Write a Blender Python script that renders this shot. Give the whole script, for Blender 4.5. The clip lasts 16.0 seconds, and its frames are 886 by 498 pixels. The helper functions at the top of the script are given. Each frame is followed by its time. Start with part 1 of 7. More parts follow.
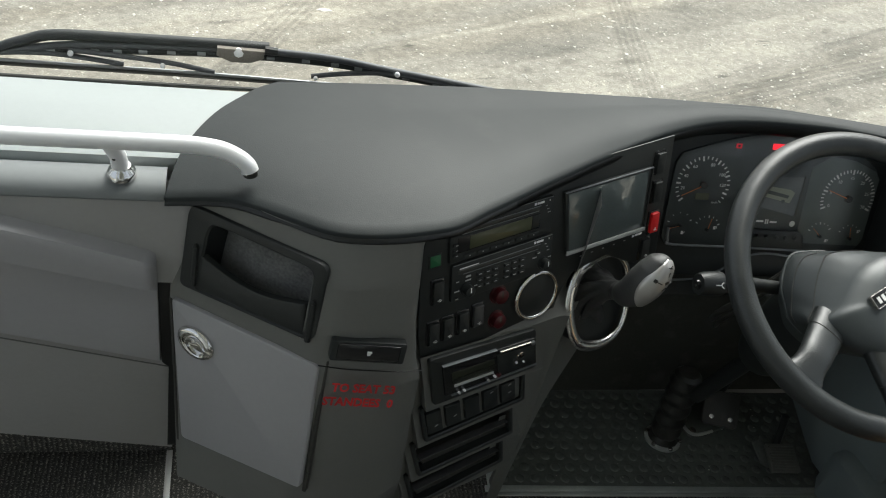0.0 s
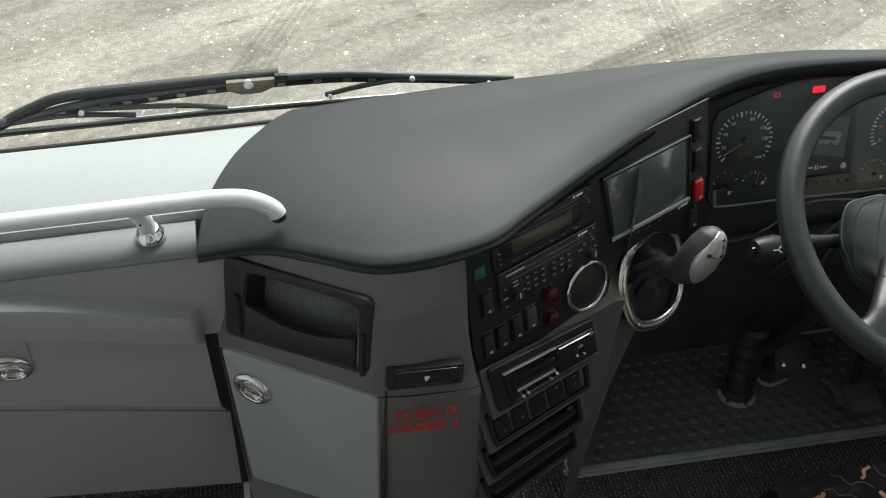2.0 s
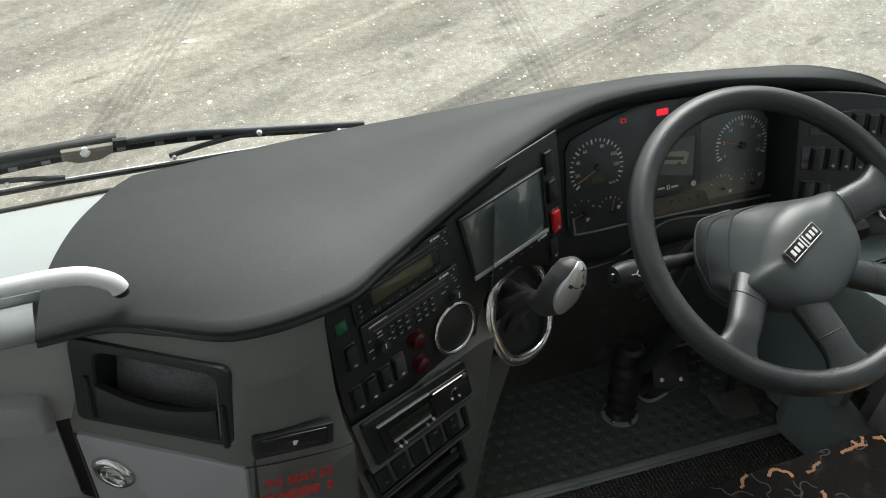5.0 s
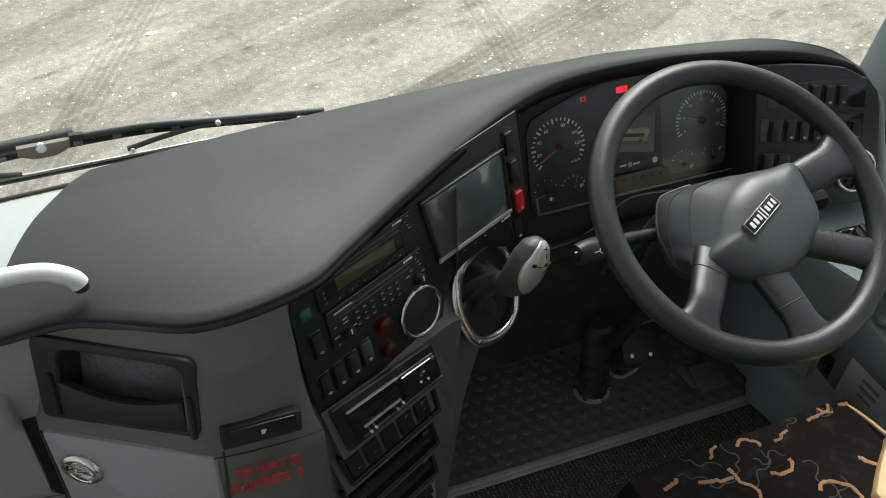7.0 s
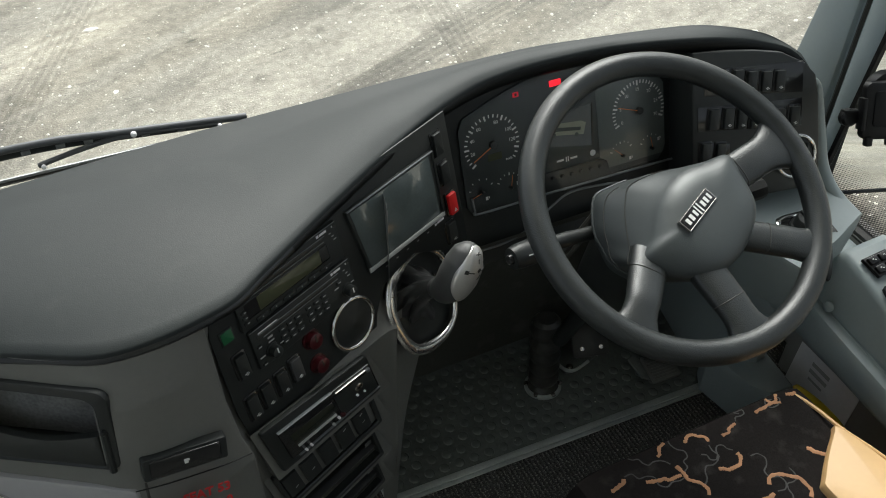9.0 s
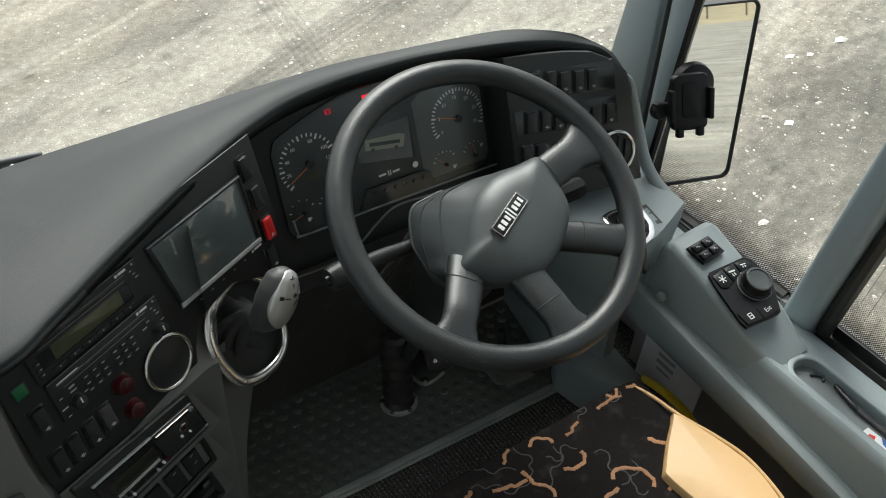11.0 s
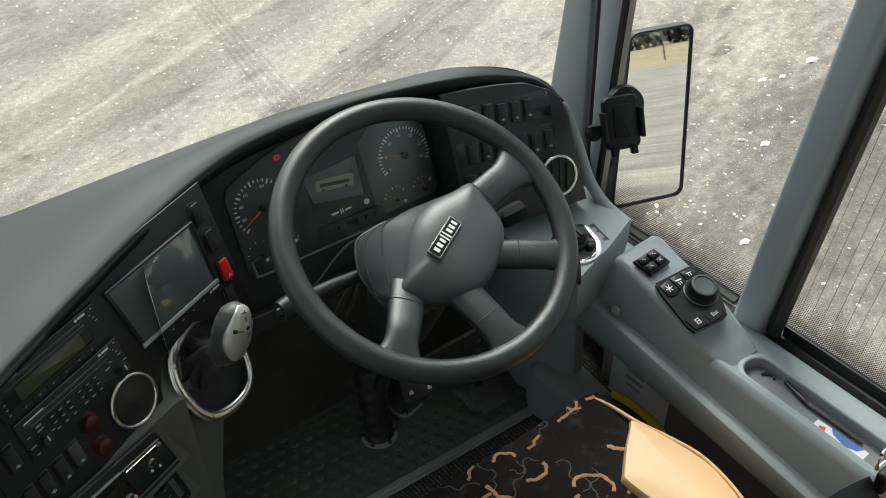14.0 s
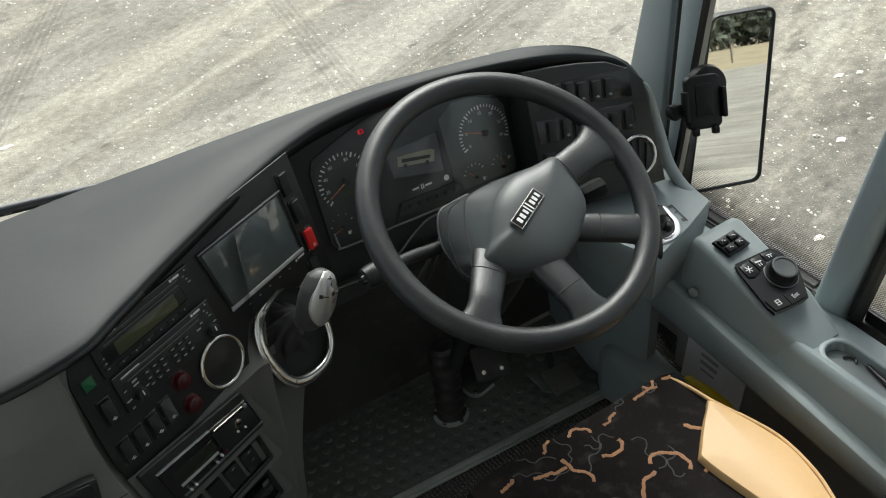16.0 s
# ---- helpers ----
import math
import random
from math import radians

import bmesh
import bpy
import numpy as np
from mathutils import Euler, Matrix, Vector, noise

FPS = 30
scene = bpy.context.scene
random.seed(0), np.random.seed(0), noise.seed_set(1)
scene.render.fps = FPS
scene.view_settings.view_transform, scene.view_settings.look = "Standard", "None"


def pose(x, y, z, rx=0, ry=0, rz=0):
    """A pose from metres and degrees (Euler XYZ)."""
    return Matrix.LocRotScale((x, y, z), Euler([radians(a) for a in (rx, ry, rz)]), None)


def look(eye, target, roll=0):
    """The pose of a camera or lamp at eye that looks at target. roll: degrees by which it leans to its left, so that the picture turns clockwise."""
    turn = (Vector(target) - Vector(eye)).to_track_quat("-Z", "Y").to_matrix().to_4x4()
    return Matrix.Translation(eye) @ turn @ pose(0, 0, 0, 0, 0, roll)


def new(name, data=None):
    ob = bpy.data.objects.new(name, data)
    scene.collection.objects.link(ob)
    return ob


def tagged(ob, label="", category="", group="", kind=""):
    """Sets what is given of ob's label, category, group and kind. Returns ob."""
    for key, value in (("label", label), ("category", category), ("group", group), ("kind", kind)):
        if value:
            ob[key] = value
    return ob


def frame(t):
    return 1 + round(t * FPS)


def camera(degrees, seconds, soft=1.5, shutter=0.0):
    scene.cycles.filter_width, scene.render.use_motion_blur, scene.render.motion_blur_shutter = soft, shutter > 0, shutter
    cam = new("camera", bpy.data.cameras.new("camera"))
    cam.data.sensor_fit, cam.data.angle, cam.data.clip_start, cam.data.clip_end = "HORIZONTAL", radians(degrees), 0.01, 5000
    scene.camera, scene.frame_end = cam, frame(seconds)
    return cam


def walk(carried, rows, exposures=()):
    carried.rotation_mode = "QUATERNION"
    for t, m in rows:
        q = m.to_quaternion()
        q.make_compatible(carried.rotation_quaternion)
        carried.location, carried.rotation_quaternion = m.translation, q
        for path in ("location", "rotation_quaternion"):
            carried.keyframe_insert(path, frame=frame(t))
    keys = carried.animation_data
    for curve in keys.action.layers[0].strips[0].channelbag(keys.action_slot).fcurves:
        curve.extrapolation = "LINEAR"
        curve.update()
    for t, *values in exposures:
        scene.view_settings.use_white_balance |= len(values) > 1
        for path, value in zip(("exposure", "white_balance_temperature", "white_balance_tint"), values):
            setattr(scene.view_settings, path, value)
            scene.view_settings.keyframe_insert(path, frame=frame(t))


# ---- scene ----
cam = camera(50.37, 16.0, 1.0, 0.1)
PATH = [
    (0, (-0.9390, -0.8624, 1.6300), (-0.4961, 0.5909, 0.3293), 12.90),
    (0.2, (-0.8782, -0.8206, 1.6256), (-0.5757, 0.6384, 0.2914), 9.60),
    (0.3, (-0.8565, -0.7948, 1.6191), (-0.6102, 0.6383, 0.2459), 8.29),
    (0.4, (-0.8378, -0.7797, 1.6145), (-0.6077, 0.6249, 0.2095), 8.01),
    (0.5, (-0.8356, -0.7805, 1.6319), (-0.6080, 0.6033, 0.2061), 7.82),
    (1, (-0.9025, -0.7768, 1.6745), (-0.7421, 0.6196, 0.2517), 0.02),
    (1.5, (-0.9277, -0.7754, 1.6739), (-0.6768, 0.6263, 0.2696), 1.06),
    (2, (-0.9194, -0.7789, 1.6680), (-0.5789, 0.6227, 0.2825), 2.11),
    (2.5, (-0.9067, -0.7828, 1.6699), (-0.5051, 0.5866, 0.2688), 2.91),
    (3, (-0.9008, -0.7719, 1.6711), (-0.4237, 0.6023, 0.2985), 4.42),
    (3.5, (-0.8924, -0.7702, 1.6713), (-0.3684, 0.6039, 0.3159), 4.70),
    (4, (-0.8834, -0.7755, 1.6743), (-0.3303, 0.5933, 0.3251), 4.90),
    (4.5, (-0.8699, -0.7712, 1.6703), (-0.3108, 0.6136, 0.3400), 3.42),
    (5, (-0.8633, -0.7588, 1.6707), (-0.2950, 0.6237, 0.3418), 2.67),
    (5.2, (-0.8639, -0.7549, 1.6706), (-0.2771, 0.6162, 0.3380), 2.62),
    (7.3, (-0.8425, -0.7695, 1.6708), (-0.2286, 0.5718, 0.3202), 1.92),
    (7.5, (-0.8386, -0.7673, 1.6726), (-0.2162, 0.5711, 0.3231), 1.87),
    (8, (-0.8233, -0.7722, 1.6809), (-0.1690, 0.5614, 0.3417), 1.57),
    (8.2, (-0.8135, -0.7702, 1.6797), (-0.1764, 0.5540, 0.3229), 1.07),
    (10.3, (-0.7342, -0.6805, 1.6541), (0.0185, 0.5365, 0.2568), 2.54),
    (10.5, (-0.7313, -0.7005, 1.6693), (0.0364, 0.4795, 0.2486), 3.10),
    (11, (-0.6634, -0.7669, 1.6571), (0.1999, 0.4264, 0.3041), 2.55),
    (11.5, (-0.6006, -0.8679, 1.7047), (0.2565, 0.3929, 0.4101), -1.20),
    (12, (-0.6233, -0.9041, 1.6715), (0.1618, 0.3969, 0.3711), -3.47),
    (12.5, (-0.6136, -0.9066, 1.6707), (0.1609, 0.4104, 0.3802), -4.18),
    (13, (-0.6157, -0.9197, 1.6720), (0.1685, 0.3782, 0.3679), -4.31),
    (13.5, (-0.6271, -0.9264, 1.6884), (0.1966, 0.3178, 0.3567), -3.23),
    (14, (-0.6236, -0.9054, 1.6786), (0.2535, 0.3692, 0.4113), -2.71),
    (14.5, (-0.6388, -0.9032, 1.6701), (0.2387, 0.3708, 0.4023), -2.89),
    (15, (-0.6425, -0.9157, 1.6672), (0.2217, 0.3629, 0.3952), -3.06),
    (15.5, (-0.6665, -0.9539, 1.6516), (0.1641, 0.3204, 0.3531), -3.62),
    (16, (-0.6790, -0.9214, 1.6546), (0.0969, 0.4267, 0.3974), -4.58),
]
walk(cam, [(t, look(eye, target, roll)) for t, eye, target, roll in PATH], [(0.0, 0.89, 6360, 4), (8.0, 0.89, 6360, 4), (10.5, 0.90, 6360, 4), (16.0, 0.88, 6360, 4)])

# ---- light ----
world = bpy.data.worlds.new("overcast_sky")
scene.world = world
world.use_nodes = True
wt = world.node_tree
sky = wt.nodes.new("ShaderNodeTexSky")
sky.sky_type = "NISHITA"
sky.sun_disc = False
sky.sun_elevation = radians(48)
sky.sun_rotation = radians(20)
sky.air_density, sky.dust_density, sky.ozone_density = 0.9, 5.0, 1.0
cloud = wt.nodes.new("ShaderNodeHueSaturation")
cloud.inputs["Saturation"].default_value = 0.35
wt.links.new(sky.outputs[0], cloud.inputs["Color"])
wt.links.new(cloud.outputs[0], wt.nodes["Background"].inputs[0])
wt.nodes["Background"].inputs[1].default_value = 0.125
sun = new("sun", bpy.data.lights.new("sun", "SUN"))
sun.data.energy, sun.data.angle, sun.data.color = 1.65, radians(30), (1.0, 0.985, 0.95)
sun.matrix_world = look((6.0, 9.0, 14.0), (0, 0, 0))


# ---- materials ----
def mat(name, color, rough=0.5, metal=0.0, vary=0.12, scale=30.0, bump=0.0, bump_scale=600.0, grime=0.0, spec=0.5, coat=0.0):
    """A surface with tone variation at two scales, fine relief and worn gloss."""
    m = bpy.data.materials.new(name)
    m.use_nodes = True
    nt = m.node_tree
    b = nt.nodes["Principled BSDF"]
    b.inputs["Metallic"].default_value = metal
    b.inputs["Specular IOR Level"].default_value = spec
    b.inputs["Coat Weight"].default_value = coat
    tc = nt.nodes.new("ShaderNodeTexCoord")

    def noise_node(s, d):
        n = nt.nodes.new("ShaderNodeTexNoise")
        n.inputs["Scale"].default_value, n.inputs["Detail"].default_value = s, d
        nt.links.new(tc.outputs["Object"], n.inputs["Vector"])
        return n
    big, small = noise_node(scale * 0.12, 4), noise_node(scale * 4, 3)
    add = nt.nodes.new("ShaderNodeMath")
    add.operation = "MULTIPLY_ADD"
    add.inputs[1].default_value = 0.45
    nt.links.new(small.outputs[0], add.inputs[0])
    nt.links.new(big.outputs[0], add.inputs[2])
    ramp = nt.nodes.new("ShaderNodeMapRange")
    ramp.inputs[1].default_value, ramp.inputs[2].default_value = 0.35, 1.1
    ramp.inputs[3].default_value, ramp.inputs[4].default_value = 1 - vary, 1 + vary
    nt.links.new(add.outputs[0], ramp.inputs[0])
    mul = nt.nodes.new("ShaderNodeVectorMath")
    mul.operation = "SCALE"
    mul.inputs[0].default_value = color[:3]
    nt.links.new(ramp.outputs[0], mul.inputs["Scale"])
    last = mul.outputs[0]
    if grime:
        dust = noise_node(scale * 0.5, 8)
        dr = nt.nodes.new("ShaderNodeMapRange")
        dr.inputs[1].default_value, dr.inputs[2].default_value = 0.55, 0.75
        dr.inputs[3].default_value, dr.inputs[4].default_value = 0.0, grime
        nt.links.new(dust.outputs[0], dr.inputs[0])
        mx = nt.nodes.new("ShaderNodeMix")
        mx.data_type = "RGBA"
        mx.inputs["B"].default_value = (0.3, 0.28, 0.25, 1)
        nt.links.new(dr.outputs[0], mx.inputs["Factor"])
        nt.links.new(last, mx.inputs["A"])
        last = mx.outputs["Result"]
    nt.links.new(last, b.inputs["Base Color"])
    rr = nt.nodes.new("ShaderNodeMapRange")
    rr.inputs[3].default_value, rr.inputs[4].default_value = max(0.02, rough - 0.1), min(1.0, rough + 0.1)
    nt.links.new(big.outputs[0], rr.inputs[0])
    nt.links.new(rr.outputs[0], b.inputs["Roughness"])
    if bump:
        bn = noise_node(bump_scale, 2)
        bp = nt.nodes.new("ShaderNodeBump")
        bp.inputs["Strength"].default_value, bp.inputs["Distance"].default_value = bump, 0.001
        nt.links.new(bn.outputs[0], bp.inputs["Height"])
        nt.links.new(bp.outputs[0], b.inputs["Normal"])
    return m


def glow(name, color, strength):
    m = bpy.data.materials.new(name)
    m.use_nodes = True
    b = m.node_tree.nodes["Principled BSDF"]
    b.inputs["Base Color"].default_value = (*color, 1)
    b.inputs["Emission Color"].default_value = (*color, 1)
    b.inputs["Emission Strength"].default_value = strength
    return m


def glass(name, tint=(1, 1, 1), gloss=1.0):
    m = bpy.data.materials.new(name)
    m.use_nodes = True
    nt = m.node_tree
    nt.nodes.remove(nt.nodes["Principled BSDF"])
    tr, gl, mx, lw, pw, ad = (nt.nodes.new("ShaderNode" + k) for k in ("BsdfTransparent", "BsdfGlossy", "MixShader", "LayerWeight", "Math", "Math"))
    tr.inputs[0].default_value = (*tint, 1)
    gl.inputs["Roughness"].default_value = 0.02
    lw.inputs[0].default_value = 0.5
    pw.operation, ad.operation = "POWER", "MULTIPLY_ADD"
    pw.inputs[1].default_value = 5.0
    ad.inputs[1].default_value, ad.inputs[2].default_value = 0.9, 0.04 * gloss
    nt.links.new(lw.outputs["Facing"], pw.inputs[0])
    nt.links.new(pw.outputs[0], ad.inputs[0])
    nt.links.new(ad.outputs[0], mx.inputs[0])
    nt.links.new(tr.outputs[0], mx.inputs[1])
    nt.links.new(gl.outputs[0], mx.inputs[2])
    nt.links.new(mx.outputs[0], nt.nodes["Material Output"].inputs[0])
    return m


PAD = mat("dark_soft_dash_vinyl", (0.0161, 0.0199, 0.0199), 0.52, spec=0.24, vary=0.16, bump=0.18, bump_scale=650, grime=0.02)
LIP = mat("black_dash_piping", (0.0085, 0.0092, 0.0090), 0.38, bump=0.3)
# Pad vinyl darkened to carry the shade on the hood's front edge.
LIP2 = mat("shaded_pad_edge_vinyl", (0.0050, 0.0056, 0.0055), 0.48, spec=0.18, vary=0.12, bump=0.2, bump_scale=650)
BODY = mat("grey_moulded_plastic", (0.3167, 0.3096, 0.2955), 0.6, vary=0.07, bump=0.3, bump_scale=1100)
DOOR = mat("mid_grey_plastic", (0.3435, 0.3381, 0.3408), 0.55, vary=0.06, bump=0.25, bump_scale=1100)
PALE = mat("pale_grey_panel", (0.3350, 0.3620, 0.3560), 0.5, vary=0.05, bump=0.15, bump_scale=900)
SIDE = mat("blue_grey_console_plastic", (0.2538, 0.2946, 0.2950), 0.46, vary=0.06, bump=0.2, bump_scale=1000)
PILLAR = mat("pale_blue_grey_trim", (0.2880, 0.3420, 0.3520), 0.5, vary=0.05, bump=0.2, bump_scale=1000)
LININGM = mat("dusty_black_lining", (0.0536, 0.0536, 0.0428), 0.6, vary=0.3, scale=40, bump=0.3, grime=0.15)
BLACK = mat("black_plastic", (0.0234, 0.0259, 0.0246), 0.45, vary=0.2, bump=0.2, spec=0.35)
GLOSSY = mat("glossy_black_plastic", (0.0184, 0.0184, 0.0184), 0.15, vary=0.2)
RUBBER = mat("black_rubber", (0.0327, 0.0323, 0.0276), 0.42, vary=0.25, scale=60, bump=0.3, grime=0.10)
WHEELM = mat("worn_black_wheel_leather", (0.0230, 0.0257, 0.0250), 0.33, vary=0.35, scale=80, bump=0.5, bump_scale=620, grime=0.02)
HUB = mat("dark_grey_wheel_hub", (0.0489, 0.0557, 0.0557), 0.42, vary=0.10, bump=0.15, bump_scale=900)
CHROME = mat("chrome", (0.75, 0.74, 0.72), 0.12, 1.0, vary=0.05)
NICKEL = mat("worn_nickel", (0.55, 0.52, 0.48), 0.25, 1.0, vary=0.2)
SILVER = mat("silver_paint", (0.8424, 0.8424, 0.8424), 0.30, 0.2, vary=0.04)
ALU = mat("dull_aluminium", (0.34, 0.35, 0.355), 0.45, 0.9, vary=0.2, scale=60)
GREYRIM = mat("grey_bezel_paint", (0.20, 0.21, 0.22), 0.4, 0.3, vary=0.1)
YOKE = mat("dark_grey_wiper_paint", (0.085, 0.088, 0.092), 0.45, 0.2, vary=0.15)
RED = mat("red_plastic", (0.65, 0.012, 0.015), 0.35, vary=0.05)
DKRED = mat("dark_red_plastic", (0.06, 0.006, 0.008), 0.3, vary=0.1)
GREEN = mat("green_plastic", (0.012, 0.13, 0.045), 0.4)
WHITE = mat("white_print", (0.7440, 0.7440, 0.7200), 0.6, vary=0.03)
REDINK = mat("faded_red_print", (0.50, 0.014, 0.016), 0.6, vary=0.45, scale=200)
CREAM = mat("tan_leatherette", (0.66, 0.42, 0.19), 0.45, vary=0.06, bump=0.15, bump_scale=800)
LCD = mat("unlit_display", (0.030, 0.032, 0.024), 0.15, vary=0.1)
LCDG = mat("olive_display", (0.075, 0.080, 0.045), 0.2, vary=0.1)
# Lighter dial colour that stands for the reflection in the lens.
DIAL2 = mat("dial_reflection_grey", (0.1170, 0.1352, 0.1306), 0.35, vary=0.15)
COACHM = mat("grey_green_print", (0.30, 0.31, 0.24), 0.5, vary=0.1)
DIAL = mat("dial_face", (0.0387, 0.0462, 0.0455), 0.35, vary=0.15)
ORANGE = mat("orange_needle", (0.75, 0.22, 0.06), 0.5)
WARN = glow("lit_warning_lamp", (1.0, 0.012, 0.03), 0.55)
CLEAR = glass("clear_glass", gloss=0.45)
LENS = glass("clear_acrylic", gloss=0.4)
# Pale colour of the unseen cabin surfaces, chosen to bounce light.
CEIL = mat("off_white_bounce", (0.6912, 0.7200, 0.7000), 0.7, vary=0.05)
FELT = mat("speckled_grey_felt", (0.1610, 0.1610, 0.1568), 1.0, vary=0.98, scale=60, bump=0.5, bump_scale=700)
GREYTXT = mat("grey_print", (0.42, 0.42, 0.41), 0.6)
MATRUB = mat("dusty_mat_rubber", (0.1364, 0.1478, 0.1317), 0.20, vary=0.5, scale=25, bump=0.3, grime=0.12)
# Pale panel colour darkened for the shade on the angled edge.
ROLL = mat("shaded_pale_edge_trim", (0.1620, 0.1728, 0.1728), 0.5, vary=0.08, bump=0.2, bump_scale=1000)
COLUMN = mat("dark_grey_moulded_plastic", (0.1428, 0.1427, 0.1304), 0.52, vary=0.09, bump=0.3, bump_scale=1100)
KNOBM = mat("dark_knob_rubber", (0.0495, 0.0501, 0.0484), 0.5, vary=0.15, bump=0.2)
GREYSW = mat("grey_switch_plastic", (0.05, 0.05, 0.05), 0.4)
RED2 = mat("red_knob_plastic", (0.0550, 0.0060, 0.0084), 0.3)
SCREEN = mat("switched_off_screen", (0.100, 0.118, 0.117), 0.07, vary=0.2, scale=60, spec=1.0)
SCREEN2 = mat("dim_information_display", (0.120, 0.130, 0.135), 0.2, vary=0.2)
WARN2 = glow("dim_warning_lamp", (0.7, 0.012, 0.03), 0.14)
LEATHER = mat("creased_black_leather", (0.0300, 0.0306, 0.0300), 0.42, vary=0.3, scale=60, bump=0.4, bump_scale=250)
CAPM = mat("satin_silver_cap", (0.56, 0.545, 0.52), 0.30, 0.6, vary=0.1)
SIDE2 = mat("tray_liner_grey", (0.16, 0.178, 0.182), 0.55, vary=0.1, bump=0.3)
BLUE = mat("blue_print", (0.02, 0.10, 0.38), 0.5)
WHITE2 = mat("aged_white_plate", (0.8800, 0.8580, 0.8690), 0.5, vary=0.1)
YELLOW = mat("yellow_plastic", (0.75, 0.55, 0.02), 0.4)
BROWN = mat("reddish_brown_board", (0.2210, 0.0715, 0.0364), 0.6, vary=0.2)
SQORANGE = mat("orange_woven_thread", (0.36, 0.185, 0.095), 0.9, vary=0.35, scale=200, bump=0.4)
SQGREY = mat("grey_woven_thread", (0.0595, 0.0574, 0.0560), 0.9, vary=0.3, scale=200)
EDGING = mat("scuffed_grey_edging", (0.4420, 0.4680, 0.4375), 0.40, 0.3, vary=0.35, scale=80, grime=0.2)
RUSTY = mat("rust_stained_steel", (0.20, 0.178, 0.148), 0.7, 0.2, vary=0.5, scale=90)
GRIT = mat("pale_grit", (0.66, 0.63, 0.56), 0.9, vary=0.3, scale=20)
BARK = mat("bark", (0.10, 0.075, 0.055), 0.9, vary=0.4)
LEAF = mat("dark_foliage", (0.10, 0.115, 0.085), 0.8, vary=0.5, scale=8)
DRYGRASS = mat("dry_straw_grass", (0.34, 0.285, 0.175), 0.95, vary=0.35, scale=6)


def mirror_material():
    m = bpy.data.materials.new("mirror")
    m.use_nodes = True
    b = m.node_tree.nodes["Principled BSDF"]
    b.inputs["Metallic"].default_value, b.inputs["Roughness"].default_value = 1.0, 0.015
    b.inputs["Base Color"].default_value = (0.80, 0.82, 0.82, 1)
    return m


MIRROR = mirror_material()


def dots_material():
    """Black print of small round dots with clear glass between them, thinning upwards."""
    m = bpy.data.materials.new("ceramic_dots")
    m.use_nodes = True
    nt = m.node_tree
    b = nt.nodes["Principled BSDF"]
    b.inputs["Base Color"].default_value, b.inputs["Roughness"].default_value = (0.008, 0.008, 0.008, 1), 0.5
    tc = nt.nodes.new("ShaderNodeTexCoord")
    sep = nt.nodes.new("ShaderNodeSeparateXYZ")
    nt.links.new(tc.outputs["Object"], sep.inputs[0])

    def op(kind, a, bb=None):
        n = nt.nodes.new("ShaderNodeMath")
        n.operation = kind
        for i, v in enumerate((a, bb)):
            if v is None:
                continue
            if isinstance(v, (int, float)):
                n.inputs[i].default_value = v
            else:
                nt.links.new(v, n.inputs[i])
        return n.outputs[0]
    sy = op("SINE", op("MULTIPLY", sep.outputs[1], 1250.0))
    sz = op("SINE", op("MULTIPLY", sep.outputs[2], 1050.0))
    rise = op("MULTIPLY", op("MAXIMUM", op("ADD", sep.outputs[1], 0.118), 0.0), 0.02)
    height = op("MULTIPLY", op("SUBTRACT", op("SUBTRACT", sep.outputs[2], 0.428), rise), 12.0)
    solid = op("GREATER_THAN", op("SUBTRACT", op("MULTIPLY", sy, sz), height), -0.12)
    tr, mx = nt.nodes.new("ShaderNodeBsdfTransparent"), nt.nodes.new("ShaderNodeMixShader")
    nt.links.new(solid, mx.inputs[0])
    nt.links.new(tr.outputs[0], mx.inputs[1])
    nt.links.new(b.outputs[0], mx.inputs[2])
    nt.links.new(mx.outputs[0], nt.nodes["Material Output"].inputs[0])
    return m


DOTS = dots_material()


GROUND_LEVEL = -0.70


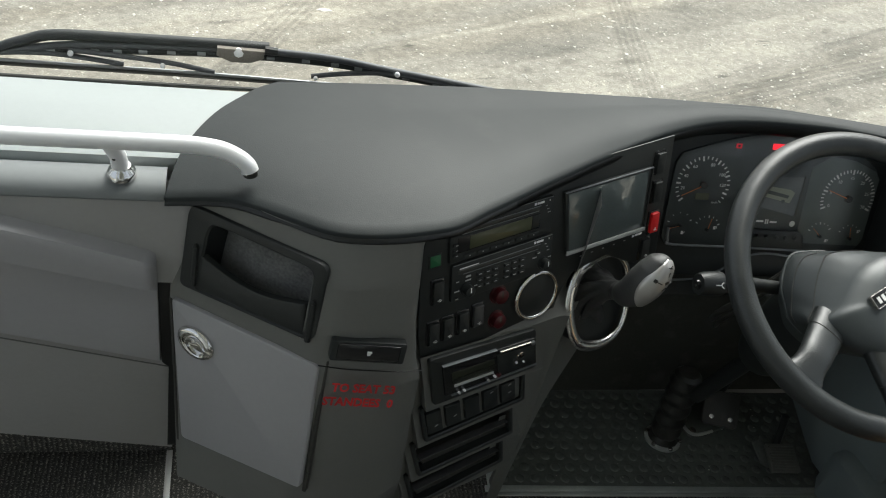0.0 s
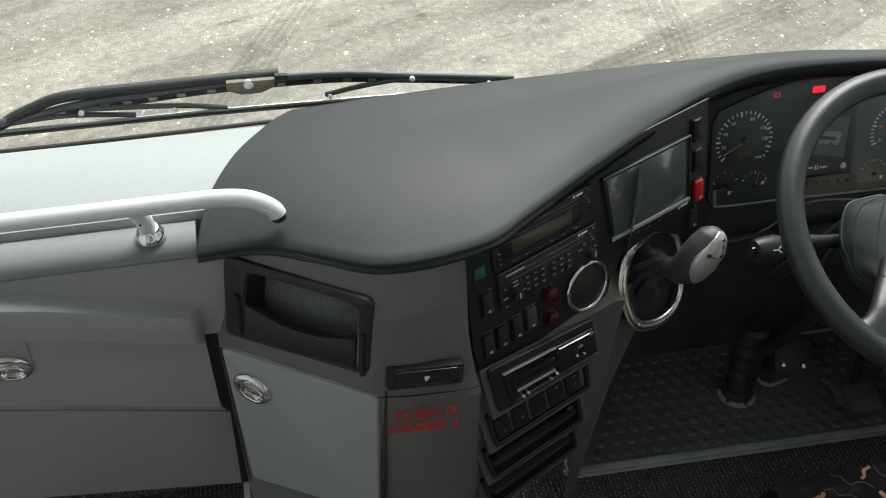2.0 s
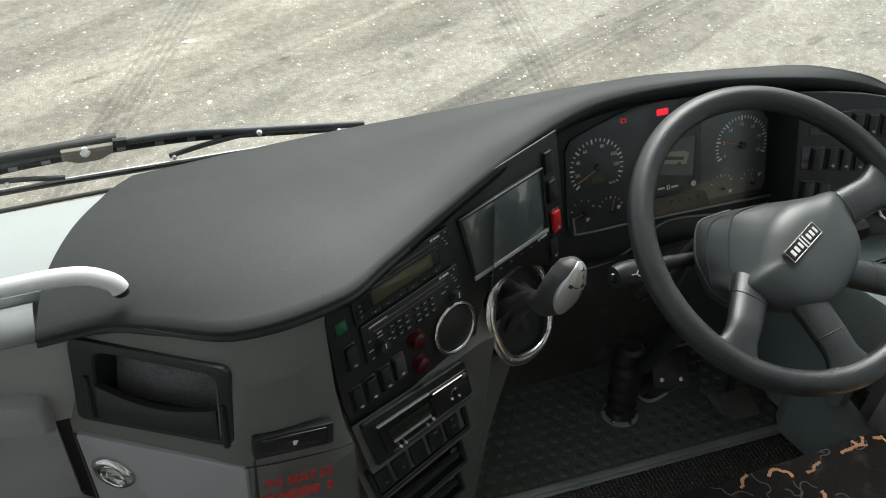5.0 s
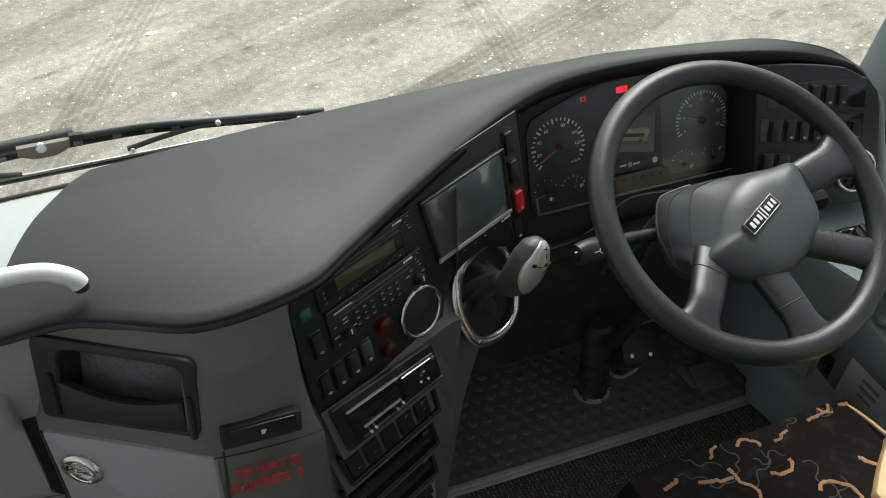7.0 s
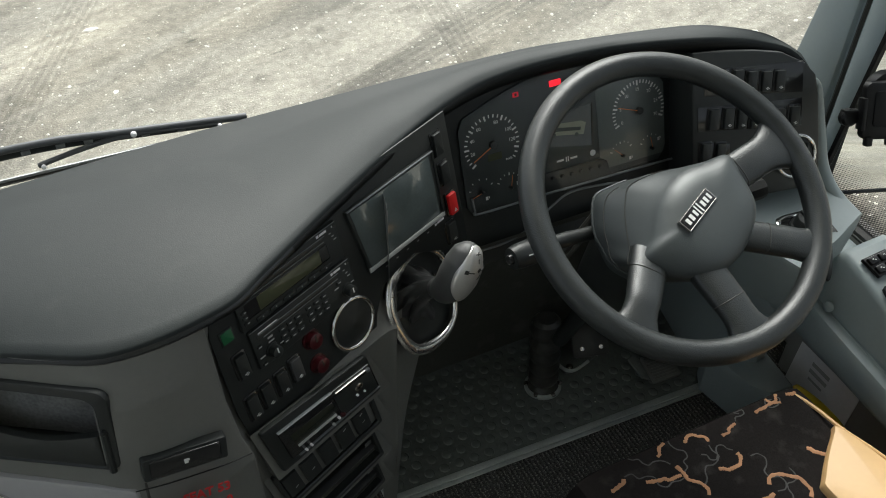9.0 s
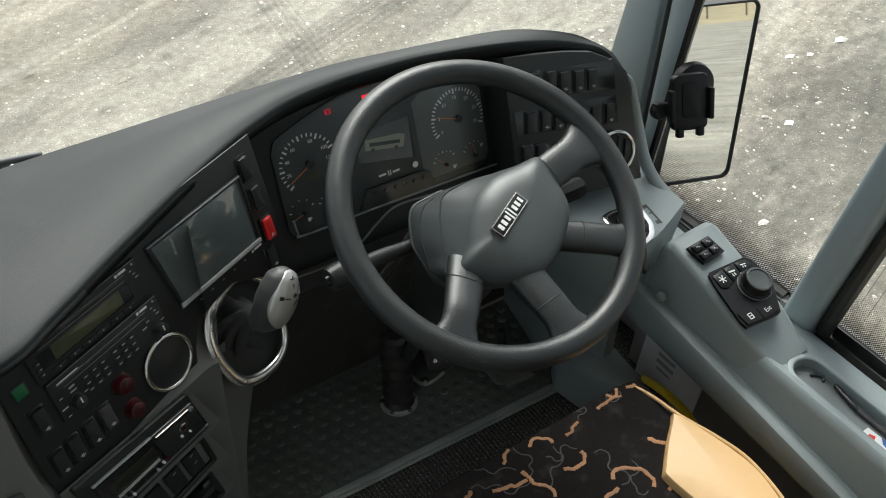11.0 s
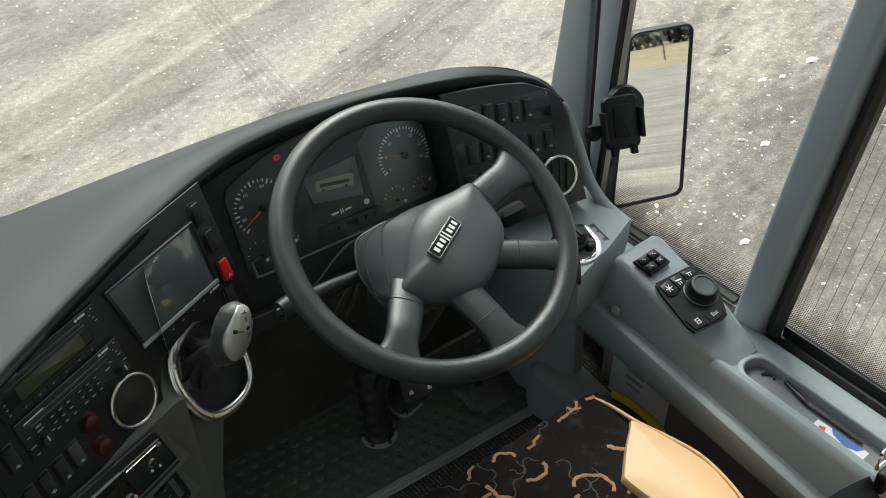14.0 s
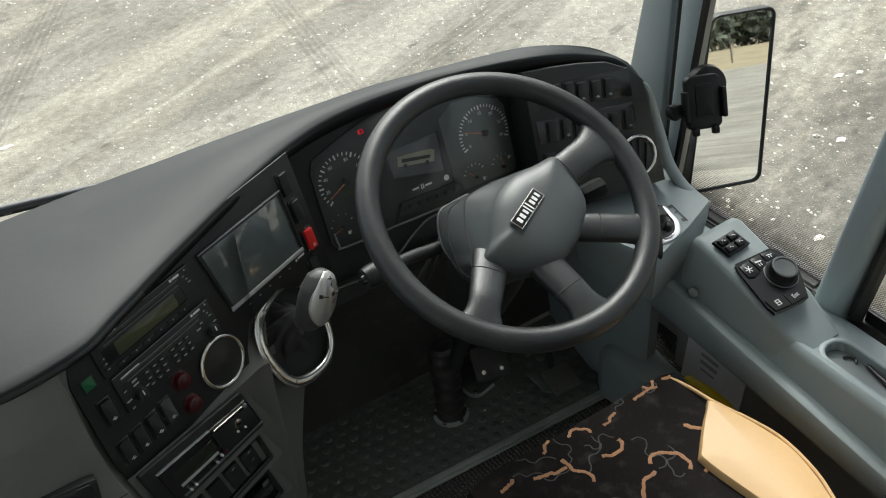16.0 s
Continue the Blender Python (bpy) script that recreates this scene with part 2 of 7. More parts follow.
def ground_material():
    """Worn pale concrete: blotches, oil-dark patches, tyre streaks and speckle."""
    m = bpy.data.materials.new("pale_gritty_concrete")
    m.use_nodes = True
    nt = m.node_tree
    b = nt.nodes["Principled BSDF"]
    b.inputs["Roughness"].default_value = 0.92
    tc = nt.nodes.new("ShaderNodeTexCoord")

    def tex(scale, detail, stretch=(1, 1, 1), turn=0.0, rough=0.6):
        mp = nt.nodes.new("ShaderNodeMapping")
        mp.vector_type = "TEXTURE"
        mp.inputs["Scale"].default_value, mp.inputs["Rotation"].default_value = stretch, (0, 0, radians(turn))
        n = nt.nodes.new("ShaderNodeTexNoise")
        n.inputs["Scale"].default_value, n.inputs["Detail"].default_value, n.inputs["Roughness"].default_value = scale, detail, rough
        nt.links.new(tc.outputs["Object"], mp.inputs[0])
        nt.links.new(mp.outputs[0], n.inputs["Vector"])
        return n.outputs[0]

    def band(v, lo, hi, a, z):
        r = nt.nodes.new("ShaderNodeMapRange")
        r.interpolation_type = "SMOOTHSTEP"
        for i, q in enumerate((lo, hi, a, z)):
            r.inputs[i + 1].default_value = q
        nt.links.new(v, r.inputs[0])
        return r.outputs[0]

    def mul(x, y):
        n = nt.nodes.new("ShaderNodeMath")
        n.operation = "MULTIPLY"
        nt.links.new(x, n.inputs[0])
        nt.links.new(y, n.inputs[1])
        return n.outputs[0]
    tone = band(tex(1.1, 7), 0.32, 0.68, 0.80, 1.12)
    fine = mul(band(tex(24, 7), 0.3, 0.7, 0.82, 1.15), band(tex(120, 3), 0.35, 0.65, 0.88, 1.12))
    blot = band(tex(2.6, 4, rough=0.6), 0.60, 0.72, 1.0, 0.72)
    streak = band(tex(1.6, 3, (9.0, 0.55, 1), 8), 0.46, 0.66, 1.0, 0.87)
    streak2 = band(tex(1.8, 3, (8.0, 0.5, 1), 30), 0.50, 0.62, 1.0, 0.79)
    light = band(tex(1.5, 3, (9.0, 0.5, 1), 26), 0.52, 0.66, 1.0, 1.17)
    speck = band(tex(75, 2), 0.655, 0.69, 1.0, 1.9)
    oil = band(tex(4.2, 5, (2.2, 0.8, 1), 12), 0.63, 0.71, 1.0, 0.50)
    pits = band(tex(70, 3), 0.60, 0.70, 1.0, 0.66)
    v = tone

    def smudge(x, y, rx, ry, level):
        """A dark scuffed stain with a ragged edge."""
        mp = nt.nodes.new("ShaderNodeMapping")
        mp.vector_type = "TEXTURE"
        mp.inputs["Location"].default_value, mp.inputs["Scale"].default_value, mp.inputs["Rotation"].default_value = (x, y, GROUND_LEVEL), (rx, ry, 1), (0, 0, radians(14))
        nt.links.new(tc.outputs["Object"], mp.inputs[0])
        ln = nt.nodes.new("ShaderNodeVectorMath")
        ln.operation = "LENGTH"
        nt.links.new(mp.outputs[0], ln.inputs[0])
        ad = nt.nodes.new("ShaderNodeMath")
        ad.operation = "MULTIPLY_ADD"
        ad.inputs[1].default_value = 1.7
        nt.links.new(tex(16, 5, (2.5, 1, 1), 14), ad.inputs[0])
        nt.links.new(ln.outputs["Value"], ad.inputs[2])
        return band(ad.outputs[0], 0.95, 1.75, level, 1.0)

    def track(p, q, half, level, grooves=0.0, crisp=False):
        """A straight tyre track from p towards q, worn and uneven."""
        d = Vector((q[0] - p[0], q[1] - p[1])).normalized()
        sep = nt.nodes.new("ShaderNodeVectorMath")
        sep.operation = "DOT_PRODUCT"
        sep.inputs[1].default_value = (-d.y, d.x, 0)
        nt.links.new(tc.outputs["Object"], sep.inputs[0])
        off = nt.nodes.new("ShaderNodeMath")
        off.operation = "ADD"
        off.inputs[1].default_value = d.y * p[0] - d.x * p[1] - (half * 0.3 if crisp else 0)
        nt.links.new(sep.outputs["Value"], off.inputs[0])
        wob = nt.nodes.new("ShaderNodeMath")
        wob.operation = "MULTIPLY_ADD"
        wob.inputs[1].default_value = half * (0.6 if crisp else 0.9)
        nt.links.new(tex(7, 5), wob.inputs[0])
        nt.links.new(off.outputs[0], wob.inputs[2])
        ab = nt.nodes.new("ShaderNodeMath")
        ab.operation = "ABSOLUTE"
        nt.links.new(wob.outputs[0], ab.inputs[0])
        base = band(ab.outputs[0], half * (0.88 if crisp else 0.55), half * (1.10 if crisp else 1.25), level, 1.0)
        if grooves:
            sn = nt.nodes.new("ShaderNodeMath")
            sn.operation = "SINE"
            k = nt.nodes.new("ShaderNodeMath")
            k.operation = "MULTIPLY"
            k.inputs[1].default_value = grooves
            nt.links.new(off.outputs[0], k.inputs[0])
            nt.links.new(k.outputs[0], sn.inputs[0])
            g = band(sn.outputs[0], -0.2, 0.6, 0.84, 1.0)
            keep = band(ab.outputs[0], half * 0.8, half * 1.1, 0.0, 1.0)
            mx = nt.nodes.new("ShaderNodeMath")
            mx.operation = "MAXIMUM"
            nt.links.new(g, mx.inputs[0])
            nt.links.new(keep, mx.inputs[1])
            return mul(base, mx.outputs[0])
        return base
    tracks = [track((-1.0, 2.9), (-.45, 4.0), 0.085, 0.95, 170.0), track((0, 3.15), (1.3, 3.70), 0.16, 0.78, crisp=True), track((.855, 2.73), (2.25, 3.45), 0.09, 0.77, crisp=True), track((1.85, 2.86), (2.575, 3.2), 0.13, 0.78, crisp=True), track((1.0, 3.98), (2.0, 4.45), 0.15, 0.80, crisp=True), track((-2.6, 3.05), (-.9, 3.75), 0.15, 0.88, crisp=True), track((.35, 2.55), (1.49, 3.0), 0.11, 0.84, 150.0),
              track((1.05, 2.9), (1.2, 4.0), 0.08, 0.95, 170.0), track((2.75, 1.55), (3.4, 1.9), 0.10, 1.16), track((2.1, .4), (3.6, 1.25), 0.25, 0.86), track((-2.6, 3.0), (-1.6, 4.4), 0.16, 0.86)]
    stains = [smudge(x, y, rx, ry, lv) for x, y, rx, ry, lv in ((.49, 3.10, .10, .07, .62), (.10, 2.82, .14, .06, .66), (.73, 3.21, .12, .05, .72), (.96, 3.12, .13, .05, .75), (-.53, 3.22, .16, .06, .72), (-.19, 3.72, .18, .07, .78), (2.19, 3.01, .10, .07, .70), (1.65, 3.96, .2, .12, .8), (1.09, 3.26, .16, .05, .75), (-1.3, 3.5, .2, .08, .78), (2.7, 0.9, 2.6, 2.2, .60), (2.0, 1.0, .6, .7, .74), (3.1, 1.25, .9, .45, .76), (2.5, 2.15, .6, .25, .80), (3.4, 2.35, .6, .25, .82), (1.7, 1.35, .10, .05, .6), (2.3, 1.0, .12, .06, .62), (2.1, .55, .10, .05, .65))]
    for q in stains + [fine, blot, oil, streak, streak2, light, speck, pits] + tracks:
        v = mul(v, q)
    sc = nt.nodes.new("ShaderNodeVectorMath")
    sc.operation = "SCALE"
    sc.inputs[0].default_value = (0.352, 0.330, 0.275)
    nt.links.new(v, sc.inputs["Scale"])
    # dusty bands are a little browner than the bare concrete
    warm = nt.nodes.new("ShaderNodeMix")
    warm.data_type, warm.blend_type = "RGBA", "MULTIPLY"
    warm.inputs["B"].default_value = (1.005, 0.985, 0.95, 1)
    nt.links.new(band(tex(1.3, 4, (7.0, 0.6, 1), 27), 0.44, 0.62, 0.0, 1.0), warm.inputs["Factor"])
    nt.links.new(sc.outputs[0], warm.inputs["A"])
    nt.links.new(warm.outputs["Result"], b.inputs["Base Color"])
    bp = nt.nodes.new("ShaderNodeBump")
    bp.inputs["Strength"].default_value, bp.inputs["Distance"].default_value = 0.6, 0.01
    nt.links.new(fine, bp.inputs["Height"])
    nt.links.new(bp.outputs[0], b.inputs["Normal"])
    return m


GRAVEL = ground_material()


def carpet_material():
    m = mat("dark_ribbed_carpet", (0.100, 0.096, 0.089), 0.95, vary=0.95, scale=230)
    nt = m.node_tree
    b = nt.nodes["Principled BSDF"]
    tc = nt.nodes.new("ShaderNodeTexCoord")
    wv = nt.nodes.new("ShaderNodeTexWave")
    wv.bands_direction, wv.wave_profile = "X", "SIN"
    wv.inputs["Scale"].default_value, wv.inputs["Distortion"].default_value, wv.inputs["Detail"].default_value, wv.inputs["Detail Scale"].default_value = 34.0, 3.0, 2.0, 8.0
    nt.links.new(tc.outputs["Object"], wv.inputs["Vector"])
    bp = nt.nodes.new("ShaderNodeBump")
    bp.inputs["Strength"].default_value, bp.inputs["Distance"].default_value = 1.0, 0.004
    nt.links.new(wv.outputs[1], bp.inputs["Height"])
    nt.links.new(bp.outputs[0], b.inputs["Normal"])
    ns, rg, mx = nt.nodes.new("ShaderNodeTexNoise"), nt.nodes.new("ShaderNodeMapRange"), nt.nodes.new("ShaderNodeMix")
    ns.inputs["Scale"].default_value, ns.inputs["Detail"].default_value = 300.0, 3.0
    nt.links.new(tc.outputs["Object"], ns.inputs["Vector"])
    for i, q in enumerate((0.50, 0.66, 0.0, 1.0)):
        rg.inputs[i + 1].default_value = q
    nt.links.new(ns.outputs[0], rg.inputs[0])
    mx.data_type = "RGBA"
    mx.inputs["A"].default_value, mx.inputs["B"].default_value = (0.066, 0.065, 0.058, 1), (0.46, 0.44, 0.38, 1)
    by_rib = nt.nodes.new("ShaderNodeMath")
    by_rib.operation = "MULTIPLY"
    nt.links.new(rg.outputs[0], by_rib.inputs[0])
    nt.links.new(wv.outputs[1], by_rib.inputs[1])
    nt.links.new(by_rib.outputs[0], mx.inputs["Factor"])
    nt.links.new(mx.outputs["Result"], b.inputs["Base Color"])
    return m


CARPET = carpet_material()
STRIPM = mat("bright_worn_aluminium", (0.70, 0.70, 0.68), 0.4, 0.4, vary=0.2, scale=60)
WELLM = mat("dark_bronze_metal", (0.060, 0.050, 0.038), 0.3, 0.7, vary=0.2)
PADM = mat("satin_black_key_plastic", (0.0075, 0.0075, 0.0075), 0.32, vary=0.2, bump=0.15, spec=0.25)
LOOPM = mat("worn_polished_chrome", (0.78, 0.765, 0.74), 0.18, 0.93, vary=0.15, scale=60)
STALKM = mat("matt_black_stalk_plastic", (0.0100, 0.0105, 0.0100), 0.6, vary=0.2, bump=0.2, spec=0.15)
PEDALM = mat("worn_grey_pedal_plate", (0.150, 0.150, 0.138), 0.45, 0.3, vary=0.4, scale=60, grime=0.2)
PHONEM = mat("matt_black_holder_plastic", (0.0065, 0.0065, 0.0065), 0.4, vary=0.2, bump=0.2, spec=0.3)
POSTM = mat("weathered_post_timber", (0.07, 0.06, 0.05), 0.9, vary=0.3)
FABRIC = mat("black_plush_fabric", (0.0128, 0.0108, 0.0102), 1.0, vary=0.6, scale=60, bump=0.6, bump_scale=900, grime=0.07, spec=0.12)



# ---- shape helpers ----
def part(name, bm, material, parent=None, label="", flat=False, angle=40):
    me = bpy.data.meshes.new(name)
    bmesh.ops.recalc_face_normals(bm, faces=bm.faces[:])
    for e in bm.edges:
        e.smooth = not (len(e.link_faces) == 2 and e.calc_face_angle(0) > radians(angle))
    for fc in bm.faces:
        fc.smooth = not flat
    bm.to_mesh(me)
    bm.free()
    me.materials.append(material)
    ob = new(name, me)
    if parent is not None:
        ob.parent = parent
    if label:
        ob["label"] = label
    if name in ("key_marks", "maker_bars", "print_bars", "button_mark", "shift_marks", "stalk_marks", "symbol", "key_symbols", "plate_bars", "symbol_windows", "gauge_scale", "markings"):
        ob["kind"] = "stuff"
    return ob


def thing(name, m=None, label="", category="", group="", kind=""):
    ob = new(name)
    ob.empty_display_size = 0.05
    if m is not None:
        ob.matrix_basis = m
    return tagged(ob, label, category, group, kind)


def face_frame(c, u, lean):
    """A pose on a wall: x along u, y up the wall, z out of it; lean: degrees by which it looks up."""
    u = Vector((u[0], u[1], 0)).normalized()
    n0 = Vector((u.y, -u.x, 0))
    a = radians(lean)
    n = n0 * math.cos(a) + Vector((0, 0, 1)) * math.sin(a)
    v = n.cross(u)
    return Matrix(((u.x, v.x, n.x, c[0]), (u.y, v.y, n.y, c[1]), (u.z, v.z, n.z, c[2]), (0, 0, 0, 1)))


def axes(c, x, z):
    """A pose from its x and z directions."""
    z = Vector(z).normalized()
    y = z.cross(Vector(x)).normalized()
    x = y.cross(z)
    return Matrix(((x.x, y.x, z.x, c[0]), (x.y, y.y, z.y, c[1]), (x.z, y.z, z.z, c[2]), (0, 0, 0, 1)))


def box(bm, size, at=(0, 0, 0), bev=0.0, seg=2, m=None, taper=1.0):
    """A block centred on at; taper shrinks its top."""
    made = bmesh.ops.create_cube(bm, size=1.0)["verts"]
    for v in made:
        k = taper if v.co.z > 0 else 1.0
        v.co = Vector((v.co.x * size[0] * k, v.co.y * size[1] * k, v.co.z * size[2]))
    if bev:
        es = list({e for v in made for e in v.link_edges})
        made = bmesh.ops.bevel(bm, geom=es, offset=bev, segments=seg, profile=0.6, affect="EDGES", clamp_overlap=True)["verts"]
        made = list({w for v in made for fc in v.link_faces for w in fc.verts})
    t = Matrix.Translation(at)
    if m is not None:
        t = m @ t
    bmesh.ops.transform(bm, matrix=t, verts=made)
    return bm


def rrect(w, h, r, n=4):
    r = min(r, w / 2 - 1e-5, h / 2 - 1e-5)
    out = []
    for cx, cy, a0 in ((w / 2 - r, h / 2 - r, 0), (-w / 2 + r, h / 2 - r, 90), (-w / 2 + r, -h / 2 + r, 180), (w / 2 - r, -h / 2 + r, 270)):
        for k in range(n + 1):
            a = radians(a0 + 90 * k / n)
            out.append((cx + r * math.cos(a), cy + r * math.sin(a)))
    return out


def slab(bm, outline, z0, z1, bev=0.0, m=None, hole=None):
    """A plate of that outline from z0 up to z1, with softened top edge, or a frame round a hole of as many points."""
    n = len(outline)
    cx, cy = sum(p[0] for p in outline) / n, sum(p[1] for p in outline) / n

    def shrink(ps, d, sign=1):
        out = []
        for k in range(len(ps)):
            a, b, c = Vector(ps[k - 1]), Vector(ps[k]), Vector(ps[(k + 1) % len(ps)])
            t = (c - a).normalized()
            nrm = Vector((-t.y, t.x)) * sign
            out.append(tuple(b + nrm * d))
        return out
    levels = [(outline, z0)] + ([(outline, z1 - bev), (shrink(outline, bev * 0.3), z1 - bev * 0.3), (shrink(outline, bev), z1)] if bev else [(outline, z1)])
    rings = [[bm.verts.new((p[0], p[1], z)) for p in ps] for ps, z in levels]
    if hole:
        lv = [(shrink(hole, bev, -1), z1), (hole, z1 - bev)] if bev else [(hole, z1)]
        rings += [[bm.verts.new((p[0], p[1], z)) for p in ps] for ps, z in lv + [(hole, z0)]]
    for a, b in zip(rings, rings[1:]):
        for k in range(n):
            bm.faces.new((a[k], a[(k + 1) % n], b[(k + 1) % n], b[k]))
    if hole:
        a, b = rings[-1], rings[0]
        for k in range(n):
            bm.faces.new((a[k], a[(k + 1) % n], b[(k + 1) % n], b[k]))
    else:
        bm.faces.new(rings[0][::-1])
        bm.faces.new(rings[-1])
    if m is not None:
        bmesh.ops.transform(bm, matrix=m, verts=[v for r in rings for v in r])
    return bm


def lathe(bm, profile, seg=24, m=None, cap=True):
    """Turns (radius, height) points round the z axis."""
    rings = []
    for r, z in profile:
        rings.append([bm.verts.new((r * math.cos(2 * math.pi * k / seg), r * math.sin(2 * math.pi * k / seg), z)) for k in range(seg)])
    for a, b in zip(rings, rings[1:]):
        for k in range(seg):
            bm.faces.new((a[k], a[(k + 1) % seg], b[(k + 1) % seg], b[k]))
    if cap:
        bm.faces.new(rings[0][::-1])
        bm.faces.new(rings[-1])
    if m is not None:
        bmesh.ops.transform(bm, matrix=m, verts=[v for r in rings for v in r])
    return bm


def smooth_path(pts, n=8, closed=False):
    """A Catmull-Rom curve through pts."""
    pts = [Vector(p) for p in pts]
    out, c = [], len(pts)
    for k in range(c if closed else c - 1):
        if closed:
            p0, p1, p2, p3 = pts[k - 1], pts[k], pts[(k + 1) % c], pts[(k + 2) % c]
        else:
            p0, p1, p2, p3 = pts[max(k - 1, 0)], pts[k], pts[k + 1], pts[min(k + 2, c - 1)]
        for j in range(n):
            t = j / n
            out.append(0.5 * ((2 * p1) + (p2 - p0) * t + (2 * p0 - 5 * p1 + 4 * p2 - p3) * t * t + (3 * p1 - p0 - 3 * p2 + p3) * t ** 3))
    if not closed:
        out.append(pts[-1])
    return out


def rounded(poly, r, n=4):
    """The outline with its corners rounded off."""
    out = []
    for k in range(len(poly)):
        a, b, c = Vector(poly[k - 1]), Vector(poly[k]), Vector(poly[(k + 1) % len(poly)])
        p = b + (a - b).normalized() * min(r, (a - b).length * .45)
        q = b + (c - b).normalized() * min(r, (c - b).length * .45)
        for j in range(n + 1):
            t = j / n
            out.append(tuple(p * (1 - t) ** 2 + b * 2 * t * (1 - t) + q * t * t))
    return out


def tube(bm, path, r, seg=12, closed=False, flat=1.0, m=None, up=(0, 0, 1)):
    """Sweeps a round or flattened section along a path; r may be a number or one number a point."""
    path = [Vector(p) for p in path]
    n = len(path)
    rs = r if isinstance(r, (list, tuple)) else [r] * n
    rings = []
    for k, p in enumerate(path):
        a = path[k - 1] if (k or closed) else p
        b = path[(k + 1) % n] if (k < n - 1 or closed) else p
        t = (b - a).normalized()
        s = t.cross(Vector(up))
        if s.length < 1e-4:
            s = t.cross(Vector((0, 1, 0.3)))
        s.normalize()
        w = s.cross(t)
        rings.append([bm.verts.new(p + s * rs[k] * math.cos(2 * math.pi * j / seg) + w * rs[k] * flat * math.sin(2 * math.pi * j / seg)) for j in range(seg)])
    for k in range(n if closed else n - 1):
        a, b = rings[k], rings[(k + 1) % n]
        for j in range(seg):
            bm.faces.new((a[j], a[(j + 1) % seg], b[(j + 1) % seg], b[j]))
    if not closed:
        bm.faces.new(rings[0][::-1])
        bm.faces.new(rings[-1])
    if m is not None:
        bmesh.ops.transform(bm, matrix=m, verts=[v for r_ in rings for v in r_])
    return bm


def grid_sheet(bm, rows, close=False):
    """Quads between rows of points of equal length."""
    vs = [[bm.verts.new(p) for p in row] for row in rows]
    for a, b in zip(vs, vs[1:]):
        for k in range(len(a) - (0 if close else 1)):
            j = (k + 1) % len(a)
            bm.faces.new((a[k], a[j], b[j], b[k]))
    return vs


def BM():
    return bmesh.new()


def interp(pts, x):
    """Piecewise smooth value at x through (x, value) pairs."""
    return float(np.interp(x, [p[0] for p in pts], [p[1] for p in pts]))


FLOOR, GROUND = 0.016, -0.70
U23 = (math.cos(radians(23)), math.sin(radians(23)))
U25 = (math.cos(radians(25)), math.sin(radians(25)))

# ---- ground outside ----
bm = BM()
grid_sheet(bm, [[(x, y, GROUND) for x in (-900, -60, -12, 12, 60, 900)] for y in (-900, -60, -12, 14, 60, 900)])
tagged(part("ground", bm, GRAVEL), "worn pale concrete yard strewn with grit", "ground", kind="structure")

# ---- coach shell: unseen roof, rear and side openings are sized for light ----
def wall(name, outline, thick, m, material, label):
    b = BM()
    slab(b, outline, -thick, 0, 0, m)
    return tagged(part(name, b, material, flat=True), label, "wall", kind="structure")

YB = -6.0
YM = (0.46 + YB) / 2
bm = BM()
box(bm, (2.56, 0.46 - YB, 0.05), (-0.66, YM, FLOOR - 0.035))
tagged(part("floor", bm, CARPET, flat=True), "dark ribbed carpet covering the coach floor", "floor", kind="structure")
bm = BM()
box(bm, (2.62, 0.5 - YB, 0.06), (-0.66, YM, 3.00))
tagged(part("ceiling", bm, CEIL, flat=True), "unseen pale ceiling, set high to let in and bounce light", "ceiling", kind="structure")
bm = BM()
box(bm, (2.62, 0.06, 3.0), (-0.66, YB, 1.5))
tagged(part("wall_rear", bm, CEIL, flat=True), "unseen pale bulkhead added far behind the driver's area to bounce light", "wall", kind="structure")
bm = BM()
box(bm, (0.06, -1.0 - YB, 1.65), (-1.96, (YB - 1.0) / 2, 0.825))
# Closed lower door panel, added out of view to limit light from the left.
box(bm, (0.06, 1.45, 0.45), (-1.96, -0.275, 0.225))
box(bm, (0.06, 0.45 - YB, 0.26), (-1.96, YM, 2.85))
for k in range(5):
    box(bm, (0.06, 0.07, 1.9), (-1.96, -1.0 - 1.2 * k, 1.80))
tagged(part("wall_left", bm, CEIL, flat=True), "unseen coach side wall, its window and door openings sized to control light", "wall", kind="structure")
bm = BM()
box(bm, (0.05, 1.90, 1.06), (0.638, -0.60, -0.14))
# Unseen rear side, raised to cut the light from behind.
box(bm, (0.05, -1.40 - YB, 2.15), (0.638, (YB - 1.40) / 2, 0.475))
box(bm, (0.05, 0.45 - YB, 0.26), (0.638, YM, 2.85))
for k in range(4):
    box(bm, (0.05, 0.07, 1.9), (0.638, -1.42 - 1.2 * k, 1.80))
tagged(part("wall_right", bm, BODY, flat=True), "grey coach side wall by the windows, its unseen rear raised to cut light", "wall", kind="structure")
bm = BM()
box(bm, (2.62, 0.03, 1.24), (-0.66, 0.505, -.06))
box(bm, (2.62, 0.10, 0.22), (-0.66, 0.38, 2.87))
tagged(part("wall_front", bm, BODY, flat=True), "coach front panel below and above the windscreen", "wall", kind="structure")

# pillars
bm = BM()
rows = []
for z in (.40, .60, .80, 1.0, 1.4, 1.9, 2.80):
    f, g = .387 - .15 * (z - .712), .236 - .078 * (z - .5)
    rows.append([(.645, g + .066, z), (.566, g + .004, z), (.559, g + .004, z), (.556, g + .010, z), (.556, .254, z), (.5585, .258, z), (.568, .262, z), (.568, .282, z), (.5585, .285, z), (.556, .289, z), (.556, f - .014, z), (.559, f - .005, z), (.568, f, z), (.645, f + .05, z)])
grid_sheet(bm, rows, close=True)
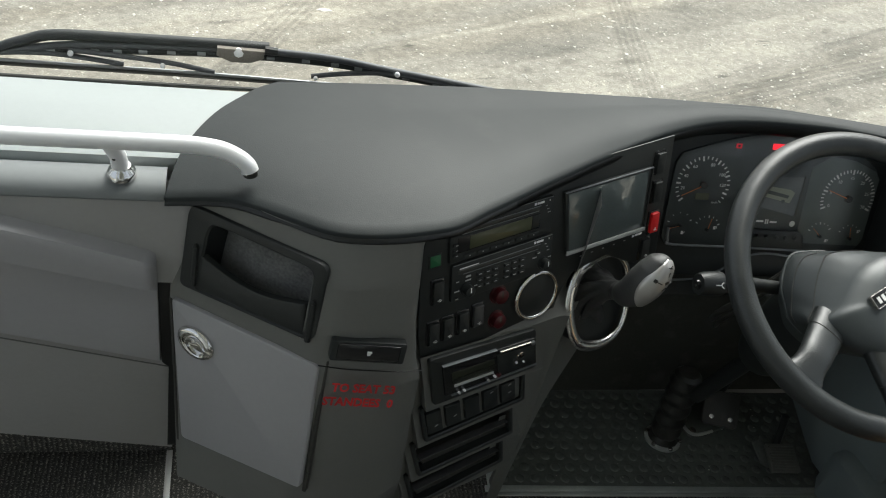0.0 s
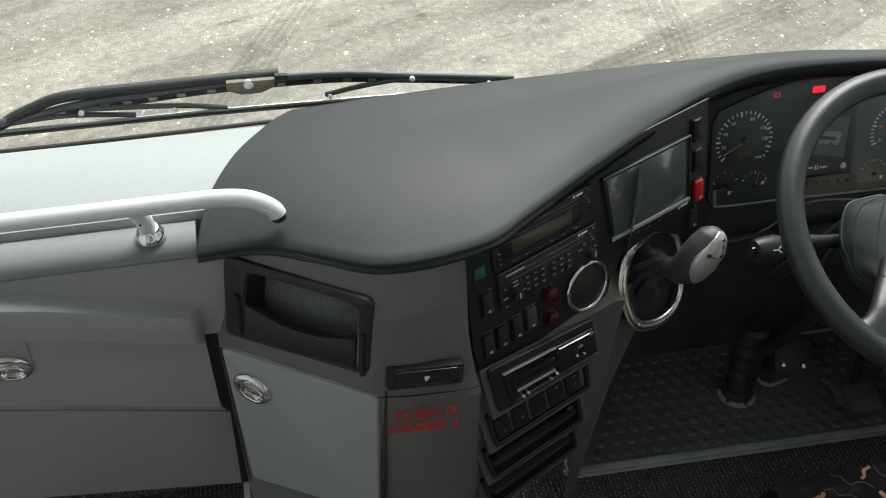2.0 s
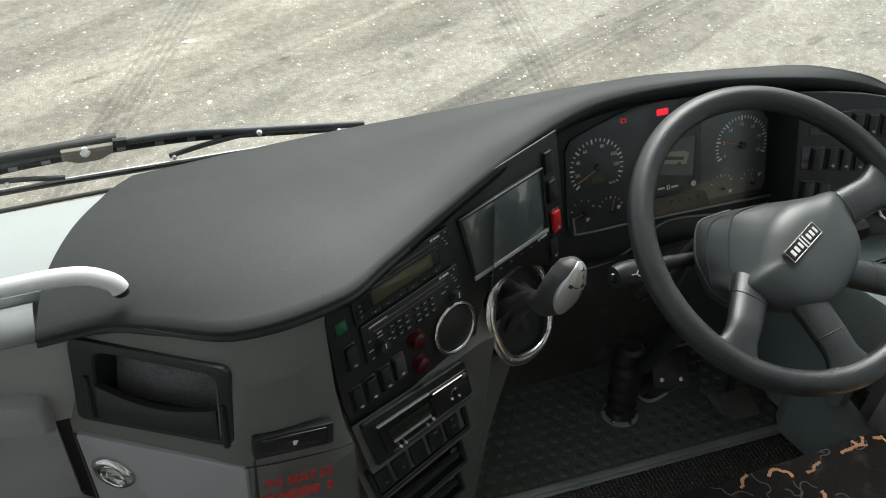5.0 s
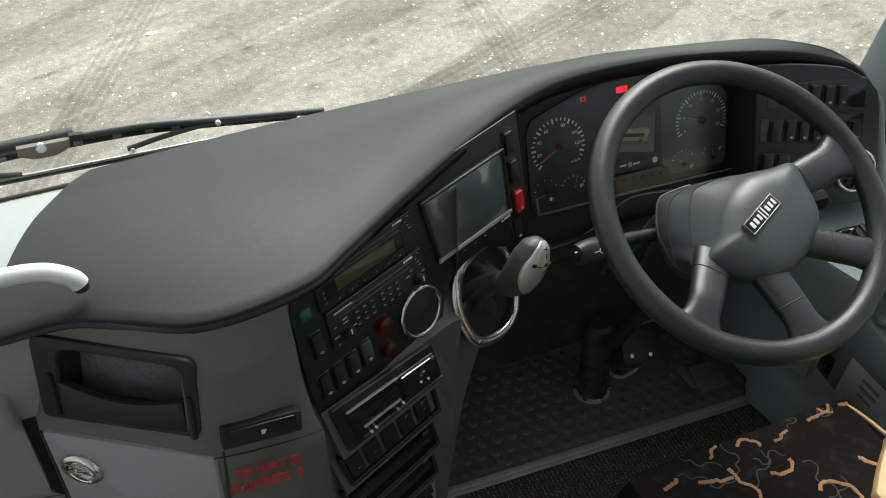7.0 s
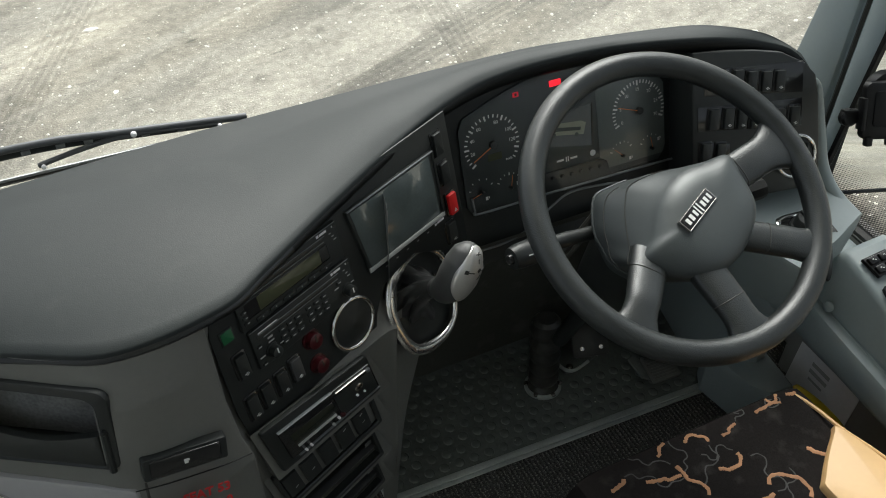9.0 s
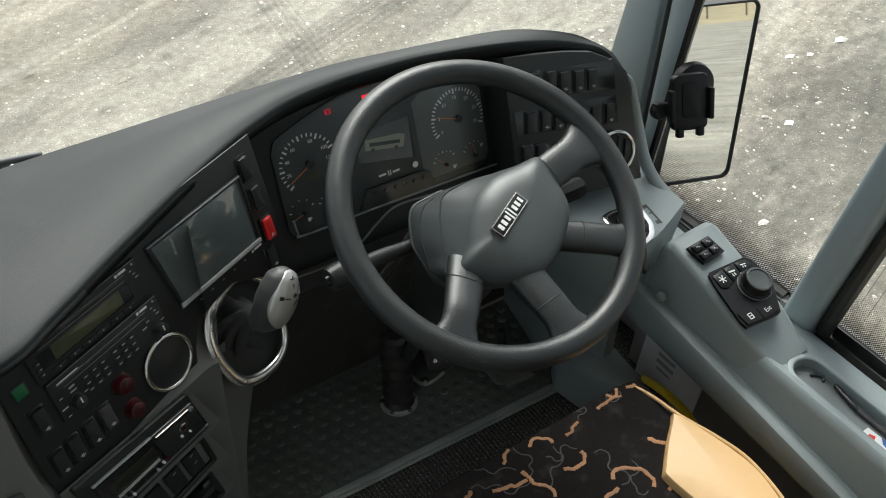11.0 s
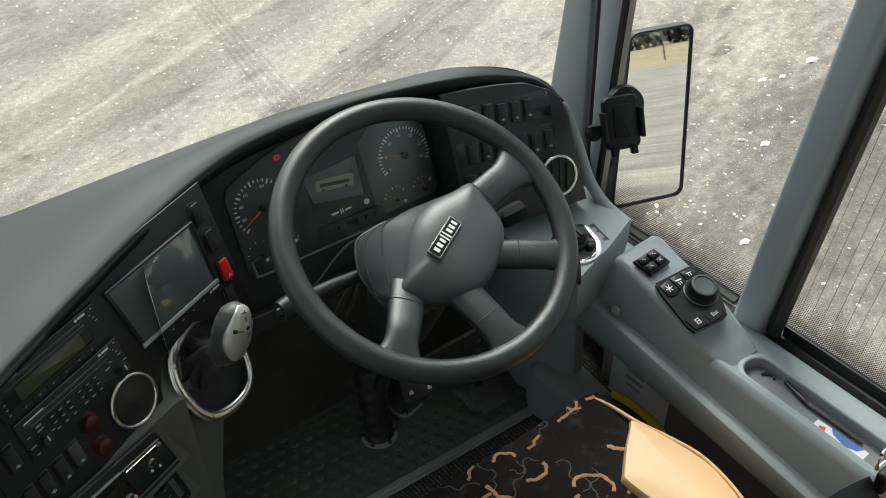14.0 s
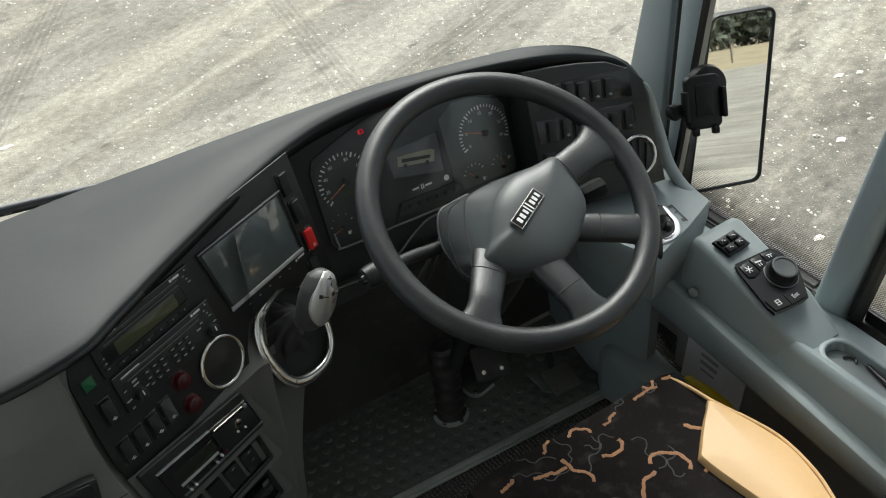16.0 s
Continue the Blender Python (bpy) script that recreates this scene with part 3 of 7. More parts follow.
tagged(part("pillar_front", bm, PILLAR), "blue-grey padded windscreen pillar", "pillar", kind="structure")
bm = BM()
sec = rrect(0.062, 0.058, 0.014)
rows = []
for z in (.385, .41, .9, 1.4, 1.9, 2.80):
    rows.append([(.592 + x, -.170 + y - .125 * (z - .40), z) for x, y in sec])
grid_sheet(bm, rows, close=True)
tagged(part("pillar_side", bm, PILLAR), "blue-grey pillar between the side windows", "pillar", kind="structure")

# ---- dash pad ----
LIPC = [(-1.022, .122, .826), (-.94, .113, .836), (-.876, .082, .840), (-.808, .047, .842), (-.742, .042, .844), (-.676, .053, .845), (-.639, .066, .845), (-.600, .093, .846), (-.553, .124, .847), (-.500, .160, .848),
        (-.450, .193, .848), (-.400, .225, .849), (-.343, .260, .849), (-.290, .290, .850), (-.233, .319, .850), (-.170, .343, .85), (-.110, .354, .85), (-.04, .357, .85), (.06, .351, .85), (.112, .342, .85), (.163, .330, .85), (.216, .316, .849), (.262, .306, .845), (.30, .300, .838), (.345, .294, .826), (.41, .279, .803), (.44, .259, .778), (.456, .242, .752)]
FARC = [(-.873, .396, .838), (-.755, .398, .843), (-.566, .402, .848), (-.404, .402, .85), (-.254, .404, .85), (-.152, .403, .85), (-.04, .399, .85), (.053, .385, .85), (.152, .368, .85), (.247, .348, .849), (.315, .325, .841), (.375, .308, .824), (.42, .295, .80), (.455, .285, .775), (.475, .28, .75)]
LEFTC = [(-1.022, .126, .822), (-1.012, .18, .83), (-.995, .235, .834), (-.958, .308, .837), (-.91, .369, .838), (-.873, .396, .838)]


def resample(curve, n):
    c = smooth_path(curve, 10)
    d = [0.0]
    for a, b in zip(c, c[1:]):
        d.append(d[-1] + (b - a).length)
    return [Vector([float(np.interp(d[-1] * k / (n - 1), d, [p[i] for p in c])) for i in range(3)]) for k in range(n)]


def coons(bottom, top, left, right, nu, nv):
    b, t, l, r = resample(bottom, nu), resample(top, nu), resample(left, nv), resample(right, nv)
    rows = []
    for j in range(nv):
        v = j / (nv - 1)
        row = []
        for i in range(nu):
            u = i / (nu - 1)
            p = (1 - v) * b[i] + v * t[i] + (1 - u) * l[j] + u * r[j] - ((1 - u) * (1 - v) * b[0] + u * (1 - v) * b[-1] + (1 - u) * v * t[0] + u * v * t[-1])
            row.append(p)
        rows.append(row)
    return rows


def out_dir(curve, k):
    a, b = curve[max(k - 1, 0)], curve[min(k + 1, len(curve) - 1)]
    t = b - a
    return Vector((t.y, -t.x, 0)).normalized() if Vector((t.x, t.y)).length > 1e-6 else Vector((1, 0, 0))


NU, NV = 90, 24
top_rows = coons(LIPC, FARC, LEFTC, [LIPC[-1], (.4655, .261, .7515), FARC[-1]], NU, NV)
for j, row in enumerate(top_rows):
    for i, p in enumerate(row):
        v = j / (NV - 1)
        p.z += 0.006 * math.sin(math.pi * min(1, v * 1.3)) * min(1, (top_rows[-1][i] - top_rows[0][i]).length / .22) ** 2
lip = top_rows[0]


def lip_height(p):
    return interp([(-1.03, .008), (-.95, .010), (-.88, .012), (-.80, .013), (-.70, .013), (-.62, .015), (-.52, .017), (-.30, .017), (-.15, .022), (.10, .024), (.456, .020)], p.x)


skirt = [[p + out_dir(lip, k) * .0035 + Vector((0, 0, -.0055)) for k, p in enumerate(lip)], [p + out_dir(lip, k) * .0022 + Vector((0, 0, -.002)) for k, p in enumerate(lip)]]
front = [[p + Vector((0, .006, -.006)) for p in top_rows[-1]], [p + Vector((0, .012, -.10)) for p in top_rows[-1]]]
dash = thing("dashboard", Matrix.Translation((0, 0, 0)), "dark grey soft-topped curved dashboard of a right-hand-drive coach", "dashboard")
bm = BM()
grid_sheet(bm, skirt + top_rows + front)
left_edge = [r[0] for r in top_rows]
grid_sheet(bm, [left_edge, [p + Vector((-.002, 0, -.004)) for p in left_edge], [p + Vector((0.004, 0, -min(.05, .010 + max(0, p.y - .13) * .6))) for p in left_edge]])
bmesh.ops.remove_doubles(bm, verts=bm.verts[:], dist=0.0005)
part("top_pad", bm, PAD, dash, "smooth dark grey padded dash top")
# Left of the split is black piping; right of it pad vinyl coloured as shaded.
SPLIT = next(k for k, p in enumerate(lip) if p.x > -.56)
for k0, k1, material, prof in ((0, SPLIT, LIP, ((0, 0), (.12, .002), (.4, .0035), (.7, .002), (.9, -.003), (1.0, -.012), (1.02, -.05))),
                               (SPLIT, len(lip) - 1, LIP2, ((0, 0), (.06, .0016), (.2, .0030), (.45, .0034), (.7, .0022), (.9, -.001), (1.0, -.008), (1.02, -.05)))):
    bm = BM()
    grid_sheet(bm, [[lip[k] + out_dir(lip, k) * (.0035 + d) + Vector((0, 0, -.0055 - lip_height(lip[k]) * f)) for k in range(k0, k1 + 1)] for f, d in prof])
    part("edge_roll", bm, material, dash, "black rounded edge under the dash top" if material is LIP else "thick padded edge over the instruments, its shade put into the colour")

# dash body: grey mouldings under the pad
LEV = [(.831, [(-1.009, .165), (-.86, .071), (-.797, .044), (-.735, .043), (-.688, .058), (-.672, .095), (-.40, .230), (-.385, .25), (-.37, .36)]),
       (.77, [(-1.012, 0.159), (-0.864, 0.054), (-0.802, 0.016), (-0.738, 0.019), (-0.686, 0.044), (-0.670, 0.087), (-0.400, 0.219), (-0.385, 0.237), (-0.370, 0.360)]),
       (.70, [(-1.017, .150), (-.87, .044), (-.808, .004), (-.742, .006), (-.684, .030), (-.668, .077), (-.40, .205), (-.385, .22), (-.37, .36)]),
       (.63, [(-1.020, .134), (-.876, .037), (-.814, -.005), (-.744, -.010), (-.676, .018), (-.660, .062), (-.40, .185), (-.385, .20), (-.37, .36)]),
       (.595, [(-1.018, .125), (-.88, .033), (-.818, -.010), (-.745, -.014), (-.668, .010), (-.648, .044), (-.43, .135), (-.395, .16), (-.37, .36)]),
       (.45, [(-1.014, .094), (-.89, .014), (-.828, -.024), (-.75, -.024), (-.664, .016), (-.640, .050), (-.43, .140), (-.395, .165), (-.37, .36)]),
       (.30, [(-1.010, .058), (-.90, -.005), (-.838, -.038), (-.75, -.030), (-.655, .030), (-.630, .060), (-.42, .150), (-.395, .175), (-.37, .36)]),
       (.15, [(-1.010, .16), (-.90, .10), (-.838, .07), (-.75, .06), (-.655, .072), (-.625, .072), (-.42, .160), (-.395, .18), (-.37, .36)])]
bm = BM()
zs = [lv[0] for lv in LEV][::-1]
ZN = sorted(set([.15 + (.831 - .15) * k / 64 for k in range(65)] + zs))
rows = []
for z in ZN:
    rows.append([Vector((float(np.interp(z, zs, [lv[1][i][0] for lv in LEV][::-1])), float(np.interp(z, zs, [lv[1][i][1] for lv in LEV][::-1])), 0)) for i in range(len(LEV[0][1]))])
grid_sheet(bm, [[Vector((p.x, p.y, z)) for p in smooth_path(r, 16)] for z, r in zip(ZN, rows)])


def inside(p, m, x0, x1, y0, y1, deep=.04):
    q = m.inverted() @ p
    return x0 < q.x < x1 and y0 < q.y < y1 and abs(q.z) < deep


POCKET = face_frame((-.912, .073, .695), (.83, -.558), 9.3)
SLOTM = face_frame((-.555, .083, .55), (math.cos(radians(24)), math.sin(radians(24))), -2)
gone = []
for fc in bm.faces:
    c_ = fc.calc_center_median()
    if inside(c_, POCKET, -.078, .092, -.020, .094) or inside(c_, SLOTM, -.070, .105, -.235, -.175) or inside(c_, SLOTM, -.062, .110, -.325, -.265):
        gone.append(fc)
bmesh.ops.delete(bm, geom=gone, context="FACES")
part("body", bm, COLUMN, dash, "dark grey moulded plastic dash body")
RAD = face_frame((-.457, .1745, .743), U25, 14.5)
LOWF = face_frame((-.555, .083, .55), (math.cos(radians(24)), math.sin(radians(24))), -2)
SLOTQ = [[(-.106, .058), (.099, .040), (.1186, -.049), (-.085, -.044)], [(-.0975, -.064), (.111, -.067), (.1217, -.1386), (-.0798, -.145)], [(-.0948, -.163), (.114, -.168), (.127, -.240), (-.072, -.2495)], [(-.088, -.260), (.1184, -.256), (.131, -.3305), (-.063, -.352)]]
CLU = face_frame((0, .335, .715), (1, 0), 21.5)
SWF = face_frame((.33, .255, .77), (.986, -.164), 23.7)
TRY = face_frame((-.912, .073, .695), (.83, -.558), 9.3)
COLF = face_frame((-.749, -.003, .669), (1, .05), 12)
SHF = face_frame((-.3460, .1780, .5886), (.807, .453), 22)


def T(x, y, z=0.0, rz=0.0):
    return Matrix.Translation((x, y, z)) @ Matrix.Rotation(radians(rz), 4, "Z")


def word(text, size, m, material, parent, name="lettering", thick=0.0002, bold=0.0):
    cu = bpy.data.curves.new(name, "FONT")
    cu.offset = bold
    cu.body, cu.size, cu.extrude, cu.align_x, cu.align_y, cu.resolution_u = text, size, thick, "CENTER", "CENTER", 2
    tmp = bpy.data.objects.new(name, cu)
    me = bpy.data.meshes.new_from_object(tmp)
    bpy.data.objects.remove(tmp)
    me.name = name
    me.materials.clear()
    me.materials.append(material)
    me.transform(m)
    ob = new(name, me)
    ob.parent = parent
    return ob


def bars(bm, items, z=0.0, h=0.0003):
    """Small printed bars: (x, y, width, height, turn)."""
    for x, y, w, t, a in items:
        box(bm, (w, t, h), (0, 0, 0), 0, m=T(x, y, z, a))
    return bm


# black centre panel and lining of the footwell
bm = BM()
slab(bm, [(-.246, -.10), (-.240, -.150), (-.228, -.166), (-.010, -.166), (.012, -.150), (.022, -.12), (.045, -.085), (.12, -.075), (.240, -.14), (.242, .108), (.05, .106), (-.10, .102), (-.19, .096), (-.230, .070), (-.243, .03)], -.0015, .001, .0008, RAD)
part("centre_panel", bm, BLACK, dash, "matt black centre control panel")
bm = BM()
slab(bm, [(-.262, -.20), (.262, -.20), (.262, .06), (.20, .10), (.10, .125), (0, .135), (-.12, .13), (-.262, .10)], -.03, -.004, 0, CLU)
part("instrument_surround", bm, BLACK, dash, "black recess round the instruments")
bm = BM()
grid_sheet(bm, [[(x, y, z) for x in (-.385, -.1, .2, .60)] for y, z in ((.262, .58), (.285, .535), (.35, .52), (.44, .50), (.452, .30), (.455, .10), (.44, .045))])
# Added black sheet blocks the daylight that shows under the hood.
back = BM()
grid_sheet(back, [[(x, y, z) for x in (-.80, -.40, 0, .20)] for y, z in ((.380, .836), (.385, .70), (.39, .48))])
part("gap_sheet", back, BLACK, dash, "added black sheet closing the gap behind the instruments")
part("footwell_lining", bm, LININGM, dash, "black lining under the instruments")
bm = BM()
grid_sheet(bm, [[(x, y, z) for z in (.04, .3, .62, .80)] for x, y in ((-.395, .175), (-.375, .25), (-.36, .45))])
part("footwell_cheek", bm, BODY, dash, "grey side of the centre cabinet")
bm = BM()
U24 = Vector((math.cos(radians(24)), math.sin(radians(24)), 0))
edge_ = smooth_path([(-.300, .600, 0), (-.312, .560, 0), (-.326, .490, 0), (-.343, .430, 0), (-.358, .375, 0), (-.370, .320, 0), (-.378, .260, 0), (-.384, .200, 0), (-.391, .130, 0), (-.400, .020, 0)], 4)
grid_sheet(bm, [[Vector((-.402, .160, p.y)) + U24 * u + Vector((0, d, 0)) for u, d in ((-.03, 0), (0, 0), ((p.x + .402) / U24.x - .006, 0), ((p.x + .402) / U24.x - .001, .003), ((p.x + .402) / U24.x, .010), ((p.x + .402) / U24.x, .060))] for p in edge_])
part("lever_support", bm, COLUMN, dash, "dark grey curved support under the gear lever")
# right-hand switch panel
bm = BM()
for y0_, y1_ in ((-.024, .034), (-.084, -.030), (-.138, -.090)):
    slab(bm, [(-.112 if y0_ < -.08 else -.100, y0_ + .012), (.092 if y0_ > -.1 else -.050, y0_ - .008), (.092 if y0_ > -.1 else -.050, y1_ - .012), (-.112 if y0_ < -.08 else -.100, y1_)], -.002, .0012, .0008, SWF)
part("switch_bank", bm, GLOSSY, dash, "glossy black strips behind the switches")
bm = BM()
slab(bm, [(-.122, -.21), (.135, -.21), (.130, -.10), (.126, -.04), (.119, -.005), (.098, .018), (.05, .043), (0, .053), (-.06, .061), (-.122, .064)], -.10, 0, .004, SWF)
part("switch_panel", bm, BLACK, dash, "matt black switch panel beside the instruments")
bm = BM()
trim_ = smooth_path([(.459, .241, .750), (.474, .232, .700), (.484, .212, .640), (.490, .185, .580), (.498, .145, .542), (.506, .088, .524)], 6)
tube(bm, trim_, [.0012, .0065, .010, .012] + [.013] * (len(trim_) - 4), 10, flat=.8)
part("edge_trim", bm, SIDE, dash, "blue-grey curved end trim")
bm = BM()
ring = lambda z, k, pts: [(cx, cy, z) for cx, cy in pts]
topq = [(.507, .083), (.42, .050), (.31, .018), (.275, .10), (.27, .22), (.40, .25), (.50, .235)]
lowq = [(.500, .092), (.42, .066), (.335, .045), (.30, .11), (.30, .22), (.40, .25), (.50, .235)]
lv = [[(x, y, .540 + (y - .083) * .10) for x, y in [(px * .985 + .006, py * .985 + .002) for px, py in topq]], [(x, y, .534 + (y - .083) * .10) for x, y in topq], [(x, y, .505 + (y - .083) * .10) for x, y in topq], [(x, y, .40) for x, y in lowq]]
lv = [[Vector(p) for p in r] for r in lv]
vs = grid_sheet(bm, lv, close=True)
bm.faces.new(vs[0])
part("switch_pod", bm, SIDE, dash, "blue-grey angular pod at the end of the dash")

# storage pocket
pocket = thing("storage_pocket", TRY, "black plastic open storage pocket with a curved front and felt lining", "storage pocket")
bm = BM()
o = [(-.108, -.032), (.100, -.022), (.112, -.012), (.111, .098), (.102, .107), (-.085, .105), (-.101, .103), (-.106, .092)]
h = [(-.080, -.026), (.088, -.017), (.093, -.010), (.0915, .082), (.083, .091), (-.058, .089), (-.067, .086), (-.071, .074)]
o, h = rounded(o, .012), rounded(h, .010)
slab(bm, o, -.004, .005, .003, None, h)
part("frame", bm, BLACK, pocket, "black moulded frame")
bm = BM()
for a, b in zip(h, h[1:] + h[:1]):
    vs = [bm.verts.new(p) for p in ((a[0], a[1], .002), (b[0], b[1], .002), (b[0] * .96, b[1] * .94 + .002, -.045), (a[0] * .96, a[1] * .94 + .002, -.045))]
    bm.faces.new(vs)
part("inner_rim", bm, BLACK, pocket, "black inside of the pocket")
bm = BM()
bm.faces.new([bm.verts.new((a * .97, b * .95 + .002, -.0445)) for a, b in h])
part("lining", bm, FELT, pocket, "speckled grey felt lining")
bm = BM()
n = 14
top = [(-.080 + .170 * k / n, .034 + .001 * k / n - .019 * math.sin(math.pi * k / n)) for k in range(n + 1)]
slab(bm, [(-.081, -.025), (.092, -.016)] + top[::-1], -.006, .0045, .0018)
part("front_lip", bm, BLACK, pocket, "curved black pocket front")
for px, py in ((-.086, .046), (.100, .046)):
    bm = BM()
    lathe(bm, [(.0035, 0), (.0035, .006), (.002, .0075)], 10, T(px, py, .004))
    part("pivot", bm, BLACK, pocket)
    bm = BM()
    tube(bm, [(px, py, .0055), (px + .001, py - .034, .006), (px + .002, py - .066, .0055)], .0048, 8)
    part("hinge_arm", bm, BLACK, pocket)


def twist_lock(m, label):
    lk = thing("twist_lock", m, label, "latch", "round twist latches")
    b = BM()
    lathe(b, [(.0310, 0), (.0315, .003), (.0290, .0065), (.0235, .0085), (.0200, .0080), (.0190, .004)], 32, Matrix.Diagonal((1.0, .80, 1, 1)))
    part("bezel", b, CHROME, lk, "chrome oval bezel")
    b = BM()
    lathe(b, [(.0195, .001), (.0195, .0080), (.0180, .0095), (.0160, .0088), (.0150, .0040)], 28, Matrix.Translation((.004, -.003, 0)) @ Matrix.Diagonal((1.0, .66, 1, 1)), cap=False)
    part("cup", b, CHROME, lk, "bright inner ring")
    b = BM()
    lathe(b, [(.0150, .0040), (.0110, .0025), (.0, .0020)], 24, Matrix.Translation((.004, -.003, 0)) @ Matrix.Diagonal((1.0, .66, 1, 1)), cap=False)
    part("finger_well", b, WELLM, lk, "dark bronze finger well")
    b = BM()
    box(b, (.013, .0045, .005), (0, 0, .005), .0015, m=T(.001, .000, 0, 35))
    part("grip", b, NICKEL, lk)
    return lk


# cabinet door
door = thing("cabinet_door", TRY, "mid-grey plastic cabinet door below the storage pocket", "cabinet door")
bm = BM()
slab(bm, rounded([(-.0735, -.312), (.1380, -.290), (.1255, -.0535), (-.1175, -.0600)], .009), -.006, .006, .004)
part("panel", bm, DOOR, door, "flat mid-grey door panel")
bm = BM()
slab(bm, [(.1395, -.30), (.1450, -.30), (.1360, -.045), (.1305, -.045)], -.012, -.0030, .0003)
part("gap_strip", bm, RUBBER, door, "black gap along the door edge")
bm = BM()
slab(bm, [(-.083, -.325), (-.079, -.325), (-.1195, -.066), (-.1235, -.066)], -.012, .001, .0005)
part("gap_strip", bm, RUBBER, door)
twist_lock(TRY @ T(-.0662, -.1146, .0065, -18), "oval chrome twist latch on the cabinet door")

# seam across the column
bm = BM()
tube(bm, smooth_path([(-.068, -.020, .002), (-.030, -.028, .002), (.003, -.032, .002), (.045, -.036, .002), (.080, -.037, .0)], 5), .0009, 6, m=COLF)
part("column_seam", bm, LIP, dash, "dark seam across the column")
# cup holder and printed notice on the column
cup = thing("cup_holder", COLF @ T(-.001, .0045, .006, -6.5), "closed black cup holder drawer in the dash column", "cup holder")
bm = BM()
slab(bm, rrect(.105, .034, .004), -.01, .004, .002)
part("frame", bm, BLACK, cup)
bm = BM()
slab(bm, rrect(.088, .027, .003), .0035, .006, .0015)
part("drawer_front", bm, GLOSSY, cup, "glossy black drawer front")
bm = BM()
slab(bm, [(-.0022, -.0035), (.0022, -.0035), (.003, .0035), (-.003, .0035)], .006, .0064)
bars(bm, [(.0035, .0015, .0012, .003, 0)], .0062)
part("cup_symbol", bm, WHITE, cup, "white cup symbol")
notice = thing("printed_notice", COLF @ T(-.009, -.0660, .0150, -6.5), "faded red stencilled passenger notice on the grey column", "notice")
word("TO SEAT 53", .0205, T(.004, .0125, 0) @ Matrix.Diagonal((.85, .95, 1, 1)), REDINK, notice, bold=.0007)
word("STANDEES  0", .0205, T(0, -.0115, 0) @ Matrix.Diagonal((.85, .95, 1, 1)), REDINK, notice, bold=.0007)


def rocker(m, label, symbol=True, material=None, parent_group="rocker switches"):
    sw = thing("rocker_switch", m, label, "switch", parent_group)
    b = BM()
    slab(b, rrect(.024, .042, .003), -.004, .0015, .001)
    part("surround", b, GLOSSY, sw)
    b = BM()
    o_ = rrect(.018, .036, .0025)
    slab(b, o_, .001, .006, .0015)
    for v in b.verts:
        if v.co.z > .003:
            v.co.z += abs(v.co.y) * .12 - .001
    part("rocker", b, material or BLACK, sw)
    if symbol:
        b = BM()
        bars(b, [(-.002, -.011, .004, .001, 0), (.001, -.0125, .005, .001, 20), (0, -.0095, .0035, .0008, 0)], .0085)
        part("symbol", b, WHITE, sw)
    return sw


def knob(m, r, hgt, label, material=BLACK, name="rotary_knob"):
    k_ = thing(name, m, label, "knob")
    b = BM()
    lathe(b, [(r * 1.25, 0), (r * 1.25, .0015), (r, .002), (r * .96, hgt - .001), (r * .8, hgt)], 24)
    part("cap", b, material, k_)
    b = BM()
    box(b, (r * .2, r * .9, .0006), (0, r * .4, hgt), 0)
    part("pointer", b, WHITE if material is BLACK else RUBBER, k_)
    return k_


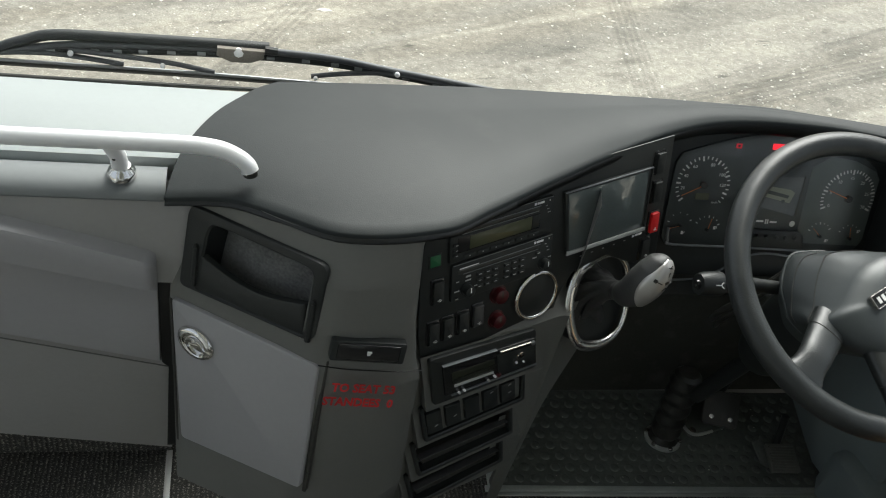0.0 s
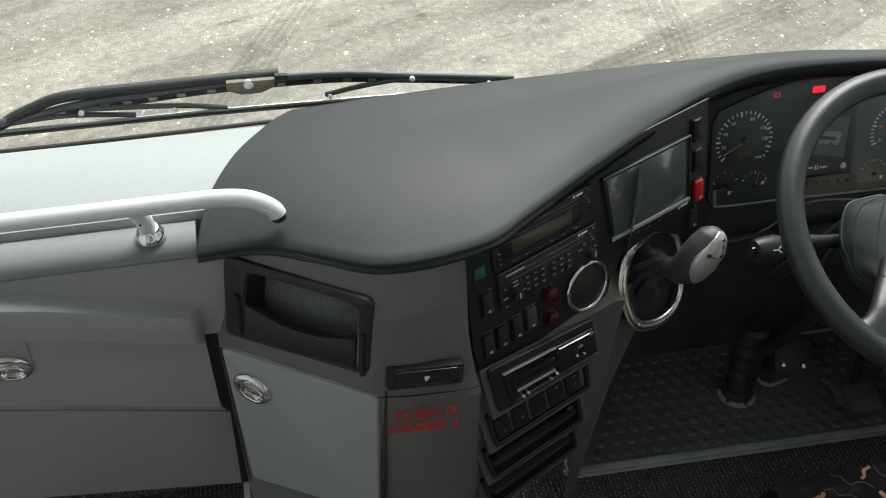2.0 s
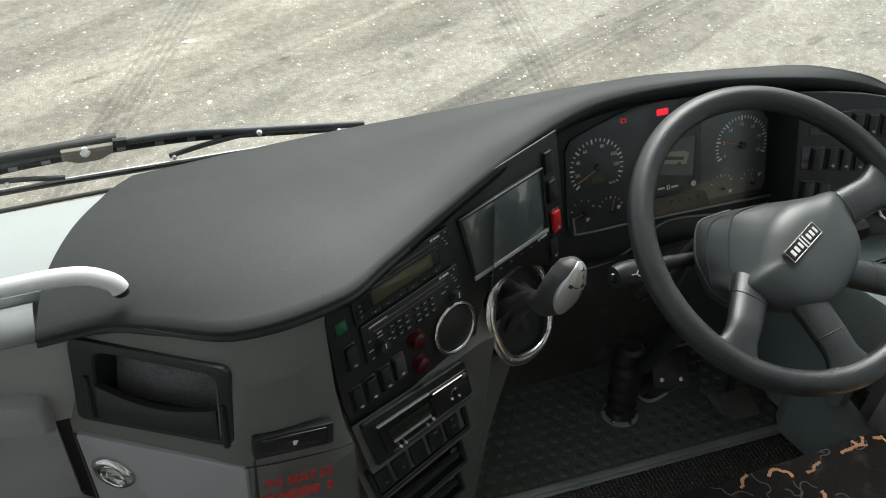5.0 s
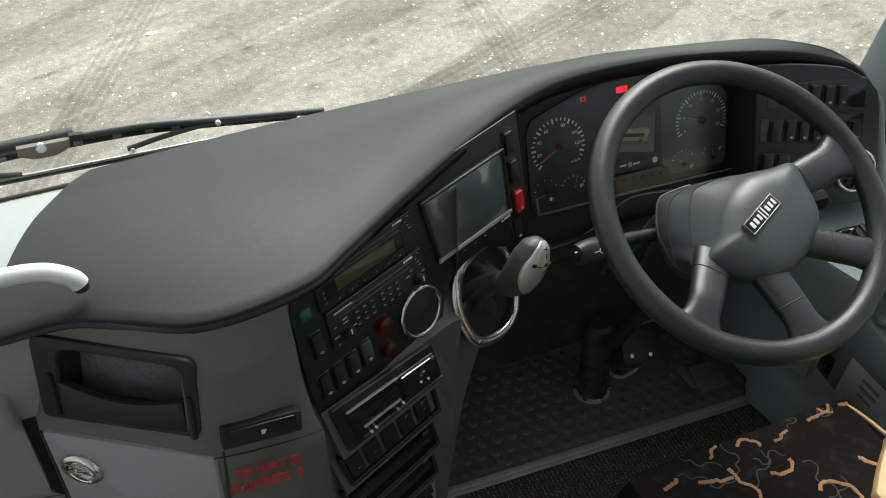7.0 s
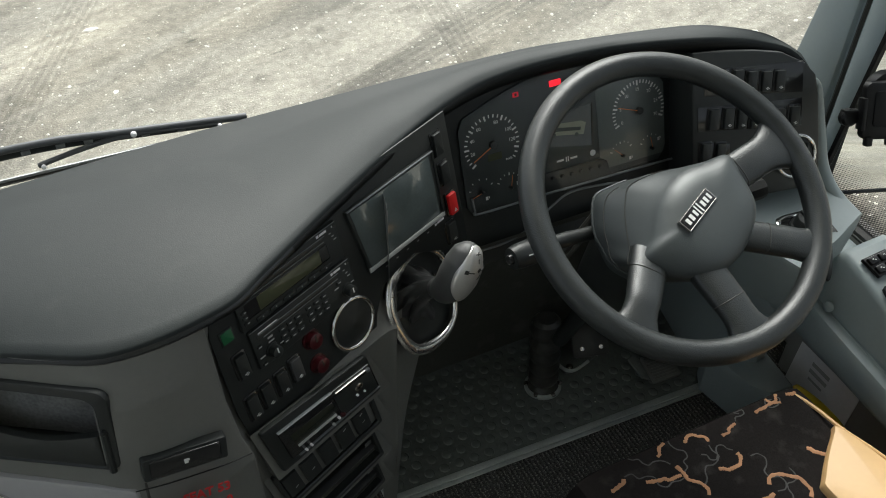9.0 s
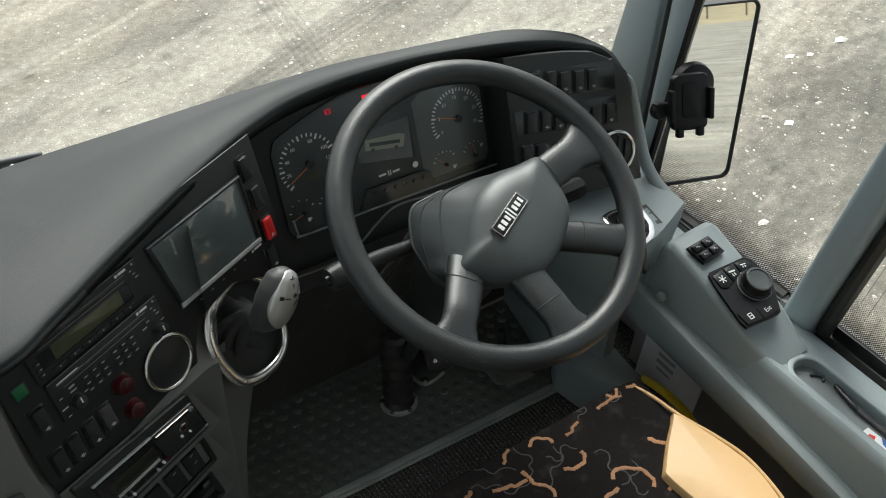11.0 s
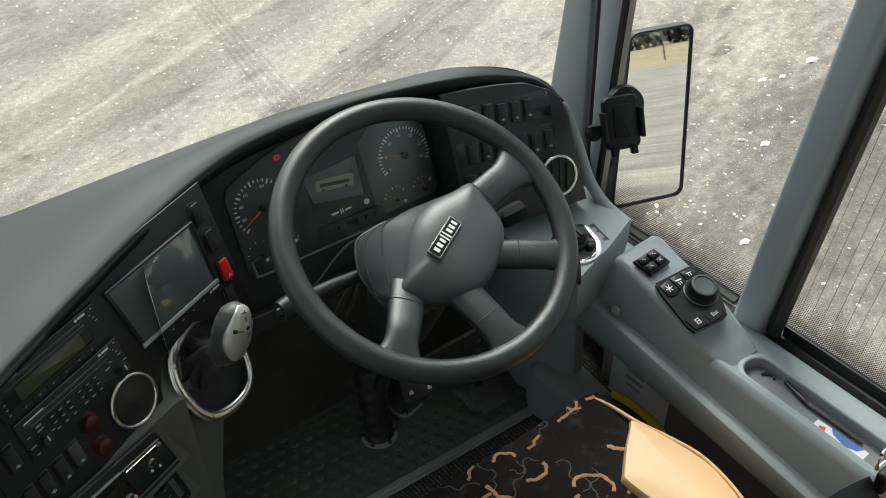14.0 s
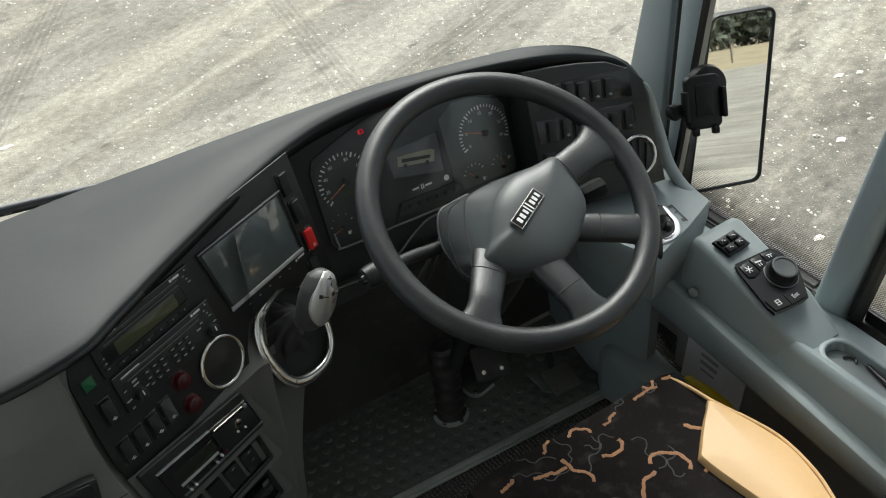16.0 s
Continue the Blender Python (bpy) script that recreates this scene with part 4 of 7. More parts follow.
# two stacked radio units
def radio(m, upper):
    r_ = thing("car_radio", m, "black radio unit with an olive display and two disc slots" if upper else "black radio control unit with rows of small keys", "radio")
    b = BM()
    slab(b, rrect(.188, .0625, .003), -.02, .005, .002)
    part("faceplate", b, BLACK, r_)
    b = BM()
    slab(b, rrect(.150, .0058, .0015), .0040, .0056, .0004, T(-.009, .0165))
    part("disc_slot", b, RUBBER, r_, "dark disc slot")
    # Highlights along the faceplate bevels, drawn as thin grey strips.
    b = BM()
    box(b, (.184, .0010, .0014), (0, .0300, .0046))
    box(b, (.150, .0009, .0012), (-.006, .0203, .0052))
    part("trim_or_glint_line", b, GREYRIM, r_, "thin grey line painting the highlight on the bevel")
    b = BM()
    box(b, (.140, .0009, .0012), (-.004, .0125, .0052))
    part("trim_or_glint_line", b, GREYRIM, r_)
    b = BM()
    bars(b, [(.0680, .0255, .013, .0034, 0), (.0580, .0255, .0040, .0040, 0), (-.0640, .0225, .034, .0016, 0)], .0055)
    part("maker_bars", b, WHITE2, r_, "small pale maker's mark")
    b = BM()
    bars(b, [(.0855, .0255, .0022, .0028, 0), (.0795, .0180, .0035, .0012, 0), (.0830, .0120, .0040, .0012, 0), (.0855, .0060, .0055, .0014, 0)], .0055)
    part("print_bars", b, GREYTXT, r_)
    b = BM()
    lathe(b, [(.0020, .004), (.0020, .0058)], 10, T(.0895, .0235))
    part("eject_button", b, RUBBER, r_)
    if upper:
        b = BM()
        slab(b, rrect(.150, .0250, .002), .0040, .0056, .0004, T(-.006, -.0038))
        part("display_window", b, GLOSSY, r_, "glossy black display window")
        b = BM()
        slab(b, rrect(.113, .0215, .001), .0050, .0062, .0003, T(-.0035, -.0037))
        part("display", b, LCDG, r_, "unlit olive display")
        b = BM()
        slab(b, rrect(.0135, .0205, .001), .0050, .0060, .0003, T(.0610, -.0037))
        part("display_end", b, BLACK, r_)
        keys = [(-.0850, -.002 - .0085 * k, .008, .0045) for k in range(3)] + [(-.060 + .0235 * k, -.0245, .0200, .0060) for k in range(6)]
        marks = [(x + .002, y, .0035, .0012, 0) for x, y, _, _ in keys[:3]] + [(x, y, .0018, .0018, 0) for x, y, _, _ in keys[3:]]
    else:
        keys = [(-.044 + .0145 * (k % 3) + .050 * (k // 9), .0040 - .0105 * ((k // 3) % 3), .0115, .0062) for k in range(18)]
        keys += [(.0660, .0060, .010, .0055), (-.0850, .0030, .008, .0045), (-.0850, -.0260, .008, .0045), (.0800, -.0240, .009, .0050)]
        marks = [(x, y + .0002, .0050, .0013, 0) for x, y, _, _ in keys] + [(-.066, .0075, .009, .0030, 0), (-.066, .0010, .010, .0022, 0), (-.086, -.0125, .009, .0022, 0), (-.052, -.0125, .006, .0016, 0), (.058, .0005, .008, .0022, 0), (.088, -.0060, .006, .0016, 0)]
    for kx, ky, kw, kh in keys:
        b = BM()
        slab(b, rrect(kw, kh, .0012), .004, .0068, .0009, T(kx, ky))
        part("key", b, BLACK, r_)
    b = BM()
    bars(b, marks, .0070)
    part("key_marks", b, GREYTXT, r_)
    return r_


radio(RAD @ T(-.1045, .0370, .001), True)
radio(RAD @ T(-.0995, -.0290, .001), False)
knob(RAD @ T(-.1672, -.0432, .006), .0088, .013, "small black volume knob on the radio")
knob(RAD @ T(-.0220, -.0437, .006), .0088, .013, "small black tuning knob on the radio")
knob(RAD @ T(-.1030, -.0760, .001), .0125, .013, "dark red round push knob", RED2)
knob(RAD @ T(-.1040, -.1200, .001), .0120, .013, "dark red round push knob below its twin", RED2)
b = thing("indicator_lamp", RAD @ T(-.2202, .0170, .001), "square green indicator lamp", "lamp")
bm = BM()
slab(bm, rrect(.0175, .0175, .001), -.003, .002, .0006)
part("lens", bm, GREEN, b)
bm = BM()
slab(bm, rrect(.0215, .0215, .001), -.003, .0012, .0006)
part("bezel", bm, BLACK, b)
rocker(RAD @ T(-.2155, -.0345, .001), "black rocker switch under the green lamp")
for k, (sx, sy) in enumerate(((-.2213, -.1035), (-.1957, -.1030), (-.1681, -.1028), (-.1410, -.0995))):
    rocker(RAD @ T(sx, sy, .001), "black rocker switch with a small white symbol", material=GREYSW if k == 3 else None)


def air_vent(m, r, label):
    v_ = thing("air_vent", m, label, "air vent", "round chrome-ringed vents")
    b = BM()
    prof_ = [(r + .0035 * math.cos(a), .004 + .0035 * math.sin(a)) for a in (2 * math.pi * k / 10 for k in range(11))]
    lathe(b, prof_, 48, cap=False)
    part("ring", b, CHROME, v_, "thin chrome ring")
    b = BM()
    lathe(b, [(r, .001), (r * .96, .005), (r * .90, .0035), (r * .80, .0045), (.0, .008)], 40, cap=False)
    part("flap", b, BLACK, v_, "closed black flap")
    return v_


air_vent(RAD @ T(-.0285, -.1012, .001), .0395, "round closed black air vent in a chrome ring")
pod_vent = air_vent(SWF @ T(.0795, -.1450, .003), .0375, "round black air vent by the switch pod")
for bx, w_ in ((-.016, .052), (.0, .064), (.016, .052)):
    bm = BM()
    box(bm, (.0024, w_, .006), (bx, 0, .0075), .001, m=T(0, 0, 0, -12))
    part("louvre", bm, BLACK, pod_vent)

# reversing monitor
mon = thing("reversing_monitor", RAD @ T(.1060, .0100, .001), "switched-off flat monitor with a grey bezel", "monitor")
bm = BM()
slab(bm, [(-.0790, -.0560), (.0895, -.0575), (.0905, .0560), (-.0965, .0570)], -.01, .006, .002)
part("housing", bm, BLACK, mon)
bm = BM()
slab(bm, [(-.0770, -.0475), (.0800, -.0490), (.0790, .0515), (-.0900, .0525)], .0058, .0068, .0003)
part("screen", bm, SCREEN, mon, "glossy dark screen with dim reflections")
bm = BM()
slab(bm, [(-.0820, -.0555), (.0880, -.0575), (.0880, -.0505), (-.0810, -.0485)], .005, .0082, .0010)
part("bright_edge", bm, GREYTXT, mon, "light grey edge strip")
bm = BM()
slab(bm, [(-.0955, .0555), (.0895, .0545), (.0895, .0565), (-.0955, .0575)], .005, .0078, .0005)
part("bright_edge", bm, GREYRIM, mon, "thin grey edge strip")
bm = BM()
slab(bm, [(.0855, -.0500), (.0885, -.0500), (.0900, .0550), (.0860, .0550)], .005, .0080, .0008)
part("side_edge", bm, BLACK, mon, "raised black side edge")
bm = BM()
bars(bm, [(.082, -.0655, .016, .0036, 0), (.070, -.0662, .0040, .0040, 0)], .0012)
part("maker_bars", bm, WHITE2, mon)
bm = BM()
for k in range(5):
    bars(bm, [(-.045 + .024 * k, -.0690, .004, .0016, 0)], .0012)
part("key_marks", bm, GREYTXT, mon)

# switches beside the monitor
rocker(RAD @ T(.2127, .0680, .001), "tall black rocker switch beside the monitor", False)
rocker(RAD @ T(.2157, .0158, .001), "black rocker switch beside the monitor", False)
hz = rocker(RAD @ T(.2176, -.0402, .002), "bright red hazard warning switch", False, RED)
bm = BM()
tri_o = [(-.0035, -.0125), (.0035, -.0125), (0, -.0065)]
tri_i = [(-.0018, -.0115), (.0018, -.0115), (0, -.0083)]
slab(bm, tri_o, .0083, .0087, 0, None, tri_i)
part("triangle", bm, WHITE, hz, "white triangle outline")
rocker(RAD @ T(.2060, -.0870, .001), "black rocker switch under the hazard switch")

# tachograph and storage slots: four tilted frames, one under the other, each proud at its foot
def bil(q, u, v):
    """A place on a quad given as top left, top right, bottom right, bottom left."""
    tl, tr, br, bl = (Vector(p) for p in q)
    return tl.lerp(tr, u).lerp(bl.lerp(br, u), v)


def slot_frame(q):
    """The pose of the tilted front of a slot: x along it, y up it, z out of it."""
    up3 = [Vector((*bil(q, .5, v), z)) for v, z in ((0, .003), (1, .017))]
    x3 = (Vector((*bil(q, 1, .5), .010)) - Vector((*bil(q, 0, .5), .010))).normalized()
    c3 = (up3[0] + up3[1]) / 2
    return LOWF @ axes(c3, x3, x3.cross((up3[0] - up3[1]).normalized()))


def on_slot(m, q):
    """The quad's corners in the plane of that pose."""
    inv_ = m.inverted()
    return [tuple((inv_ @ (LOWF @ Vector((*p, .003 if k < 2 else .017)))).xy) for k, p in enumerate(q)]


for k, q in enumerate(SLOTQ):
    # grey wedge that carries the unit
    tl, tr, br, bl = (Vector(p) for p in q)
    face = [tl + Vector((-.012, .004)), tr + Vector((.006, .004)), br + Vector((.024, -.014)), bl + Vector((-.008, -.015))]
    bm = BM()
    fr_ = [bm.verts.new(LOWF @ Vector((p.x, p.y, z))) for p, z in zip(face, (-.001, -.001, .0175, .0175))]
    bk_ = [bm.verts.new(LOWF @ Vector((p.x, p.y, -.040))) for p in face]
    low = [bm.verts.new(LOWF @ Vector((p.x, p.y - .004, -.004))) for p in (face[3], face[2])]
    bm.faces.new((fr_[0], fr_[1], fr_[2], fr_[3])) if k < 2 else None
    bm.faces.new((fr_[1], bk_[1], bk_[2], fr_[2]))
    bm.faces.new((fr_[0], fr_[3], bk_[3], bk_[0]))
    bm.faces.new((fr_[3], fr_[2], low[1], low[0]))
    if k >= 2:
        hq = [bm.verts.new(LOWF @ Vector((*bil([tuple(p) for p in q], u, v), z))) for u, v, z in ((.03, .08, -.0005), (.97, .08, -.0005), (.97, .92, .0142), (.03, .92, .0142))]
        for j in range(4):
            bm.faces.new((fr_[j], fr_[(j + 1) % 4], hq[(j + 1) % 4], hq[j]))
    part("slot_wedge", bm, COLUMN, dash, "grey tilted moulding round a slot")
SL = [slot_frame(q) for q in SLOTQ]
SQ = [on_slot(m, q) for m, q in zip(SL, SLOTQ)]
tach = thing("tachograph", SL[0], "black tachograph with a grey paper slot and display", "tachograph")


def tq(u, v):
    return tuple(bil(SQ[0], u, v))


def band_(u0, v0, u1, v1, grow=0.0):
    return [tq(u0 - grow, v1 + grow), tq(u1 + grow, v1 + grow), tq(u1 + grow, v0 - grow), tq(u0 - grow, v0 - grow)]


bm = BM()
slab(bm, rounded(band_(0, 0, 1, 1), .006), -.004, .004, .002)
part("housing", bm, BLACK, tach)
bm = BM()
slab(bm, rounded(band_(.10, .17, .985, .84), .003), .003, .0075, .0015)
part("faceplate", bm, GLOSSY, tach)
bm = BM()
slab(bm, band_(.17, .36, .57, .62), .0070, .0082, .0003)
part("display", bm, LCD, tach, "unlit display")
bm = BM()
slab(bm, band_(.185, .64, .555, .69), .0070, .0092, .0006)
part("display_edge", bm, GREYTXT, tach, "pale edge under the display")
bm = BM()
slab(bm, band_(.625, .215, .925, .265), .0070, .0105, .0010)
part("paper_slot", bm, NICKEL, tach, "bright paper slot edge")
bm = BM()
slab(bm, band_(.10, .165, .60, .180), .0040, .0092, .0006)
part("top_edge", bm, GREYRIM, tach, "thin grey upper edge")
bm = BM()
slab(bm, band_(.16, .875, .995, .900), .0035, .0070, .0006)
part("bottom_edge", bm, GREYRIM, tach, "thin grey lower edge")
bm = BM()
slab(bm, band_(.60, .30, .97, .80), .0070, .0090, .0010)
part("printer_flap", bm, BLACK, tach, "black printer flap")
for u, v, r_, material in ((.815, .46, .0080, NICKEL), (.775, .60, .0022, WHITE2), (.845, .64, .0018, WHITE2), (.945, .25, .0040, GREYRIM), (.60, .76, .0040, RED2), (.56, .76, .0022, WHITE2), (.50, .81, .0022, GREYTXT), (.27, .83, .0020, WHITE2), (.22, .84, .0020, WHITE2)):
    bm = BM()
    lathe(bm, [(r_, .0070), (r_, .0110), (r_ * .7, .0122)], 14, T(*tq(u, v)))
    part("key", bm, material, tach)
for k, (m, q) in enumerate(zip(SL[1:], SQ[1:])):
    st = thing("storage_slot", m, "black open storage slot in the dash cabinet" if k else "black blanked slot with small switches", "storage slot", "slots under the tachograph")
    qo = [tuple(bil(q, u, v)) for u, v in ((0, 1), (1, 1), (1, 0), (0, 0))]
    qi = [tuple(bil(q, u, v)) for u, v in ((.035, .90), (.965, .90), (.965, .10), (.035, .10))]
    bm = BM()
    slab(bm, rounded(qo, .006), -.003, .005, .002, None, rounded(qi, .004))
    part("frame", bm, BLACK, st)
    bm = BM()
    ho = rounded(qi, .004)
    d = .045 if k else .003
    vs = grid_sheet(bm, [[(x, y, .002) for x, y in ho], [(x, y, -d) for x, y in ho]], close=True)
    bm.faces.new(vs[1])
    part("tub", bm, BLACK, st, "black inside of the slot")
    if k:
        bm = BM()
        slab(bm, [tuple(bil(q, u, v)) for u, v in ((.08, .80), (.95, .80), (.95, .66), (.08, .66))], -.030, -.004, .003)
        part("ledge", bm, RUBBER, st)
        bm = BM()
        slab(bm, [tuple(bil(q, u, v)) for u, v in ((.06, .585), (.96, .585), (.96, .56), (.06, .56))], -.012, .001, .001)
        part("shelf_edge", bm, GREYSW, st, "thin grey shelf edge")
    else:
        for u in (.11, .29, .47, .65, .83):
            bm = BM()
            slab(bm, [tuple(bil(q, u + du, v)) for du, v in ((-.07, .82), (.07, .82), (.07, .22), (-.07, .22))], -.003, .0045, .002)
            part("switch_cap", bm, BLACK, st)
        bm = BM()
        bars(bm, [(*bil(q, u, v), .006, .0014, 20) for u, v in ((.12, .62), (.30, .55), (.66, .30), (.84, .52), (.84, .28))], .0048)
        part("symbol", bm, GREYTXT, st)
        bm = BM()
        slab(bm, [tuple(bil(q, u, v)) for u, v in ((.03, .09), (.24, .09), (.24, .045), (.03, .045))], .004, .0065, .0005)
        part("bright_edge", bm, NICKEL, st, "short bright edge strip")

# instrument cluster
clu = thing("instrument_cluster", CLU, "black coach instrument cluster with round dials and lit red lamps", "instrument cluster")
arch = [(-.186, -.104), (.188, -.104), (.202, -.088), (.204, .035), (.196, .052)] + [(.17 - .34 * k / 10, .060 + .046 * math.sin(math.pi * (k + .8) / 11.6)) for k in range(11)] + [(-.186, .064), (-.196, .045), (-.198, -.088)]
bm = BM()
slab(bm, arch, -.004, .000, .0004)
part("dial_plate", bm, DIAL, clu, "dark blue-black printed dial plate")
bm = BM()
tube(bm, smooth_path([(-.190, -.070, .006), (-.188, -.093, .007), (-.178, -.1000, .008), (-.05, -.1015, .008), (.18, -.1075, .008), (.236, -.1105, .008)], 5), .0022, 8)
bm2 = BM()
slab(bm2, [(x * .995, y * .995) for x, y in arch], .0120, .0128)
lens = part("lens", bm2, LENS, clu, "clear acrylic lens over the dials", flat=True)
lens.visible_shadow = False
part("lower_rim", bm, GREYRIM, clu, "thin grey lower rim")


def gauge(cx, cy, r, a0, a1, n, needle, long=None, major=5):
    b_ = BM()
    for k in range(n + 1):
        a = radians(a0 + (a1 - a0) * k / n)
        big_ = k % major == 0
        ln = r * (.17 if big_ else .11)
        box(b_, (ln, r * (.062 if big_ else .042), .0003), (0, 0, 0), 0, m=T(cx + (r - ln / 2) * math.cos(a), cy + (r - ln / 2) * math.sin(a), .0006, math.degrees(a)))
    g_ = part("gauge_scale", b_, WHITE, clu, "white printed gauge scale")
    b_ = BM()
    a = radians(needle)
    L = r * .86
    box(b_, (L, r * .024, .001), (0, 0, 0), 0, m=T(cx + L * .5 * math.cos(a), cy + L * .5 * math.sin(a), .006, needle))
    part("needle", b_, ORANGE, g_, "orange needle")
    b_ = BM()
    lathe(b_, [(r * .12, .001), (r * .12, .007), (r * .08, .008)], 16, T(cx, cy))
    part("needle_hub", b_, BLACK, g_)
    return g_


g1 = gauge(-.1385, .0094, .051, 218, -38, 26, 207, major=4)
g2 = gauge(.151, -.004, .054, 203, -23, 30, 161)
for deg_, txt in ((192, "20"), (158, "40"), (124, "60"), (72, "80"), (30, "100"), (0, "120")):
    word(txt, .0085, T(-.1385 + .0375 * math.cos(radians(deg_)), .0094 + .0375 * math.sin(radians(deg_)), .0006), WHITE, g1, "numeral")
word("km/h", .006, T(-.110, -.022, .0006), WHITE, g1, "numeral")
for j in range(7):
    a = radians(203 - 226 * j / 6)
    word(str(5 * j), .0088, T(.151 + .038 * math.cos(a), -.004 + .038 * math.sin(a), .0006), WHITE, g2, "numeral")
gauge(-.168, -.066, .024, 165, 25, 4, 195, major=4)
gauge(-.115, -.0725, .026, 150, 25, 6, 78, major=3)
gauge(.111, -.0768, .026, 155, 35, 6, 138, major=3)
gauge(.1734, -.0791, .026, 150, 40, 5, 100, major=5)
# Reflection over the right dial, painted as a lighter field.
bm = BM()
slab(bm, [(.066, -.092), (.196, -.094), (.203, -.080), (.206, .034), (.196, .048), (.150, .066), (.100, .072), (.066, .050)], .0002, .0006, .0001)
part("reflection_field", bm, DIAL2, clu, "lighter grey field behind the rev counter, painting the lens reflection")
bm = BM()
slab(bm, rrect(.026, .012, .001), .0003, .001, 0, T(-.136, -.012))
part("odometer", bm, LCDG, clu, "unlit odometer window")
bm = BM()
slab(bm, [(-.049, -.0205), (.0505, -.0412), (.055, .0316), (-.053, .0286)], .0003, .001, 0)
part("info_screen", bm, SCREEN2, clu, "dim information display")
bm = BM()
slab(bm, [(.0515, -.0420), (.0545, -.0420), (.0590, .0340), (.0560, .0340)], .0003, .0014, 0)
part("display_edge", bm, RUBBER, clu, "black edge beside the display")
bm = BM()
slab(bm, [(-.0362, -.0028), (.0360, -.0173), (.0426, .0022), (.0330, .0075), (-.0322, .0151)], .0012, .0016, 0)
part("coach_symbol", bm, COACHM, clu, "pale grey-green coach pictogram on the display")
bm = BM()
slab(bm, [(-.0270, .0020), (.0300, -.0085), (.0320, -.0030), (-.0255, .0085)], .0018, .0021, 0)
lathe(bm, [(.0038, .0017), (.0038, .0021)], 14, T(-.022, -.0055))
lathe(bm, [(.0038, .0017), (.0038, .0021)], 14, T(.022, -.0145))
part("symbol_windows", bm, DIAL, clu)
bm = BM()
bars(bm, [(-.014, -.0530, .014, .0035, 0), (-.002, -.0535, .002, .009, 0), (.002, -.0535, .002, .009, 0), (.013, -.0540, .014, .0035, 0)], .0008)
part("maker_bars", bm, WHITE, clu, "white maker's mark as plain bars")
bm = BM()
lathe(bm, [(.0055, .0004), (.0055, .0010)], 18, T(.0517, -.056))
part("contrast_symbol", bm, WHITE, clu)
for k in range(6):
    bm = BM()
    lathe(bm, [(.0035, 0), (.0035, .005), (.0028, .0058)], 14, T(-.0365 + .0191 * k, -.0775 - .0008 * k, .006))
    part("push_button", bm, BLACK, clu)
bm = BM()
slab(bm, [(-.070, -.100), (.082, -.103), (.076, -.076), (.066, -.070), (-.052, -.066)], 0, .007, .002)
part("button_bar", bm, BLACK, clu)
for cx, cy, w_ in ((-.0855, .0815, .011), (-.0100, .0838, .022)):
    bm = BM()
    slab(bm, rrect(w_, .0085 if w_ < .015 else .0105, .001), .0004, .0012)
    bmesh.ops.transform(bm, matrix=T(cx, cy), verts=bm.verts[:])
    part("warning_lamp", bm, WARN2 if w_ < .015 else WARN, clu, "lit red warning lamp")
bm = BM()
bars(bm, [(-.0855, .0815, .004, .0045, 0)], .0014)
part("lamp_symbol", bm, DKRED, clu)
for cx, cy in ((-.160, -.0800), (-.0994, -.0690), (.128, -.086), (.190, -.066)):
    bm = BM()
    bars(bm, [(cx, cy, .0045, .006, 0), (cx + .004, cy + .001, .0012, .004, 0)], .0006)
    part("fuel_symbol", bm, WHITE, clu)
# thin trim line under the instruments
bm = BM()
tube(bm, smooth_path([(-.262, -.160, .003), (-.202, -.167, .003), (-.14, -.168, .003), (-.088, -.156, .003), (-.044, -.130, .004), (.0, -.113, .005), (.075, -.119, .006), (.12, -.130, .005)], 6), .0022, 6, m=CLU)
part("trim_or_glint_line", bm, GREYRIM, dash, "thin silver trim line")

# right-hand rockers
for sx, sy in ((-.0670, .0110), (-.0377, .0080), (-.0119, .0020), (.0169, -.0020), (.0435, -.0040), (-.0842, -.0540), (-.0555, -.0560), (-.0294, -.0595), (-.0030, -.0630), (.0200, -.0665), (.0448, -.0715), (.0741, -.0715), (-.0986, -.1115), (-.0703, -.1150)):
    rocker(SWF @ T(sx, sy, .001, -5) @ Matrix.Diagonal((1.0, .98, 1.2, 1)), "small black rocker switch beside the instruments", sx > -.08, parent_group="instrument panel rockers")
# socket on the pod
pod = thing("light_switch", axes((.367, .083, .540), (.9, -.1, 0), (0, -.10, 1)), "black rotary light switch on a chrome plate", "switch")
bm = BM()
DPL = [(-.036, .044), (-.012, .050), (.044, .050), (.050, .036), (.047, -.008), (.030, -.036), (.006, -.046), (-.022, -.044), (-.036, -.030)]
DPI = [(-.028, .036), (-.010, .042), (.034, .042), (.038, .030), (.036, -.004), (.022, -.026), (.004, -.034), (-.016, -.032), (-.028, -.020)]
slab(bm, rounded(DPL[::-1], .010), -.004, .0045, .002, None, rounded(DPI[::-1], .008))
part("plate", bm, CHROME, pod, "chrome plate with one slanted side")
bm = BM()
slab(bm, rounded(DPI[::-1], .008), -.003, .0015, .0005)
part("insert", bm, GLOSSY, pod)
bm = BM()
lathe(bm, [(.0235, .001), (.0230, .008), (.0195, .010), (.0190, .024), (.0160, .028), (.0, .029)], 24, T(.006, .014), cap=False)
box(bm, (.009, .034, .013), (.006, .014, .027), .003)
part("turn_knob", bm, BLACK, pod, "black rotary knob with a grip bar")
bm = BM()
lathe(bm, [(.008, .001), (.008, .010), (.005, .012)], 14, T(.020, -.012))
part("dimmer_wheel", bm, BLACK, pod)
bm = BM()
lathe(bm, [(.004, .0035), (.004, .0055), (.002, .006)], 12, T(-.014, -.038))
part("screw", bm, NICKEL, pod)
bm = BM()
